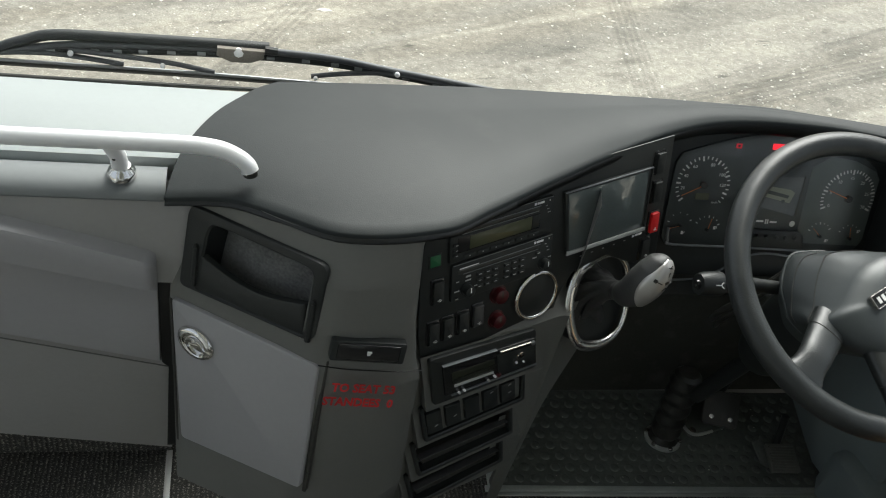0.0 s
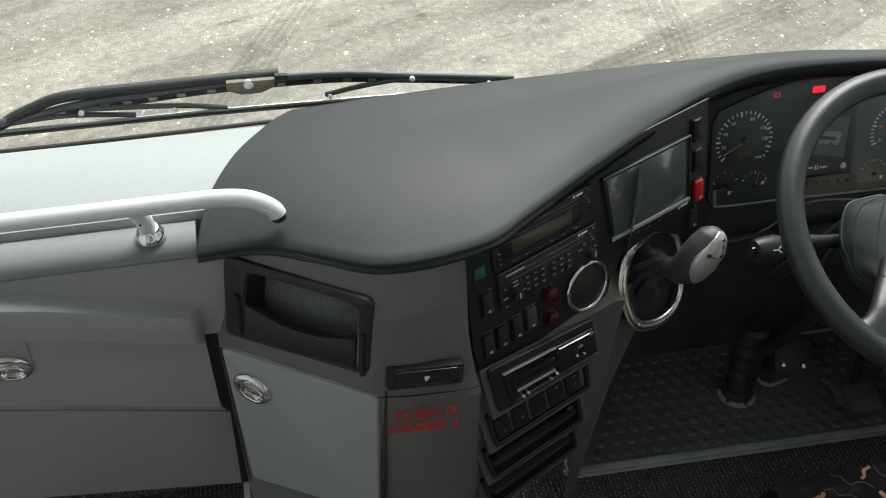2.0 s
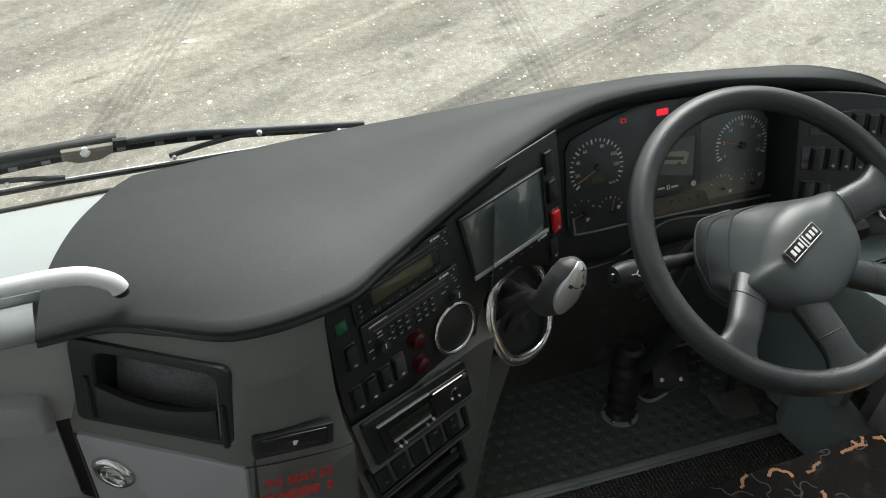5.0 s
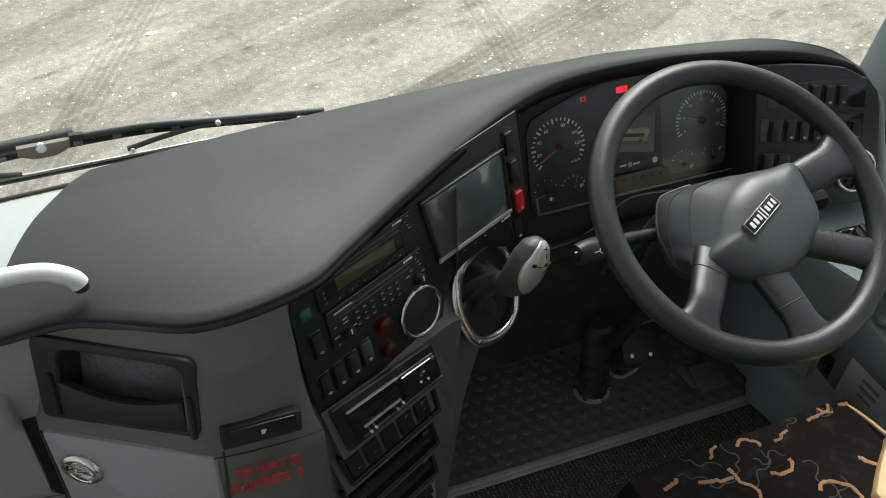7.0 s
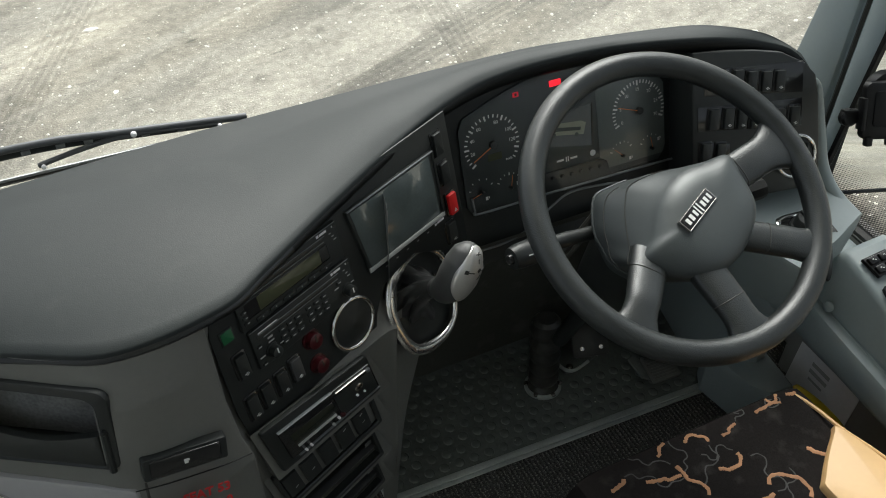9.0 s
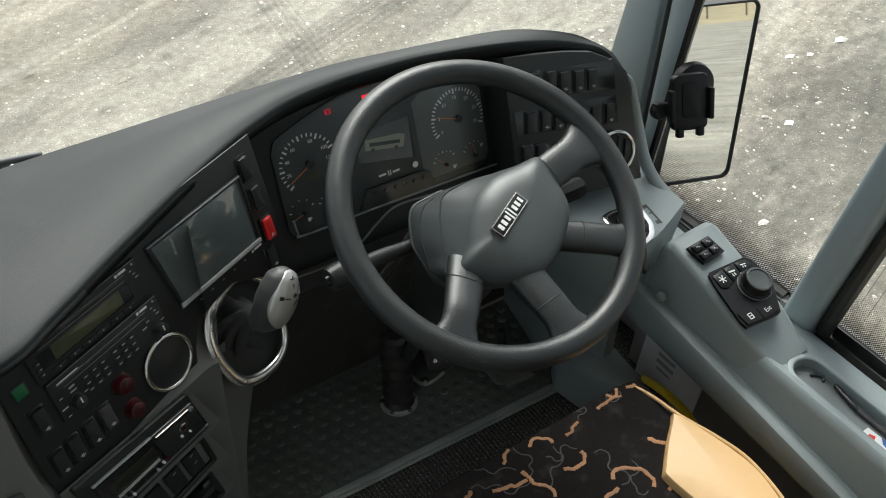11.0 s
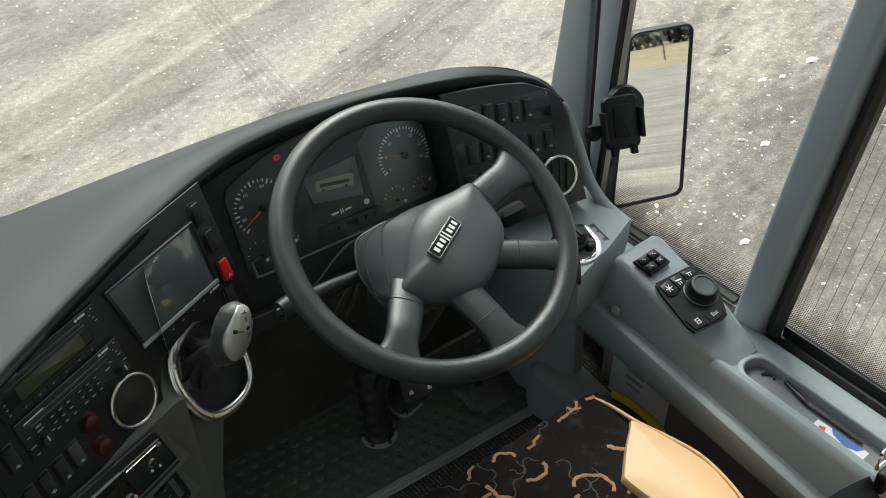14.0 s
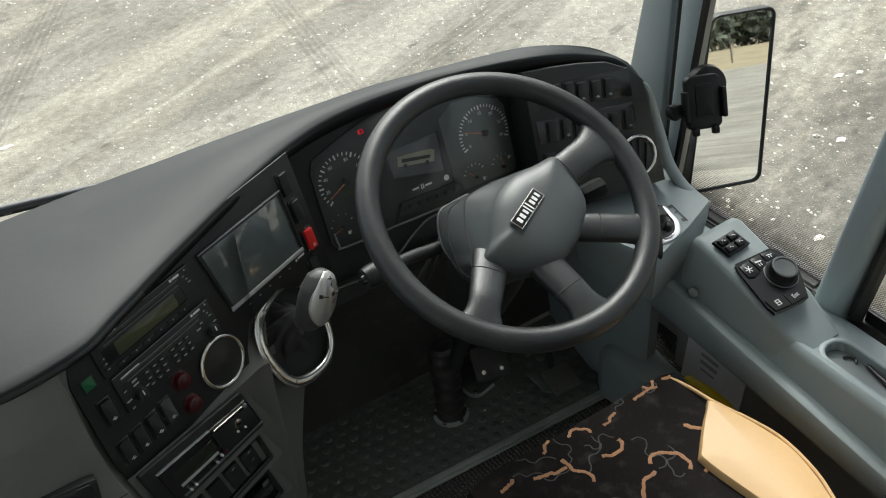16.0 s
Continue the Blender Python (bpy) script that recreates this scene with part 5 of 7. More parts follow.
bars(bm, [(.064, .014, .0035, .052, 0), (.060, .036, .010, .008, 0), (.060, -.006, .010, .008, 0), (.060, .018, .007, .003, 0)], .0008)
part("markings", bm, RUBBER, pod, "dark printed markings")


# ---- left-hand fascia beside the dash ----
fascia = thing("passenger_side_fascia", None, "pale grey topped fascia with grey storage flaps", "fascia")
bm = BM()
X0, X1 = -1.93, -1.026
prof = [(.382, .74), (.381, .80), (.378, .826), (.370, .832), (.30, .838), (.225, .832), (.205, .826), (.200, .790)]
grid_sheet(bm, [[(x, y, z) for y, z in prof] for x in (X0, -1.5, -1.2)] + [[(X1 + .02 + max(0, (y - .25)) * .85, y, z) for y, z in prof]])
part("top_panel", bm, PALE, fascia, "pale grey smooth fascia top")
# Rounded edge of the pale top; its shade is in the colour.
bm = BM()
prof = [(.215, .790), (.203, .812), (.192, .820), (.175, .822), (.157, .819), (.145, .812), (.141, .803), (.150, .792)]
grid_sheet(bm, [[(x, y, z) for y, z in prof] for x in (X0, -1.5, -1.2, X1 - .006, X1 + .003)])
part("edge_roll", bm, ROLL, fascia, "pale rounded rear edge, coloured mid-grey for its shade")
bm = BM()
tube(bm, [(X0, .383, .826), (-1.2, .383, .826), (-.905, .385, .828)], .0034, 8)
part("far_seal", bm, RUBBER, fascia, "black seal along the far edge")
bm = BM()
prof = [(.147, .800), (.140, .76), (.140, .70), (.142, .60), (.150, .45), (.160, .35), (.168, .300), (.172, .285), (.21, .27)]
grid_sheet(bm, [[(x, y, z + (interp([(-1.93, -.09), (-1.70, -.055), (-1.564, -.022), (-1.467, .001), (-1.35, -.010), (-1.026, -.064)], x) if z < .31 else 0)) for y, z in prof] for x in (X0, -1.7, -1.564, -1.51, -1.467, -1.40, -1.35, -1.2, X1)])
part("front_panel", bm, BODY, fascia, "dark grey lower fascia")
bm = BM()
grid_sheet(bm, [[(x0_ + dx, y, z) for y, z, x0_ in ((.1492, .812, -.966), (.147, .800, -.974), (.1395, .76, -.985), (.1385, .70, -1.002), (.1380, .655, -1.012), (.150, .65, -1.012))] for dx in (-.066, -.03, 0)])
part("corner_panel", bm, BODY, fascia, "dark grey corner merging into the dash")
FAS = face_frame((-1.2, .145, .6), (1, 0), 0)
# upper flap: a long storage lid with rolled top edge
flap = thing("storage_flap", FAS, "long grey plastic storage flap with an overhanging top edge", "storage flap")
bm = BM()
rows = []
for x in [-.73 + .86 * k / 40 for k in range(41)] + [.138, .144, .149, .153, .156, .159, .161, .163]:
    top = interp([(-.73, .214), (-.40, .210), (-.174, .193), (-.024, .163), (.069, .137), (.165, .107)], x)
    mid = interp([(-.73, .165), (-.40, .160), (-.195, .139), (.023, .082), (.165, .044)], x)
    low = interp([(-.73, .012), (-.40, .010), (-.247, -.010), (-.054, -.055), (.174, -.118)], x)
    end = 1 - (1 - max(0.0, min(1.0, (x - .147) / .016)) ** 2) ** .5
    o_ = .030 - .020 * end
    rows.append([(x, top + .006, .000), (x, top + .004 - .006 * end, .010 - .004 * end), (x, top - .001 - .010 * end, o_ - .004), (x, top - .008 - .012 * end, o_), (x, (top + mid) / 2, o_ - .001), (x, mid + .010, o_ - .003), (x, mid + .001, .016 - .006 * end), (x, mid - .006, .0125), (x, (mid + low) / 2, .0115), (x, low + .010, .0105), (x, low + .003, .0085), (x, low, .004), (x, low - .002, -.010)])
grid_sheet(bm, rows)
part("lid", bm, DOOR, flap, "mid-grey lid with a rolled lip")
bm = BM()
slab(bm, [(.164, .060), (.196, .050), (.193, -.33), (.170, -.33), (.176, -.13), (.166, -.118)], -.02, .0045, .001)
part("end_gap", bm, LIP, flap, "black gap at the flap's end")
bm = BM()
slab(bm, [(-.135, .120), (-.066, .108), (-.072, .036), (-.100, .022), (-.128, .045)], .006, .0122, .0005)
part("latch_recess", bm, BODY, flap, "sunken latch recess")
bm = BM()
tube(bm, [(-.138, .122, .012), (-.130, .085, .0125), (-.128, .045, .0125)], .003, 8)
part("recess_edge", bm, DOOR, flap)
bm = BM()
tube(bm, [(-.064, .108, .0125), (-.070, .036, .0125)], .0018, 8)
part("recess_edge", bm, DOOR, flap)
twist_lock(FAS @ T(-.098, .050, .0125, -14), "oval chrome twist latch on the storage flap")
# seam between the lower panels
bm = BM()
tube(bm, [(-1.93, .139, .603), (-1.6, .139, .603), (-1.447, .138, .582), (-1.254, .138, .535), (-1.026, .138, .474)], .0011, 6)
part("seam", bm, COLUMN, fascia, "fine seam between panels")
bm = BM()
box(bm, (.88, .03, .26), (-1.48, .32, .16))
part("kick_plate", bm, CARPET, fascia, "dark carpeted kick plate")
bm = BM()
slab(bm, [(-.75, -.44), (-.36, -.335), (-.15, -.335), (-.33, -.42), (-.75, -.60)], -.06, -.022, .004, FAS)
part("lower_corner", bm, COLUMN, fascia, "dark grey lower corner moulding")
bm = BM()
lathe(bm, [(.006, 0), (.006, .003), (.003, .005)], 12, FAS @ T(-.22, -.359, -.022))
part("screw_cap", bm, SILVER, fascia)

# hand rail over the fascia
rail = thing("grab_rail", None, "satin silver grab rail on chrome-footed posts", "grab rail")
bm = BM()
tube(bm, smooth_path([(-1.93, .150, .892), (-1.5, .150, .891), (-1.2, .150, .890), (-1.04, .149, .891), (-.985, .148, .891), (-.952, .145, .888), (-.931, .141, .880), (-.919, .138, .871), (-.915, .136, .863)], 6), .0116, 18)
part("bar", bm, SILVER, rail, "satin silver tube bent down at its end")
bm = BM()
tube(bm, [(-.915, .136, .864), (-.914, .1355, .857)], .0098, 16)
part("rubber_tip", bm, RUBBER, rail, "dark rubber end tip")
for px in (-1.080, -1.62):
    bm = BM()
    tube(bm, [(px - .012, .153, .888), (px - .003, .166, .856), (px, .170, .828)], .0112, 16)
    part("post", bm, SILVER, rail)
    bm = BM()
    lathe(bm, [(.0195, 0), (.0195, .004), (.0180, .008), (.0140, .012), (.0125, .016)], 24, Matrix.Translation((px, .170, .821)))
    part("foot", bm, CHROME, rail, "chrome foot")
    bm = BM()
    lathe(bm, [(.0025, 0), (.0025, .002), (.001, .003)], 10, axes((px - .006, .1555, .858), (1, 0, 0), (-.3, -1, 0)))
    part("set_screw", bm, RUBBER, rail)
# small bright socket set in the pale top
soc = thing("blind_socket", Matrix.Translation((-1.395, .285, .836)), "small chrome ring set in the pale fascia top", "fitting")
bm = BM()
lathe(bm, [(.016, 0), (.016, .003), (.013, .005), (.010, .003), (.0, .002)], 24, cap=False)
part("ring", bm, CHROME, soc)

# floor strips, mat and step
for sx, y0, y1 in ((-1.043, -.75, .32), (-1.394, -.75, .262)):
    st = thing("edge_strip", None, "worn aluminium edge strip screwed to the carpet", "trim strip", "floor edge strips", "structure")
    bm = BM()
    box(bm, (.012, y1 - y0, .004), (sx, (y0 + y1) / 2, FLOOR - .008), .0015)
    part("profile", bm, STRIPM, st)
paper = thing("paper_sheet", None, "printed sheet with grey diagram on a brown board", "paper")
bm = BM()
box(bm, (.26, .18, .004), (-1.535, .184, FLOOR - .008), .001)
part("tray", bm, BROWN, paper, "reddish brown board edge")
bm = BM()
box(bm, (.26, .085, .001), (-1.535, .155, FLOOR - .0052))
part("sheet", bm, WHITE, paper)
bm = BM()
rnd = random.Random(5)
for k in range(12):
    box(bm, (rnd.uniform(.01, .03), rnd.uniform(.003, .012), .0006), (-1.46 + rnd.uniform(-.12, .03), .155 + rnd.uniform(-.035, .035), FLOOR - .0044))
part("print_bars", bm, GREYTXT, paper)


# ---- steering wheel ----
WM = axes((-0.007, 0.026, 0.798), (1, 0.0, 0), (0.0, -math.cos(radians(61)), math.sin(radians(61))))
wheel = thing("steering_wheel", WM, "black leather-grained four-spoke coach steering wheel", "steering wheel")
bm = BM()
R = 0.2215
tube(bm, [(R * math.cos(a), R * math.sin(a), 0) for a in (2 * math.pi * k / 96 for k in range(96))], 0.0187, 18, closed=True)
part("rim", bm, WHEELM, wheel, "worn grained black rim")
HC = (.030, -.034)
# rings of the hub, from the back rim over two creases to the ridge of the pad
HUBR = [[(.090, .060, -.125), (.055, .070, -.125), (.007, .072, -.125), (-.034, .070, -.125), (-.062, .060, -.125), (-.080, .023, -.125), (-.082, -.008, -.125), (-.075, -.045, -.125), (-.030, -.080, -.12), (.050, -.078, -.10), (.090, -.045, -.09), (.095, .010, -.10)],
        [(.105, .050, -.080), (.060, .066, -.087), (.007, .076, -.092), (-.038, .075, -.094), (-.070, .066, -.094), (-.092, .023, -.094), (-.093, -.008, -.094), (-.084, -.048, -.092), (-.030, -.090, -.080), (.050, -.088, -.060), (.098, -.048, -.055), (.108, .010, -.060)],
        [(.108, .049, -.060), (.070, .058, -.066), (.018, .070, -.070), (-.042, .064, -.074), (-.066, .051, -.074), (-.083, .022, -.074), (-.092, -.009, -.074), (-.092, -.048, -.074), (-.030, -.098, -.060), (.050, -.094, -.045), (.104, -.050, -.040), (.112, .010, -.045)],
        [(.114, .048, -.034), (.078, .051, -.036), (.025, .060, -.040), (-.032, .056, -.044), (-.053, .035, -.044), (-.068, .004, -.044), (-.081, -.033, -.042), (-.091, -.063, -.040), (-.020, -.110, -.030), (.050, -.104, -.025), (.112, -.050, -.020), (.118, .010, -.020)],
        [(.116, .047, -.018), (.077, .049, -.018), (.026, .052, -.022), (-.018, .042, -.023), (-.039, .023, -.023), (-.056, .000, -.025), (-.076, -.034, -.027), (-.093, -.065, -.031), (-.019, -.112, -.016), (.050, -.105, -.013), (.114, -.050, -.012), (.119, .010, -.012)],
        [(.115, .045, -.007), (.075, .045, -.007), (.028, .043, -.009), (-.006, .030, -.010), (-.028, .013, -.010), (-.045, -.007, -.012), (-.066, -.038, -.015), (-.088, -.067, -.022), (-.018, -.111, -.005), (.050, -.104, -.002), (.111, -.050, -.001), (.117, .010, -.002)]]
HUBS = [smooth_path([Vector(p) for p in r_], 7, closed=True) for r_ in HUBR]
bm = BM()
grid_sheet(bm, HUBS[:4], close=True)
part("hub_back", bm, HUB, wheel, "dark grey stepped flank of the hub", angle=75)
bm = BM()
rows = [[p.copy() for p in HUBS[3]], [p.copy() for p in HUBS[4]], [p.copy() for p in HUBS[5]]]
for k, f in ((.97, .22), (.92, .42), (.84, .60), (.72, .77), (.56, .90), (.36, .97), (.12, 1.0)):
    rows.append([Vector((HC[0] + (p.x - HC[0]) * k, HC[1] + (p.y - HC[1]) * k, p.z + (.0185 - p.z) * f)) for p in HUBS[5]])
vs = grid_sheet(bm, rows, close=True)
bm.faces.new(vs[-1])
part("hub_pad", bm, HUB, wheel, "smooth dark grey hub pad", angle=85)
for ring_, k0, k1 in ((3, 14, 52), (2, 20, 50)):
    bm = BM()
    tube(bm, [p + Vector((-.0006, .0004, .0002)) for p in HUBS[ring_][k0:k1]], .0009, 6)
    part("hub_crease", bm, RUBBER, wheel, "dark crease line of the hub")
bm = BM()
tube(bm, HUBS[1][16:52], .0022, 8)
part("hub_rim", bm, HUB, wheel, "rounded grey rim of the hub back")
for p0, p1, w0, w1, tj in (((.060, .004), (.214, .038), .058, .056, .36), ((.060, -.063), (.194, -.139), .046, .048, .37), ((-.004, -.09), (.0155, -.221), .058, .052, .50), ((-.062, -.052), (-.157, -.157), .058, .048, .25)):
    p0, p1 = Vector((*p0, 0)), Vector((*p1, 0))
    d = (p1 - p0).normalized()
    s_ = Vector((-d.y, d.x, 0))

    def ring_at(t, grow=1.0):
        w_ = (w0 + (w1 - w0) * min(1, t * 1.4)) / 2
        if t > .66:
            w_ *= 1 + (t - .66) ** 2 * 9
        th, c_ = .0165 - .004 * t, p0.lerp(p1, t) + Vector((0, 0, -.004 - (.026 if p1.x < -.1 else .012) * max(0.0, 1 - t / .6)))
        out = []
        for q in range(20):
            cs, sn = math.cos(2 * math.pi * q / 20), math.sin(2 * math.pi * q / 20)
            out.append(c_ + grow * (s_ * w_ * math.copysign(abs(cs) ** .8, cs) + Vector((0, 0, th * math.copysign(abs(sn) ** .8, sn)))))
        return out
    bm = BM()
    grid_sheet(bm, [ring_at(j / 12) for j in range(13)], close=True)
    part("spoke", bm, WHEELM, wheel, "grained black spoke")
    bm = BM()
    tube(bm, ring_at(tj)[:11], .0010, 5)
    part("spoke_joint", bm, RUBBER, wheel, "dark joint line")
# maker's plate drawn as plain bars
bm = BM()
BM_M = T(.0075, -.0245, .0195, 28)
slab(bm, rrect(.070, .0195, .001), -.006, .0016, .0004, BM_M)
pl = part("maker_plate", bm, GLOSSY, wheel, "black oblong maker's plate")
bm = BM()
slab(bm, rrect(.072, .0215, .001), -.006, .0019, .0003, BM_M, rrect(.0695, .0190, .001))
part("plate_border", bm, NICKEL, pl)
bm = BM()
for bx, bw, bh in ((-.024, .0075, .010), (-.0155, .0075, .010), (-.007, .006, .010), (-.001, .0032, .017), (.0045, .0032, .017), (.012, .0065, .010), (.0195, .0065, .010), (.027, .0055, .010)):
    box(bm, (bw * .72, bh, .0008), (bx * 1.08, 0, .0018), 0, m=BM_M)
part("plate_bars", bm, WHITE, pl, "white bars on the plate")

# steering column and stalks
colm = thing("steering_column", None, "black steering column with shroud and control stalks", "steering column")
ax0, ax1 = WM @ Vector((-.005, -.010, -.10)), Vector((.03, .34, .09))
bm = BM()
tube(bm, [ax0, ax0.lerp(ax1, .15), ax0.lerp(ax1, .30), ax0.lerp(ax1, .36)], [.072, .068, .058, .045], 24)
part("shroud", bm, BLACK, colm, "black column shroud")
bm = BM()
tube(bm, [ax0.lerp(ax1, .3), ax0.lerp(ax1, .8)], .016, 14)
part("tube", bm, BLACK, colm)
bm = BM()
tube(bm, smooth_path([(-.085, .105, .702), (-.135, .102, .710), (-.18, .097, .716), (-.20, .094, .719)], 4), [.011] * 4 + [.012] * 4 + [.013] * 5, 14)
tube(bm, [(-.198, .094, .719), (-.203, .0935, .7195), (-.228, .0905, .7215), (-.240, .089, .7222)], [.0175, .0195, .0190, .0165], 18)
stalk = part("stalk", bm, BLACK, colm, "black indicator stalk")
bm = BM()
tube(bm, [(-.240, .089, .7222), (-.245, .0884, .7226)], [.0085, .007], 14)
part("stalk_button", bm, GLOSSY, stalk, "round end button")
bm = BM()
bars(bm, [(0, 0, .010, .0016, 0), (.006, .003, .005, .0016, 40), (.006, -.003, .005, .0016, -40)], 0, .0006)
bmesh.ops.transform(bm, matrix=axes((-.214, .0755, .7330), (1, 0, 0), (0, -.65, .75)), verts=bm.verts[:])
part("stalk_marks", bm, WHITE, stalk)
bm = BM()
tube(bm, smooth_path([(.09, .10, .66), (.15, .105, .672), (.19, .10, .680)], 4), [.009] * 4 + [.010] * 5, 14)
tube(bm, [(.186, .100, .679), (.192, .0992, .6805), (.198, .098, .682), (.226, .094, .687), (.236, .0925, .689), (.239, .092, .6895)], [.010, .0155, .0170, .0178, .0160, .010], 8)
part("wiper_stalk", bm, STALKM, colm, "black wiper stalk")
bm = BM()
tube(bm, smooth_path([(-.055, .145, .70), (-.085, .16, .63), (-.10, .19, .56), (-.06, .25, .48)], 6), .006, 8)
tube(bm, smooth_path([(-.045, .145, .70), (-.070, .165, .61), (-.07, .21, .52), (-.03, .27, .44)], 6), .004, 8)
part("cable", bm, RUBBER, colm, "black cables")

# rubber bellows round the column foot
boot = thing("column_bellows", None, "black rubber bellows with a bolted flange on the floor", "bellows")
bm = BM()
b0, b1 = Vector((.024, .322, FLOOR + .006)), Vector((.026, .345, .235))
nrm = (b1 - b0).normalized()
prof = [(.036, 0.0)]
for k in range(5):
    prof += [(.0285 + .0002 * k, .016 + .034 * k), (.0335 + .0002 * k, .026 + .034 * k), (.0335 + .0002 * k, .036 + .034 * k), (.0285 + .0002 * k, .046 + .034 * k)]
prof += [(.030, .190), (.022, .198)]
lathe(bm, prof, 28, axes(b0, (1, 0, 0), nrm))
part("bellows", bm, RUBBER, boot, "ribbed rubber bellows")
bm = BM()
lathe(bm, [(.041, 0), (.041, .006), (.034, .009)], 28, axes(b0 - nrm * .006, (1, 0, 0), nrm))
part("flange", bm, EDGING, boot, "worn grey flange ring")
for k in range(6):
    a = 2 * math.pi * k / 6 - .42
    bm = BM()
    lathe(bm, [(.0055, 0), (.0055, .004), (.0028, .0058)], 8, axes(b0 + Vector((.0375 * math.cos(a), .0375 * math.sin(a), .004)), (1, 0, 0), nrm))
    part("bolt", bm, NICKEL, boot)


def pedal(m, size, label, ribs, bolts):
    p_ = thing("pedal", m, label, "pedal", "foot pedals")
    b = BM()
    slab(b, rrect(size[0], size[1], .010 if bolts else .004), -.005, .005, .002)
    part("pad", b, RUBBER if bolts else PEDALM, p_, "smooth black rubber pad" if bolts else "worn grey ribbed pad")
    for k in range(ribs):
        b = BM()
        box(b, (size[0] * .86, .0025, .002), (0, -size[1] * .40 + size[1] * .80 * k / max(1, ribs - 1), .0055), .0008)
        part("rib", b, PEDALM, p_)
    for bx, by in bolts:
        b = BM()
        lathe(b, [(.0052, .004), (.0052, .0075), (.0030, .0078), (.0030, .0065)], 12, T(bx, by))
        part("rivet", b, NICKEL, p_)
    b = BM()
    tube(b, [(0, size[1] * .3, -.004), (0, size[1] * .55, -.012), (0, size[1] * 1.1, .060)], .009, 10)
    part("arm", b, BLACK, p_)
    return p_


acc = pedal(axes((.268, .233, .058), (.99, -.06, 0), (-.02, -.20, .98)), (.068, .066), "worn grey accelerator pedal plate", 9, ())
bm = BM()
for k in range(4):
    lathe(bm, [(.0016, .0055), (.0016, .0080)], 8, T(-.028, -.026 + .017 * k))
part("stud_row", bm, NICKEL, acc, "row of small bright studs")
bm = BM()
slab(bm, [(-.050, -.010), (-.034, -.020), (-.034, .050), (-.058, .040)], -.010, -.004, .001)
part("hinge_plate", bm, MATRUB, acc)
pedal(axes((.146, .341, .096), (.97, -.26, .0), (-.12, -.62, .78)), (.082, .078), "black brake pedal with two bolts beside the bellows", 0, ((-.022, -.020), (.022, -.020)))
plt = thing("pedal_bracket", None, "dark steel bracket bolted to the floor beside the bellows", "bracket")
bm = BM()
slab(bm, rounded([(.088, .326), (.118, .326), (.210, .352), (.215, .400), (.080, .400)], .010), FLOOR - .004, FLOOR + .006, .002)
part("plate", bm, MATRUB, plt)
bm = BM()
tube(bm, smooth_path([(.082, .400, FLOOR + .012), (.084, .350, FLOOR + .010), (.094, .330, FLOOR + .009), (.112, .325, FLOOR + .009), (.150, .334, FLOOR + .009)], 5), .004, 8)
part("raised_edge", bm, EDGING, plt, "scuffed raised edge")
for px, py in ((.103, .338), (.190, .372)):
    bm = BM()
    lathe(bm, [(.0085, 0), (.0085, .003), (.0048, .0032), (.0048, .0062)], 12, Matrix.Translation((px, py, FLOOR + .006)))
    part("bolt", bm, NICKEL, plt)

# gear lever
gl = thing("gear_lever", SHF, "gear lever with leather gaiter, chrome surround and silver-capped knob", "gear lever")
loop = smooth_path([(.030, .079, 0), (-.004, .078, 0), (-.035, .065, 0), (-.052, .040, 0), (-.057, .010, 0), (-.054, -.020, 0), (-.047, -.045, 0), (-.031, -.067, 0), (0, -.081, 0), (.038, -.084, 0), (.066, -.070, 0), (.080, -.040, 0), (.085, .0, 0), (.082, .037, 0), (.061, .066, 0)], 5, closed=True)
bm = BM()
tube(bm, loop, [.0095 - .0034 * max(0.0, min(1.0, (q.x + .01) / .07)) for q in loop], 14, closed=True, flat=.62)
part("surround", bm, LOOPM, gl, "chrome loop surround")
bm = BM()
slab(bm, [(p.x * 1.0, p.y * 1.0) for p in loop], -.05, -.012, .0005)
part("base", bm, BLACK, gl)
bm = BM()
rows = []
tip = SHF.inverted() @ Vector((-.328, .148, .648))
NG = 64
for j in range(12):
    t = j / 11
    row = []
    for k in range(NG):
        p = loop[int(k * len(loop) / NG)]
        ph = 2 * math.pi * k / NG
        fold = .93 + (.15 * math.sin(4 * ph + 1.5 * t) + .12 * math.sin(7 * ph - 4 * t) + .06 * math.sin(13 * ph + 7 * t)) * math.sin(math.pi * min(1, t * 1.15))
        lift = .5 - .5 * math.cos(math.pi * t)
        q = Vector((.014 + (p.x - .014) * .86, p.y * .86, -.010)).lerp(Vector((tip.x + .017 * math.cos(ph), tip.y + .017 * math.sin(ph), tip.z)), t)
        q.z = -.016 + (tip.z + .016) * t ** 2.4 + .006 * math.sin(5 * ph + 3 * t) * math.sin(math.pi * t)
        cen = Vector((.014 + (tip.x - .014) * t, tip.y * t, q.z))
        row.append(cen + (q - cen) * fold)
    rows.append(row)
vs = grid_sheet(bm, rows, close=True)
bm.faces.new(vs[-1])
part("gaiter", bm, LEATHER, gl, "creased black leather gaiter")
for k in (13, 33, 59, 70):
    bm = BM()
    lathe(bm, [(.0032, 0), (.0032, .003), (.0015, .004)], 10, Matrix.Translation(loop[k] + Vector((0, 0, .0040))))
    part("screw", bm, NICKEL, gl)
inv = SHF.inverted()
kp = [inv @ Vector(p) for p in ((-.329, .150, .645), (-.328, .140, .652), (-.327, .126, .664), (-.322, .114, .684), (-.315, .109, .706), (-.306, .110, .727), (-.299, .114, .745), (-.296, .117, .754))]
bm = BM()
kr = [.0165, .0175, .0225, .0270, .0290, .0272, .0200, .0060]
ks = smooth_path(kp, 6)
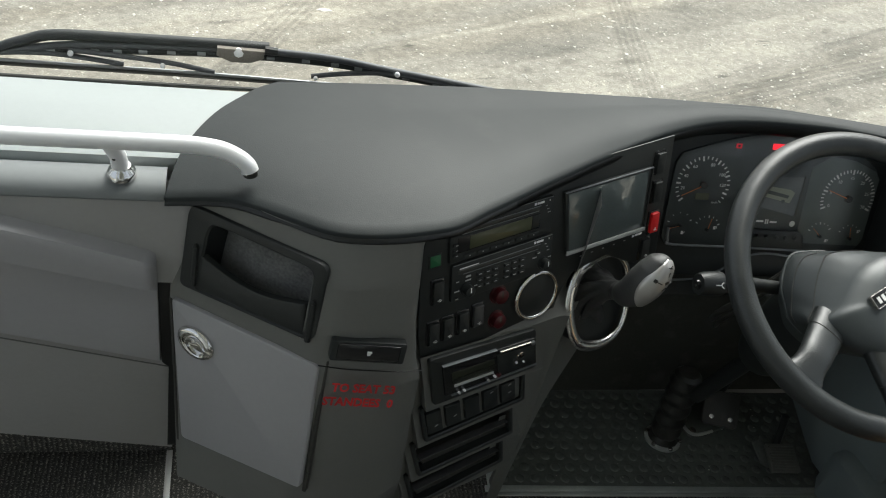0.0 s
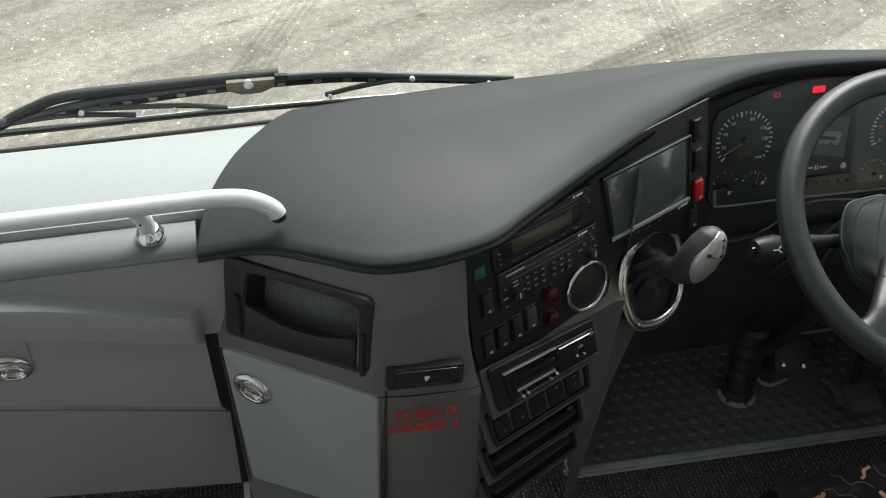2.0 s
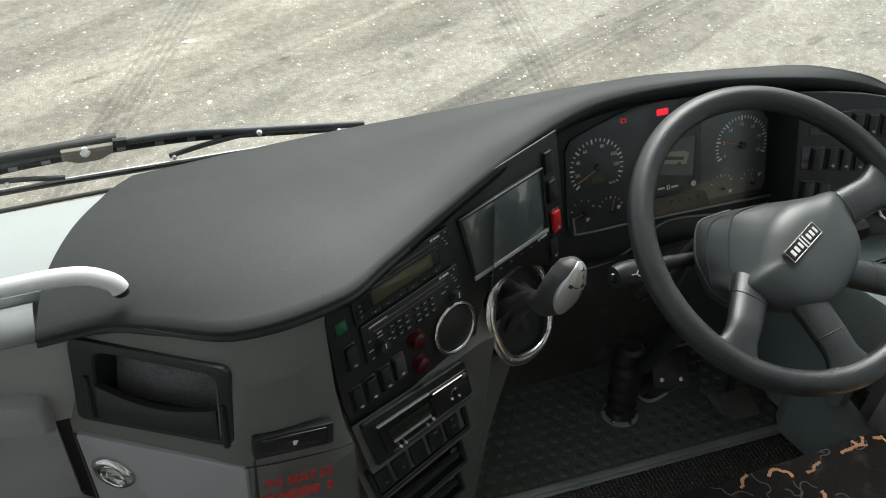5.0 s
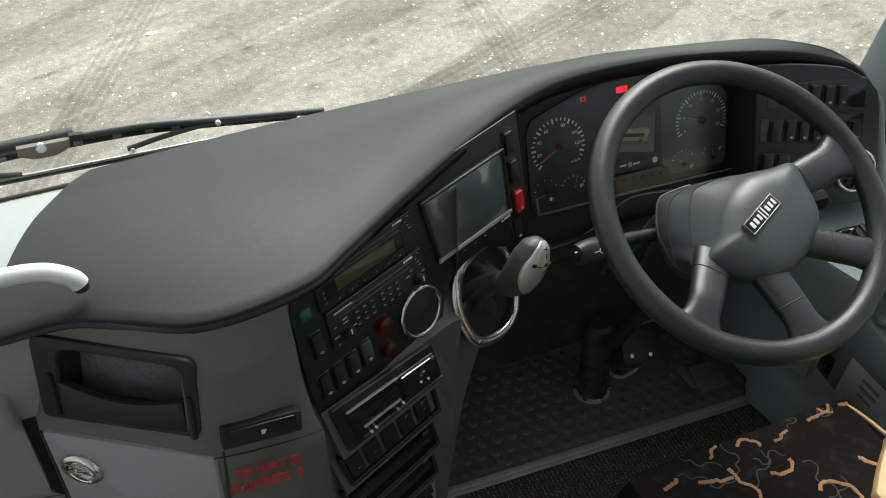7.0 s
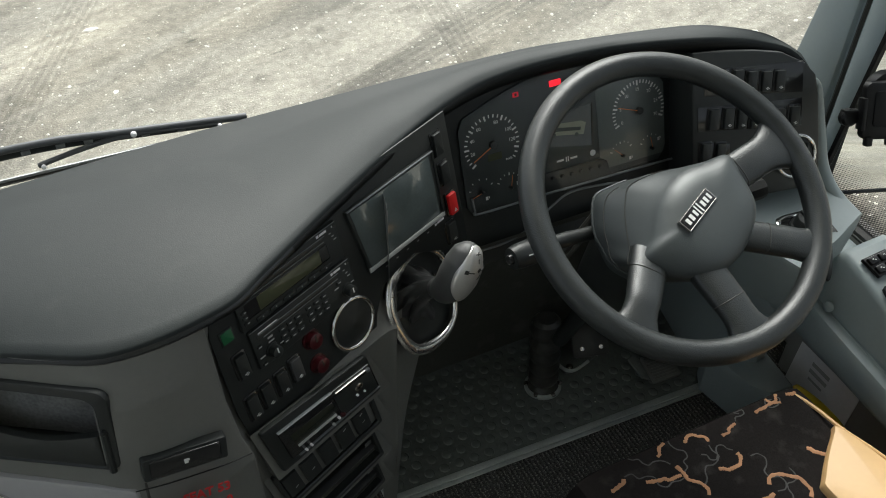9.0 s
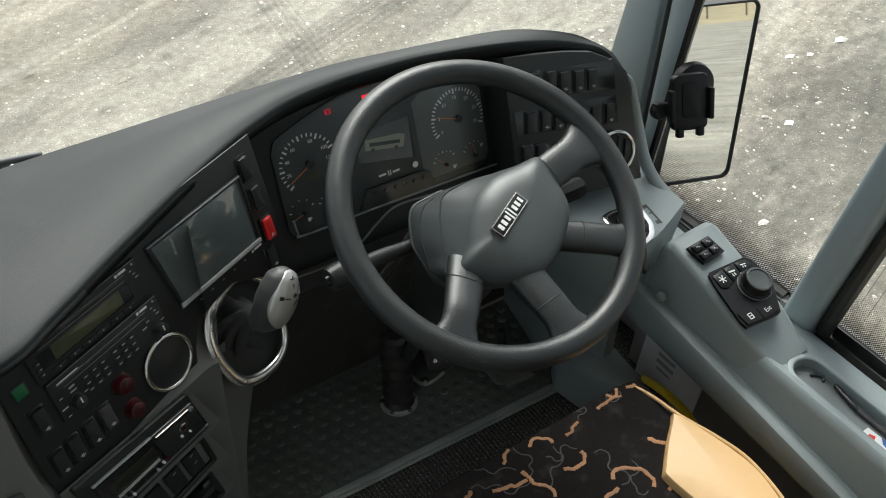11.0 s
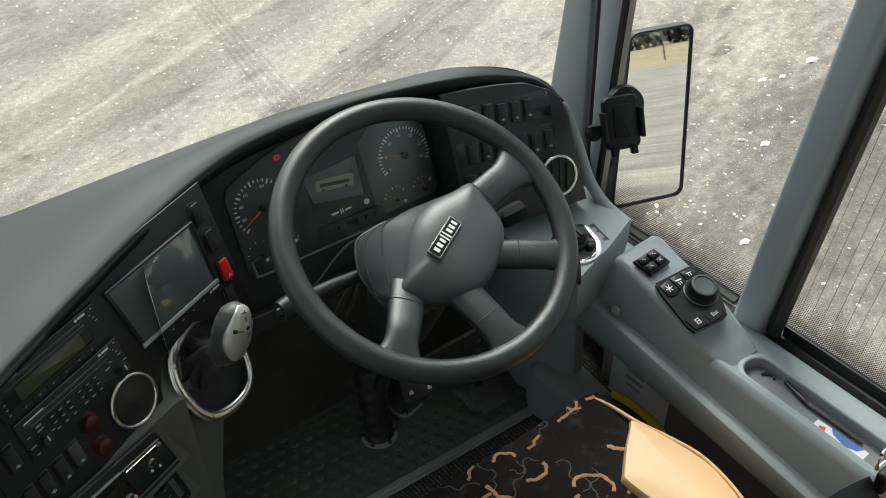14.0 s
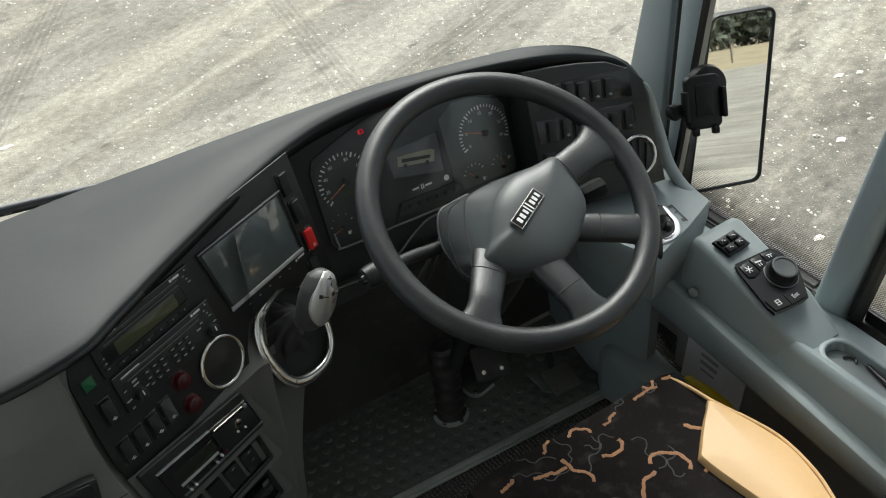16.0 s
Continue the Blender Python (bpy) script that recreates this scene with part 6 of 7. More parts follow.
tube(bm, ks, [float(np.interp(k / (len(ks) - 1) * 7, range(8), kr)) for k in range(len(ks))], 24)
part("knob", bm, KNOBM, gl, "dark grey soft knob")
nrm_ = (inv.to_3x3() @ Vector((.48, -.70, .50))).normalized()


def on_knob(u, phi, lift):
    """A pose on the knob's skin: u along it, phi round it from its silver side."""
    k = u * (len(ks) - 1)
    k0 = min(len(ks) - 2, int(k))
    c_, d = ks[k0].lerp(ks[k0 + 1], k - k0), (ks[min(len(ks) - 1, k0 + 2)] - ks[max(0, k0 - 2)]).normalized()
    e1 = (nrm_ - d * nrm_.dot(d)).normalized()
    out = e1 * math.cos(phi) + d.cross(e1) * math.sin(phi)
    return axes(c_ + out * (float(np.interp(u * 7, range(8), kr)) + lift), d.cross(out), out)


bm = BM()
rows = []
for j in range(25):
    u = .40 + .575 * j / 24
    wide = radians(78) * max(0.0, 1 - ((u - .6875) / .2885) ** 2) ** .5
    rows.append([on_knob(u, wide * (v / 8 - 1) + .20 * math.sin(9 * (u - .65)), .0016 if 0 < j < 24 and 0 < v < 16 else -.002).translation for v in range(17)])
grid_sheet(bm, rows)
cap = part("knob_cap", bm, CAPM, gl, "satin silver oval cap with shift pattern", angle=80)
bm = BM()
for u, phi, w_, h_, a in ((.86, -.10, .009, .0014, 0), (.86, -.10, .0014, .009, 0), (.79, -.05, .0014, .009, 20), (.72, .02, .006, .006, 45), (.66, .14, .0014, .009, -30), (.70, -.42, .010, .0014, 0), (.70, -.68, .006, .006, 0), (.72, .40, .008, .0014, 30), (.78, .50, .0014, .008, 0)):
    box(bm, (w_, h_, .0006), (0, 0, 0), 0, m=on_knob(u, phi, .0021) @ Matrix.Rotation(radians(a), 4, "Z"))
part("shift_marks", bm, RUBBER, cap)


# ---- side console ----
console = thing("side_console", None, "blue-grey moulded driver's side console along the window", "console")
bm = BM()


def armrest_section(y):
    """Outline across the armrest: rounded rail, groove, inner face, ridge, flat top, outer bead."""
    q = max(0.0, .034 - y)
    rt, rb = .406 - .115 * q, .322 - .06 * q
    pts = [(.402, rb - .02), (.386, rb), (.381, rb + .012), (.381, rt - .012), (.385, rt - .003), (.392, rt), (.402, rt), (.409, rt - .005), (.413, rt - .004), (.424, .415), (.430, .428), (.437, .432), (.446, .4295), (.4535, .423), (.4585, .4205)]
    return [(x, y, z) for x, z in pts + [(.4685 + .0102 * k, .420) for k in range(6)] + [(.535, .420), (.548, .4195), (.562, .417), (.575, .409), (.60, .370)]]


grid_sheet(bm, [armrest_section(.20 - .01 * k) for k in range(111)])
gone = []
for fc in bm.faces:
    c_ = fc.calc_center_median()
    dy = max(0.0, abs(c_.y + .50) - .229)
    if c_.z > .41 and Vector((c_.x - .489, dy)).length < .031 and abs(c_.y + .5) < .259:
        gone.append(fc)
bmesh.ops.delete(bm, geom=gone, context="FACES")
part("armrest", bm, SIDE, console, "grey armrest ledge")
bm = BM()
grid_sheet(bm, [[(xl - .016, y, .392), (xl - .011, y, zt - .014), (xl - .007, y, zt - .004), (xl, y, zt), (.520, y, zt + .004), (.532, y, zt - .008), (.55, y, .41)] for y, zt, xl in ((.047, .47, .427), (.043, .50, .427), (.036, .517, .427), (.02, .524, .427), (-.06, .50, .427), (-.150, .471, .428), (-.172, .460, .430), (-.190, .447, .433), (-.208, .436, .438), (-.224, .427, .445), (-.238, .4195, .455))])
part("switch_wedge", bm, SIDE, console, "sloping switch housing")
WED = axes((.47, -.07, .4965), (1, 0, 0), (0, -.255, .967))
wb = thing("window_switches", WED @ T(-.0090, .0550, .011), "black four-button window and mirror switch block", "switch")
bm = BM()
slab(bm, [(-.031, .019), (-.024, -.022), (.031, -.018), (.025, .022)], -.004, .003, .0015)
part("base", bm, PADM, wb)
for bx, by in ((-.015, .009), (-.012, -.010), (.011, .010), (.014, -.008)):
    bm = BM()
    slab(bm, rrect(.022, .015, .003), .002, .0085, .003, T(bx, by, 0, 4))
    k_ = part("button", bm, PADM, wb)
    bm = BM()
    bars(bm, [(bx - .002, by + .001, .004, .0012, 35), (bx + .002, by - .001, .0035, .0012, -30)], .0088)
    part("button_mark", bm, WHITE, k_)
cp = thing("control_pad", WED @ T(.0020, -.0475, .008), "black menu control pad with a large rotary knob", "control pad")
bm = BM()
slab(bm, [(-.041, .060), (.042, .056), (.054, .046), (.060, .0), (.024, -.060), (.014, -.062), (-.054, -.056), (-.056, -.040), (-.046, .040)], -.004, .004, .002)
part("base", bm, PADM, cp)
keyo = [[(-.040, .052), (-.014, .055), (-.014, .024), (-.030, .020), (-.042, .026)], [(-.011, .055), (.014, .055), (.012, .032), (-.011, .026)], [(.017, .055), (.040, .052), (.046, .040), (.026, .034), (.016, .034)],
        [(-.052, -.028), (-.026, -.022), (-.016, -.034), (-.016, -.056), (-.050, -.052)], [(-.013, -.035), (.020, -.034), (.030, -.046), (.022, -.056), (-.013, -.057)]]
for k, o_ in enumerate(keyo):
    bm = BM()
    slab(bm, o_[::-1] if k < 3 else o_, .003, .0065, .001)
    part("key", bm, PADM, cp)
bm = BM()
for a in (0, 60, 120):
    bars(bm, [(-.028, .039, .016, .0016, a)], .0068)
bars(bm, [(.000, .044, .014, .003, -8), (-.003, .037, .0016, .006, 0), (.002, .037, .0016, .006, 0), (.030, .046, .012, .0016, -10), (.027, .042, .0016, .004, 0), (.032, .041, .0016, .004, 0), (-.034, -.042, .010, .0014, 0), (-.038, -.042, .0014, .010, 0), (-.030, -.042, .0014, .010, 0), (-.034, -.037, .010, .0014, 0), (-.034, -.047, .010, .0014, 0)], .0068)
part("key_symbols", bm, WHITE, cp)
word("Esc", .012, T(.006, -.046, .0068, 6), WHITE, cp)
bm = BM()
lathe(bm, [(.031, .003), (.031, .008), (.028, .010), (.0265, .012), (.0262, .022), (.0245, .0245)], 36, T(.020, .003), cap=False)
kn = part("knob_skirt", bm, PADM, cp, "ridged black knob skirt")
bm = BM()
lathe(bm, [(.0245, .0245), (.0235, .0262), (.0205, .0265), (.019, .0245), (.0, .0235)], 36, T(.020, .003), cap=False)
part("knob_top", bm, HUB, kn, "dished dark grey knob top")
bm = BM()
lathe(bm, [(.0325, .003), (.0325, .0055), (.0305, .0058), (.0305, .003)], 36, T(.020, .003))
part("knob_ring", bm, GREYRIM, kn)
sc = thing("screw_cap", axes((.3990, .002, .416), (0, 1, 0), (-1, -.1, .12)), "round grey plastic screw cover", "screw cap")
bm = BM()
lathe(bm, [(.010, -.004), (.010, .002), (.008, .004), (.003, .005)], 18)
part("cap", bm, SIDE, sc)
# pen tray with contents
tr = thing("pen_tray", None, "shallow rounded pen tray moulded into the armrest", "tray")
bm = BM()
slab(bm, [(x + .489, y - .50) for x, y in rrect(.076, .532, .036, 8)], .396, .4222, .002, None, [(x + .489, y - .50) for x, y in rrect(.056, .510, .027, 8)])
part("rim", bm, SIDE, tr)
bm = BM()
slab(bm, [(x + .489, y - .50) for x, y in rrect(.060, .512, .027, 8)], .392, .4000)
part("bottom", bm, SIDE2, tr)
pen = thing("pen", None, "black ballpoint pen lying in the tray", "pen")
bm = BM()
tube(bm, [(.5135, -.310, .4055), (.513, -.314, .4055), (.503, -.362, .4050), (.502, -.368, .4050)], [.002, .0045, .0048, .0042], 12)
part("cap", bm, GLOSSY, pen)
bm = BM()
tube(bm, [(.502, -.368, .4050), (.503, -.470, .4045), (.503, -.478, .4040)], [.0038, .0036, .0015], 12)
part("barrel", bm, GREYSW, pen)
clip = thing("hair_grip", None, "small black clip lying in the tray", "clip")
bm = BM()
tube(bm, smooth_path([(.498, -.272, .4025), (.506, -.276, .404), (.512, -.288, .404), (.506, -.294, .403)], 4), .0026, 8)
part("wire", bm, BLACK, clip)
card = thing("business_card", axes((.471, -.448, .4003), (.05, -1, 0), (0, 0, 1)) @ Matrix.Diagonal((1.1, 1.1, 1, 1)), "white printed card with blue corner and red mark", "card")
bm = BM()
slab(bm, rrect(.088, .042, .001), 0, .0006)
part("stock", bm, WHITE, card)
bm = BM()
slab(bm, [(.036, .021), (-.020, .021), (-.012, .012), (.012, .004), (.030, .010)], .0007, .0010)
part("blue_print", bm, BLUE, card)
bm = BM()
bars(bm, [(-.030, .010, .010, .008, 20)], .0009)
part("red_mark", bm, RED, card)
bm = BM()
bars(bm, [(-.008, .003, .03, .002, 0), (-.004, -.010, .04, .0015, 0), (-.006, -.015, .034, .0015, 0)], .0009)
part("print_bars", bm, GREYTXT, card)
# lower wall under the armrest
lw = thing("side_trim", None, "dark grey lower side trim beside the seat", "trim panel")
bm = BM()
grid_sheet(bm, [[(x, y, z) for x, z in ((.405, .31), (.44, .30), (.52, .25), (.53, .10), (.53, .03))] for y in (.14, -.2, -.5, -.9)])
part("panel", bm, BODY, lw)
hb = thing("heater_box", None, "grey moulded box beside the pedals", "heater box")
bm = BM()
slab(bm, [(.36, .24), (.385, .110), (.395, .100), (.425, .105), (.43, .45), (.40, .45), (.37, .30)], .03, .42, .01)
part("cover", bm, SIDE, hb)
bm = BM()
slab(bm, [(.325, .16), (.345, .06), (.375, .02), (.44, .02), (.45, .12), (.44, .20), (.35, .20)], .03, .15, .03)
part("foot_bulge", bm, SIDE, hb)
pl = thing("warning_plate", axes((.5265, .020, .105), (0, -1, 0), (-1, 0, .07)), "white printed plate on the side trim", "plate")
bm = BM()
slab(bm, rrect(.17, .16, .004), 0, .003, .001)
part("plate", bm, WHITE2, pl)
bm = BM()
bars(bm, [(-.015, .02, .05, .010, 0), (-.015, .0, .05, .010, 0), (-.015, -.02, .04, .006, 0)], .0034)
part("print_bars", bm, GREYTXT, pl)
yl = thing("yellow_handle", None, "bright yellow plastic release handle beside the seat", "handle")
bm = BM()
tube(bm, smooth_path([(.452, .030, .118), (.45, -.010, .132), (.448, -.05, .140), (.445, -.100, .140), (.44, -.15, .12)], 5), .011, 10, flat=.6)
part("grip", bm, YELLOW, yl)


# ---- driver's seat ----
seat = thing("driver_seat", None, "black patterned driver's seat with tan side bolsters", "seat")
def cushion_z(x, y):
    """Height of the cushion's top."""
    z = .362 - .012 * max(0, (-y - .15)) - .9 * max(0, y + .115) ** 1.5
    return z - .10 * max(0, abs(x - .045) - .19) ** 1.3


XS = [-.185 + .46 * k / 26 for k in range(27)]
bm = BM()
rows = []
for x in XS:
    e = max(0.0, (abs(x - .045) - .205) / .025)
    rows.append([(x, -.085, .15), (x, -.068, .22), (x, -.066, .30 - .02 * e), (x, -.072, .335 - .03 * e)] + [(x, -.085 - .03 * k, cushion_z(x, -.085 - .03 * k) - .012 * e) for k in range(18)] + [(x, -.64, .2)])
rows = [[(XS[0], p[1], .15) for p in rows[0]]] + rows + [[(XS[-1], p[1], .15) for p in rows[0]]]
grid_sheet(bm, rows)
cu_ = part("cushion", bm, FABRIC, seat, "black plush cushion")
rnd = random.Random(11)
# woven pattern: x, y, heading, length, bend, width of each orange stroke
SQ = [(.236, -.094, -25, .035, 1.2, 6), (.215, -.105, 160, .05, -3.4, 5), (.16, -.104, 15, .07, .7, 5), (.078, -.118, 5, .035, 1.5, 5), (.012, -.102, 30, .05, -1.3, 5), (-.045, -.106, 25, .05, .8, 5),
      (-.090, -.138, -20, .055, .2, 6), (-.012, -.200, 60, .065, -1.0, 6), (.032, -.168, -20, .055, .2, 6), (.088, -.226, 50, .09, -1.4, 6), (.190, -.198, -35, .045, .3, 7), (-.150, -.128, -10, .03, .3, 6),
      (.150, -.290, 20, .05, 1.0, 6), (.03, -.275, 50, .06, -1.2, 6), (-.09, -.225, 10, .05, .9, 5), (.09, -.345, -15, .05, .5, 6), (-.04, -.33, 35, .06, -1.1, 6), (-.13, -.20, 45, .05, .8, 5), (-.13, -.31, 10, .05, -.9, 6), (.02, -.41, 20, .06, 1.1, 6), (-.09, -.40, -25, .05, .6, 6)]
for k, (sx, sy, a, ln, bend, w_) in enumerate(SQ):
    x_, y_, d = sx, sy, radians(a)
    for kind, material, n_ in ((0, SQORANGE, 9), (1, SQGREY, 10)):
        pts = []
        step = ln / 7 if kind == 0 else rnd.uniform(.009, .014)
        for j in range(n_):
            pts.append((x_, y_, 0))
            x_ += step * math.cos(d)
            y_ += step * math.sin(d)
            d += bend / 9 + rnd.uniform(-.75, .75) if kind == 0 else rnd.choice((-1.1, -.5, .4, 1.0))
        path = [Vector((p.x, p.y, cushion_z(p.x, p.y) + .0003)) for p in smooth_path(pts, 4) if -.17 < p.x < .255 and p.y < -.085]
        if len(path) < 4:
            continue
        bm = BM()
        tube(bm, path, [(.00057 * w_ if kind == 0 else .0012) * rnd.uniform(.72, 1.22) for p in path], 6, flat=.22)
        part("woven_squiggle", bm, material, cu_)
# tan bolster with piping
bm = BM()
bo = [(.264, -.196), (.293, -.320), (.283, -.40), (.258, -.47), (.235, -.56), (.19, -.56), (.175, -.42), (.156, -.285), (.170, -.255), (.242, -.198)]
ring0 = [(x, y, .25) for x, y in bo]
cxm, cym = .225, -.36
rows = [ring0, [(x, y, .362) for x, y in bo], [(cxm + (x - cxm) * .985, cym + (y - cym) * .992, .3705) for x, y in bo], [(cxm + (x - cxm) * .94, cym + (y - cym) * .97, .3755) for x, y in bo], [(cxm + (x - cxm) * .6, cym + (y - cym) * .7, .381) for x, y in bo], [(cxm + (x - cxm) * .2, cym + (y - cym) * .2, .383) for x, y in bo]]
rows = [[p for p in smooth_path(r, 4, closed=True)] for r in rows]
vs = grid_sheet(bm, rows, close=True)
bm.faces.new(vs[-1])
part("side_bolster", bm, CREAM, seat, "smooth tan leatherette side bolster")
bm = BM()
tube(bm, smooth_path([(.235, -.080, .338), (.252, -.095, .352), (.262, -.14, .360), (.268, -.195, .366), (.286, -.26, .369), (.297, -.322, .370), (.288, -.40, .369), (.263, -.47, .367), (.241, -.55, .365)], 5), .0035, 8)
part("piping", bm, CREAM, seat, "tan piping")
# backrest and base
bm = BM()
box(bm, (.42, .12, .42), (.045, -.84, .56), .045, 3)
part("backrest", bm, FABRIC, seat)
bm = BM()
rows = []
for z, k in ((.26, .75), (.30, .95), (.38, 1.0), (.44, .97), (.49, .85), (.525, .6), (.535, .2)):
    rows.append([(.335 + .085 * k * math.cos(2 * math.pi * q / 24), -.655 + .085 * k * math.sin(2 * math.pi * q / 24), z) for q in range(24)])
vs = grid_sheet(bm, rows, close=True)
bm.faces.new(vs[-1])
part("back_bolster", bm, CREAM, seat, "tan leatherette back bolster")
bm = BM()
box(bm, (.40, .46, .14), (.045, -.36, .13), .02)
part("base", bm, BLACK, seat, "black seat base")
belt = thing("seat_belt", None, "black seat belt webbing with buckle and steel loop", "seat belt")
bm = BM()
tube(bm, smooth_path([(.20, -.545, .46), (.27, -.548, .455), (.36, -.552, .440), (.42, -.555, .420)], 5), .028, 10, flat=.10, up=(0, -.6, .8))
part("webbing", bm, PHONEM, belt, "black woven webbing")
bm = BM()
box(bm, (.030, .022, .062), (.440, -.552, .425), .007, 3)
part("buckle", bm, PHONEM, belt, "black plastic buckle")
bm = BM()
tube(bm, [(x + .4230, -.545, z + .4980) for x, z in rrect(.030, .040, .008, 4)], .0032, 8, closed=True)
part("loop", bm, CHROME, belt, "bright steel belt loop")
bm = BM()
box(bm, (.012, .016, .016), (.175, -.545, .452), .004)
part("guide", bm, GREYRIM, belt)

# ---- rubber mat in the footwell ----
MATM = Matrix.Translation((-.386, .207, FLOOR)) @ Matrix.Rotation(radians(-2.3), 4, "Z")
mat_ = thing("floor_mat", MATM, "black studded rubber mat in the driver's footwell", "floor mat", kind="structure")
bm = BM()
box(bm, (.80, .27, .006), (.395, .137, -.002), .001)
part("sheet", bm, MATRUB, mat_, "black rubber sheet")
proto = None
for j in range(9):
    for i in range(23):
        px, py = .020 + .0335 * i + (.01675 if j % 2 else 0), .022 + .0285 * j
        w_ = MATM @ Vector((px, py, 0))
        if px > .76 or (w_.x - .024) ** 2 + (w_.y - .322) ** 2 < .052 ** 2 or (.07 < w_.x < .23 and w_.y > .315):
            continue
        if proto is None:
            bm = BM()
            lathe(bm, [(.0104, 0), (.0098, .0016), (.0086, .0024), (.0, .0025)], 16, cap=False)
            proto = part("stud", bm, MATRUB, mat_)
            proto.location = (px, py, .001)
        else:
            s_ = new("stud", proto.data)
            s_.parent = mat_
            s_.location = (px, py, .001)
ed = thing("mat_edging", MATM, "scuffed grey aluminium edging along the rubber mat", "trim strip", kind="structure")
bm = BM()
box(bm, (.82, .014, .008), (.385, -.004, .001), .003)
part("profile", bm, EDGING, ed)
bm = BM()
box(bm, (.80, .009, .005), (.390, -.016, .000), .002)
part("profile", bm, EDGING, ed)
bm = BM()
box(bm, (.016, .12, .007), (-.010, .058, .001), .003)
part("profile", bm, EDGING, ed)

# ---- glass ----
def pane(name, pts, label):
    b = BM()
    b.faces.new([b.verts.new(p) for p in pts])
    ob = tagged(part(name, b, CLEAR, flat=True), label, "window", kind="structure")
    ob.visible_shadow = False
    return ob


pane("window_1", [(-1.93, .475, .73), (.60, .475, .73), (.60, .42, 2.76), (-1.93, .42, 2.76)], "clear curved coach windscreen")
pane("window_2", [(.636, .31, .39), (.636, -.15, .39), (.636, -.44, 2.76), (.636, .31, 2.76)], "clear front quarter window")
pane("window_3", [(.636, -.21, .39), (.636, -1.40, .39), (.636, -1.40, 2.76), (.636, -.50, 2.76)], "driver's side window with fine heating wires")
# printed dot bands
for nm, ys, zs in (("dot_band", (.31, -.150), (.388, .62)), ("dot_band", (-.215, -1.3), (.385, .52))):
    bm = BM()
    a, b_ = [(.633, ys[0], zs[0]), (.633, ys[1], zs[0]), (.633, ys[1], zs[1]), (.633, ys[0], zs[1])], None
    bm.faces.new([bm.verts.new(p) for p in a])
    tagged(part(nm, bm, DOTS, flat=True), "black ceramic dot print along the window's lower edge", "window trim", kind="structure")
bm = BM()
for k in range(26):
    tube(bm, [(.634, -.235 - .022 * k, .42), (.634, -.40 - .022 * k, 1.85)], .0004, 4)
tagged(part("heating_wires", bm, RUBBER), "thin vertical heating wires in the side window", "window trim", kind="structure")
for nm, pts, w in (("seal", [(.606, -.214, .40), (.606, -.514, 2.8)], .015), ("seal", [(.628, .30, .385), (.628, -.11, .385)], .016), ("seal", [(.628, -.20, .375), (.628, -1.3, .36)], .022)):
    bm = BM()
    tube(bm, pts, w, 8)
    tagged(part(nm, bm, RUBBER), "black rubber window seal", "seal", kind="structure")
bm = BM()
grid_sheet(bm, [[(.645, g + .068, z), (.650, g + .050, z), (.600, g + .014, z), (.566, g - .008, z), (.559, g - .005, z), (.559, g + .006, z)] for z, g in ((z, .236 - .078 * (z - .5)) for z in (.39, .6, .9, 1.4, 2.0, 2.8))])
tagged(part("seal", bm, PHONEM), "black rubber seal between the pillar and the side window", "seal", kind="structure")
bm = BM()
tube(bm, [(.570, .272, .50), (.570, .272, 1.9)], .006, 6)
tagged(part("pillar_joint", bm, RUBBER), "dark joints in the windscreen pillar trim", "trim", kind="structure")

bm = BM()
box(bm, (.010, .80, .070), (.622, -.625, .382), .003)
box(bm, (.006, .80, .006), (.616, -.625, .419), .001)
tagged(part("sill_strip", bm, PHONEM), "black plastic strip along the side window's foot", "window trim", kind="structure")

rnd = random.Random(21)
verts, faces = [], []
for k in range(70):
    x, y, r_ = rnd.uniform(-.95, .12), rnd.uniform(-.35, .17), rnd.uniform(.0008, .0024)
    if k > 45:
        x, y = rnd.uniform(-.36, .30), rnd.uniform(.19, .40)
    z = FLOOR + (.0045 if k > 45 else -.009)
    o_ = len(verts)
    verts += [(x - r_, y, z), (x, y - r_ * .8, z), (x + r_, y, z), (x, y + r_ * .7, z), (x, y, z + r_)]
    faces += [tuple(o_ + q for q in t) for t in ((0, 1, 4), (1, 2, 4), (2, 3, 4), (3, 0, 4))]
me = bpy.data.meshes.new("crumbs")
me.from_pydata(verts, [], faces)
me.materials.append(GRIT)
tagged(new("crumbs", me), "pale crumbs and grit on the floor covering", "debris", kind="stuff")

# ---- mirror outside ----
mir = thing("door_mirror", axes((.823, .320, .542), (.944, -.331, 0), (-.325, -.918, .2595)), "tall black coach mirror on the driver's side", "mirror")
MO = [(x + (.010 + .15 * y if x < 0 else .075 * y - .021), y - .005) for x, y in rrect(.200, .404, .022, 6)]
MI = [(x + (.010 + .15 * y if x < 0 else .075 * y - .021), y - .005) for x, y in rrect(.187, .391, .017, 6)]
bm = BM()
slab(bm, MO, -.020, .006, .004, None, MI)
slab(bm, [(x * .96, y * .97) for x, y in MO], -.045, -.020, .01)
part("housing", bm, BLACK, mir, "black plastic housing")
bm = BM()
slab(bm, MI, -.018, -.001)
part("mirror_glass", bm, MIRROR, mir, "mirror glass")
bm = BM()
tube(bm, [Vector((-.09, -.10, -.03)), Vector((-.18, -.10, -.06))], .016, 10)
part("arm", bm, BLACK, mir)

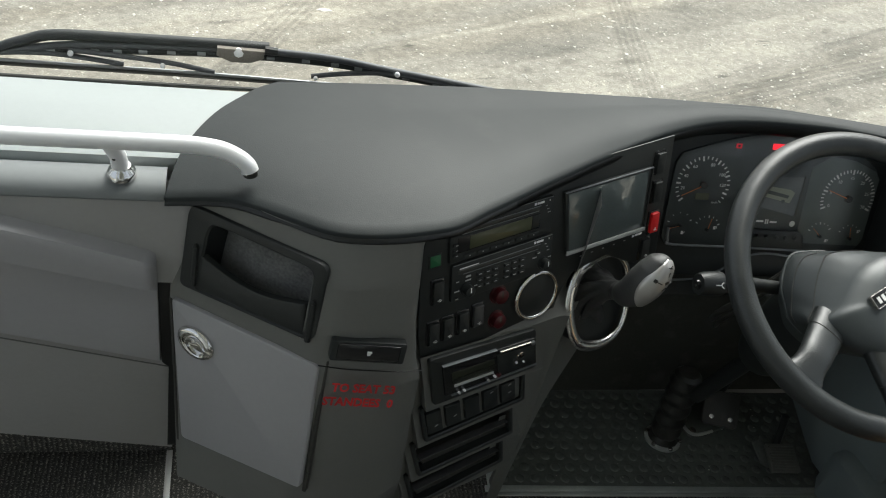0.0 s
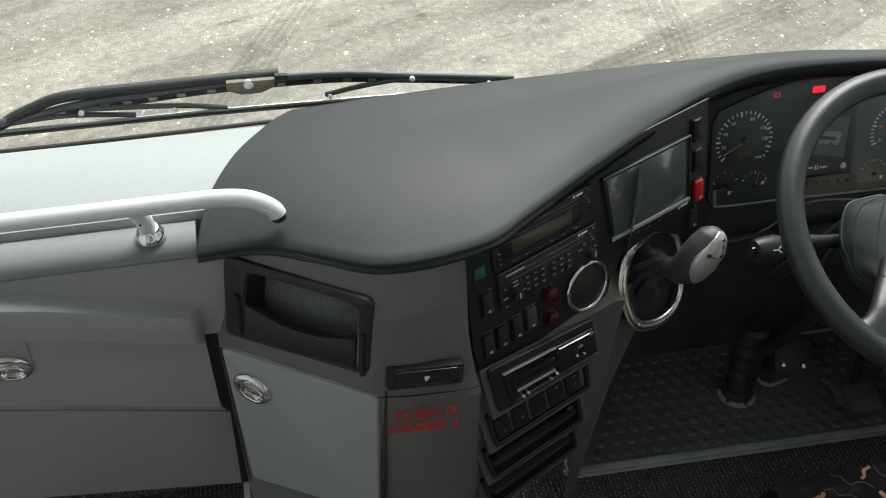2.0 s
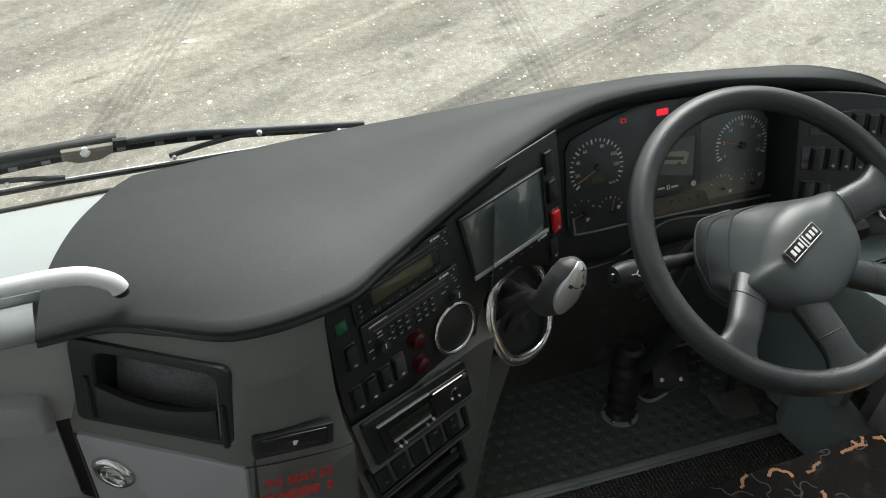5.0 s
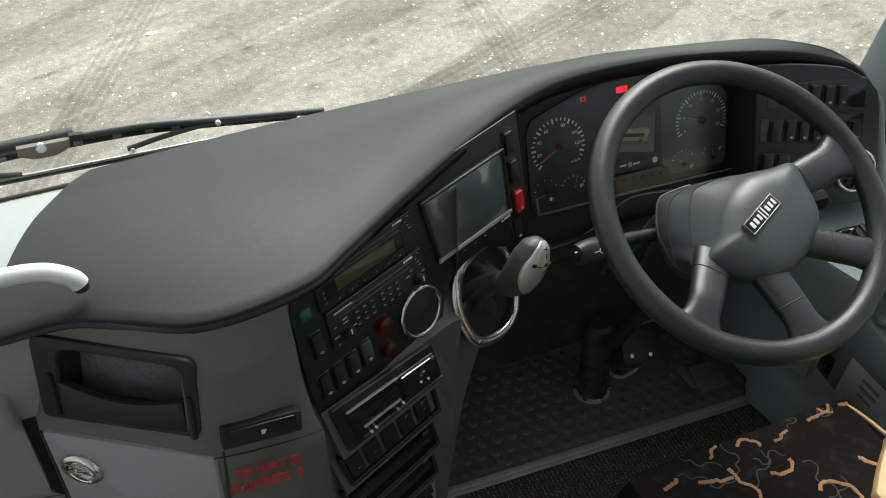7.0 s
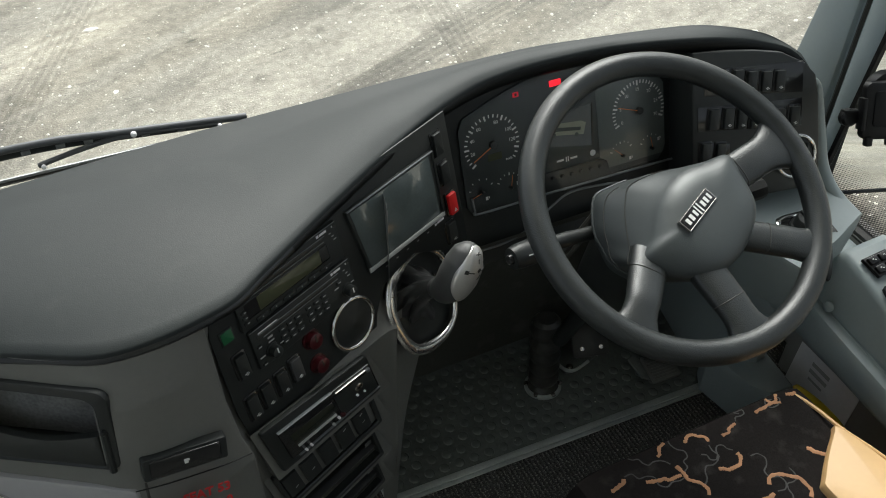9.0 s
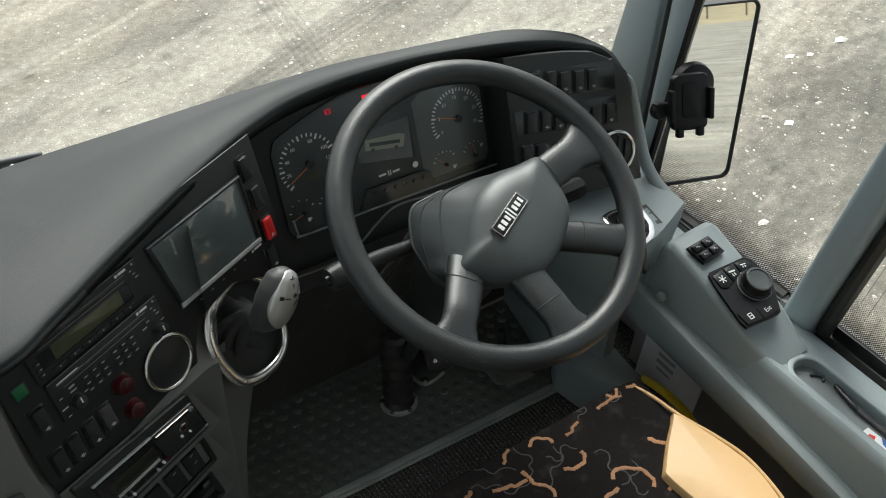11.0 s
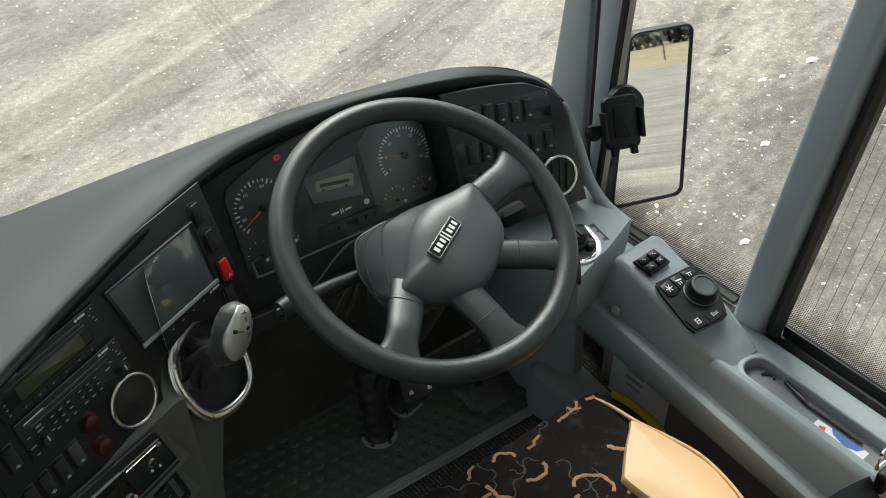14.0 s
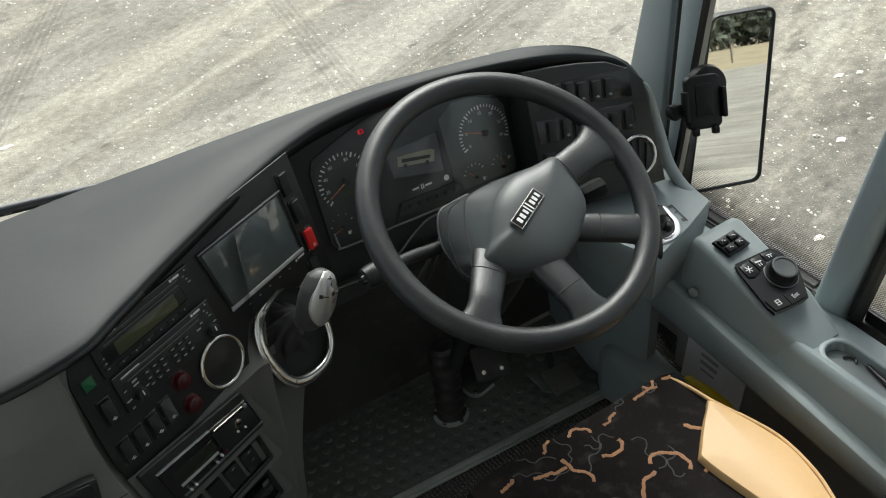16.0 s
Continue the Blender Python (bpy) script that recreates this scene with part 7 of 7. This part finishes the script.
# ---- phone holder ----
ph = thing("phone_holder", axes((.486, .112, .755), (.93, -.36, 0), (-.33, -.84, .43)), "black plastic phone holder on the pillar", "phone holder")
bm = BM()
slab(bm, rrect(.066, .098, .012, 5), -.012, .004, .004)
part("cradle", bm, PHONEM, ph)
bm = BM()
slab(bm, rrect(.034, .060, .006), .003, .007, .002, T(0, .004))
part("pad", bm, PHONEM, ph)
for sx in (-1, 1):
    bm = BM()
    box(bm, (.008, .055, .022), (sx * .036, -.004, .002), .003)
    part("jaw", bm, PHONEM, ph)
for sx in (-.020, .018):
    bm = BM()
    box(bm, (.012, .016, .014), (sx, -.052, .002), .003)
    part("foot", bm, PHONEM, ph)
bm = BM()
lathe(bm, [(.036, -.05), (.038, -.04), (.034, -.026), (.016, -.018)], 28, T(.024, .026))
part("suction_cup", bm, PHONEM, ph, "round black suction cup")
bm = BM()
box(bm, (.030, .024, .02), (-.048, -.010, -.012), .004)
lathe(bm, [(.015, -.008), (.015, .004), (.011, .008)], 20, T(-.052, -.012, -.01))
part("swivel", bm, PHONEM, ph)

# ---- wiper outside the windscreen ----
wp = thing("windscreen_wiper", Matrix.Translation((-1.0, .500, .75)), "black windscreen wiper resting at the foot of the glass", "wiper")


def WP(x, y, d=0.0):
    return Vector((x, d, y))


bm = BM()
tube(bm, [WP(-.43, .028, -.006), WP(0, .029, -.006), WP(.353, .023, -.006), WP(.58, .010, -.006)], .0050, 6)
part("rubber_edge", bm, RUBBER, wp)
bm = BM()
tube(bm, [WP(-.43, .035, -.010), WP(0, .0355, -.010), WP(.353, .028, -.010), WP(.58, .016, -.010)], .0026, 6)
part("bright_strip", bm, ALU, wp, "thin bright backing strip")
bm = BM()
box(bm, (.008, .016, .012), WP(-.432, .031, -.008), .002)
part("end_cap", bm, BLACK, wp)
bm = BM()
tube(bm, smooth_path([WP(-.375, -.012), WP(-.347, .008), WP(-.300, .045), WP(-.255, .066), WP(-.208, .080), WP(-.10, .083), WP(.035, .085), WP(.115, .085)], 5), [.0075] * 10 + [.0105] * 26, 10, flat=.8)
part("arm", bm, BLACK, wp, "cranked black wiper arm")
bm = BM()
tube(bm, smooth_path([WP(-.36, .042, -.004), WP(-.27, .052, -.004), WP(-.20, .065, -.004), WP(-.13, .071, -.004), WP(.034, .080, -.004), WP(.20, .077, -.004), WP(.316, .061, -.004), WP(.50, .035, -.004)], 5), .0055, 10, flat=1.1)
part("main_yoke", bm, YOKE, wp, "dark grey painted yoke")
bm = BM()
BAND = smooth_path([WP(-.30, .044), WP(-.20, .055), WP(-.10, .062), WP(.034, .068), WP(.20, .066), WP(.32, .052), WP(.46, .033)], 6)
tube(bm, BAND, .0050, 10, flat=1.5)
part("spring_band", bm, BLACK, wp, "black spring band with slots")
for k in range(3, len(BAND) - 2, 2):
    bm = BM()
    box(bm, (.013, .003, .0065), BAND[k] + Vector((0, -.0050, .0005)), .001)
    part("slot", bm, ALU, wp)
for pts in ([WP(-.33, .042, -.006), WP(-.22, .050, -.006), WP(-.11, .039, -.006)], [WP(-.19, .060, -.008), WP(-.05, .050, -.008), WP(.03, .037, -.008)], [WP(.185, .041, -.006), WP(.255, .052, -.006), WP(.330, .055, -.006), WP(.46, .036, -.006)]):
    bm = BM()
    tube(bm, smooth_path(pts, 5), .0042, 8)
    part("claw", bm, YOKE, wp)
bm = BM()
slab(bm, [(.033, .074), (.046, .068), (.055, .064), (.085, .064), (.095, .068), (.106, .073), (.108, .087), (.034, .088)], -.006, .010, .001, Matrix(((1, 0, 0, 0), (0, 0, -1, -.008), (0, 1, 0, 0), (0, 0, 0, 1))))
part("bracket", bm, RUSTY, wp, "rust-stained steel bracket")
bm = BM()
tube(bm, [WP(.108, .088, -.012), WP(.128, .086, -.012)], .006, 8)
part("pin", bm, BLACK, wp)
for bx, by, r_ in ((.067, .081, .0080), (-.187, .058, .0045), (.326, .061, .0045), (-.05, .047, .004), (-.34, .043, .0035), (.192, .043, .0035), (.455, .038, .0035)):
    bm = BM()
    lathe(bm, [(r_, 0), (r_, .004), (r_ * .6, .006)], 8 if r_ > .006 else 10, axes(WP(bx, by, -.014), (1, 0, 0), (0, -1, .2)))
    part("bolt", bm, SILVER, wp)
# ---- yard details ----
rnd = random.Random(3)
verts, faces = [], []
base = [(1, 0, 0), (0, 1, 0), (-1, 0, 0), (0, -1, 0), (0, 0, 1), (.6, .6, .55), (-.6, .6, .5), (-.6, -.6, .6), (.6, -.6, .5)]
tri_ = [(0, 5, 4), (5, 1, 4), (1, 6, 4), (6, 2, 4), (2, 7, 4), (7, 3, 4), (3, 8, 4), (8, 0, 4), (0, 1, 5), (1, 2, 6), (2, 3, 7), (3, 0, 8)]
for k in range(30000):
    if k % 3:
        x, y = rnd.uniform(-5.0, 5.5), rnd.uniform(.9, 9.5)
    else:
        x, y = rnd.uniform(.8, 6.5), rnd.uniform(-2.5, 4.5)
    s_ = .0022 + .0085 * rnd.random() ** 5
    if rnd.random() < .007:
        s_ = rnd.uniform(.010, .017)
    o_ = len(verts)
    a = rnd.uniform(0, 6.28)
    sx, sy, sz = s_ * rnd.uniform(.8, 1.5), s_ * rnd.uniform(.6, 1.1), s_ * rnd.uniform(.4, .8)
    for bx, by, bz in base:
        bx, by = bx * sx * rnd.uniform(.8, 1.2), by * sy * rnd.uniform(.8, 1.2)
        verts.append((x + bx * math.cos(a) - by * math.sin(a), y + bx * math.sin(a) + by * math.cos(a), GROUND + bz * sz - .0005))
    faces += [tuple(o_ + q for q in t) for t in tri_]
for x, y, r_ in ((-.50, 3.54, .035), (1.98, .775, .03), (3.4, 1.53, .045), (2.6, 1.18, .03), (3.05, 1.56, .03), (3.15, 1.52, .025)):
    o_ = len(verts)
    for bx, by, bz in base:
        verts.append((x + bx * r_ * rnd.uniform(.8, 1.3), y + by * r_ * .6 * rnd.uniform(.8, 1.2), GROUND + bz * r_ * .22))
    faces += [tuple(o_ + q for q in t) for t in tri_]
me = bpy.data.meshes.new("grit")
me.from_pydata(verts, [], faces)
me.materials.append(GRIT)
tagged(new("grit", me), "scattered pale stones and grit on the yard", "stones", kind="stuff")
# field, fence and far trees behind, seen in the mirror
bm = BM()
grid_sheet(bm, [[(x, y + .12 * x, GROUND + z) for x in (-60, 0, 15, 40, 110)] for y, z in ((-46, -.02), (-47, .10), (-52, .35), (-60, .70), (-64, .75), (-170, .8))])
tagged(part("field_bank", bm, DRYGRASS), "bank of dry straw-coloured grass behind the yard", "grass", kind="structure")
for k in range(22):
    fp = thing("fence_post", Matrix.Translation((-14 + 1.9 * k, -49 + .12 * (-14 + 1.9 * k), GROUND + .05)), "thin grey fence post at the yard's edge", "fence post", "fence posts")
    bm = BM()
    lathe(bm, [(.045, 0), (.045, 1.55), (.02, 1.6)], 8)
    part("post", bm, POSTM, fp)
for k in range(40):
    tree = thing("tree", Matrix.Translation((-18 + 1.5 * k + rnd.uniform(-1, 1), -74 + .12 * (-18 + 1.5 * k) + rnd.uniform(-5, 5), GROUND + .4)), "far dark green tree behind the field", "tree", "far trees")
    bm = BM()
    tube(bm, [(0, 0, 0), (.1, 0, 1.6), (0, .1, 3.0)], [.22, .16, .06], 8)
    part("trunk", bm, BARK, tree)
    v2, f2 = [], []
    for q in range(900):
        a, e, r_ = rnd.uniform(0, 6.28), rnd.uniform(-1.3, 1.5), rnd.uniform(.5, 1) ** .5 * rnd.uniform(1.5, 2.5)
        c_ = Vector((r_ * math.cos(a) * math.cos(e), r_ * math.sin(a) * math.cos(e), 2.9 + 1.3 * r_ * math.sin(e) * .9))
        d1, d2 = Vector((rnd.uniform(-1, 1), rnd.uniform(-1, 1), rnd.uniform(-1, 1))) * .26, Vector((rnd.uniform(-1, 1), rnd.uniform(-1, 1), rnd.uniform(-1, 1))) * .26
        o_ = len(v2)
        v2 += [c_ - d1, c_ + d2, c_ + d1, c_ - d2]
        f2.append((o_, o_ + 1, o_ + 2, o_ + 3))
    me = bpy.data.meshes.new("crown")
    me.from_pydata(v2, [], f2)
    me.materials.append(LEAF)
    cr_ = new("crown", me)
    cr_.parent = tree
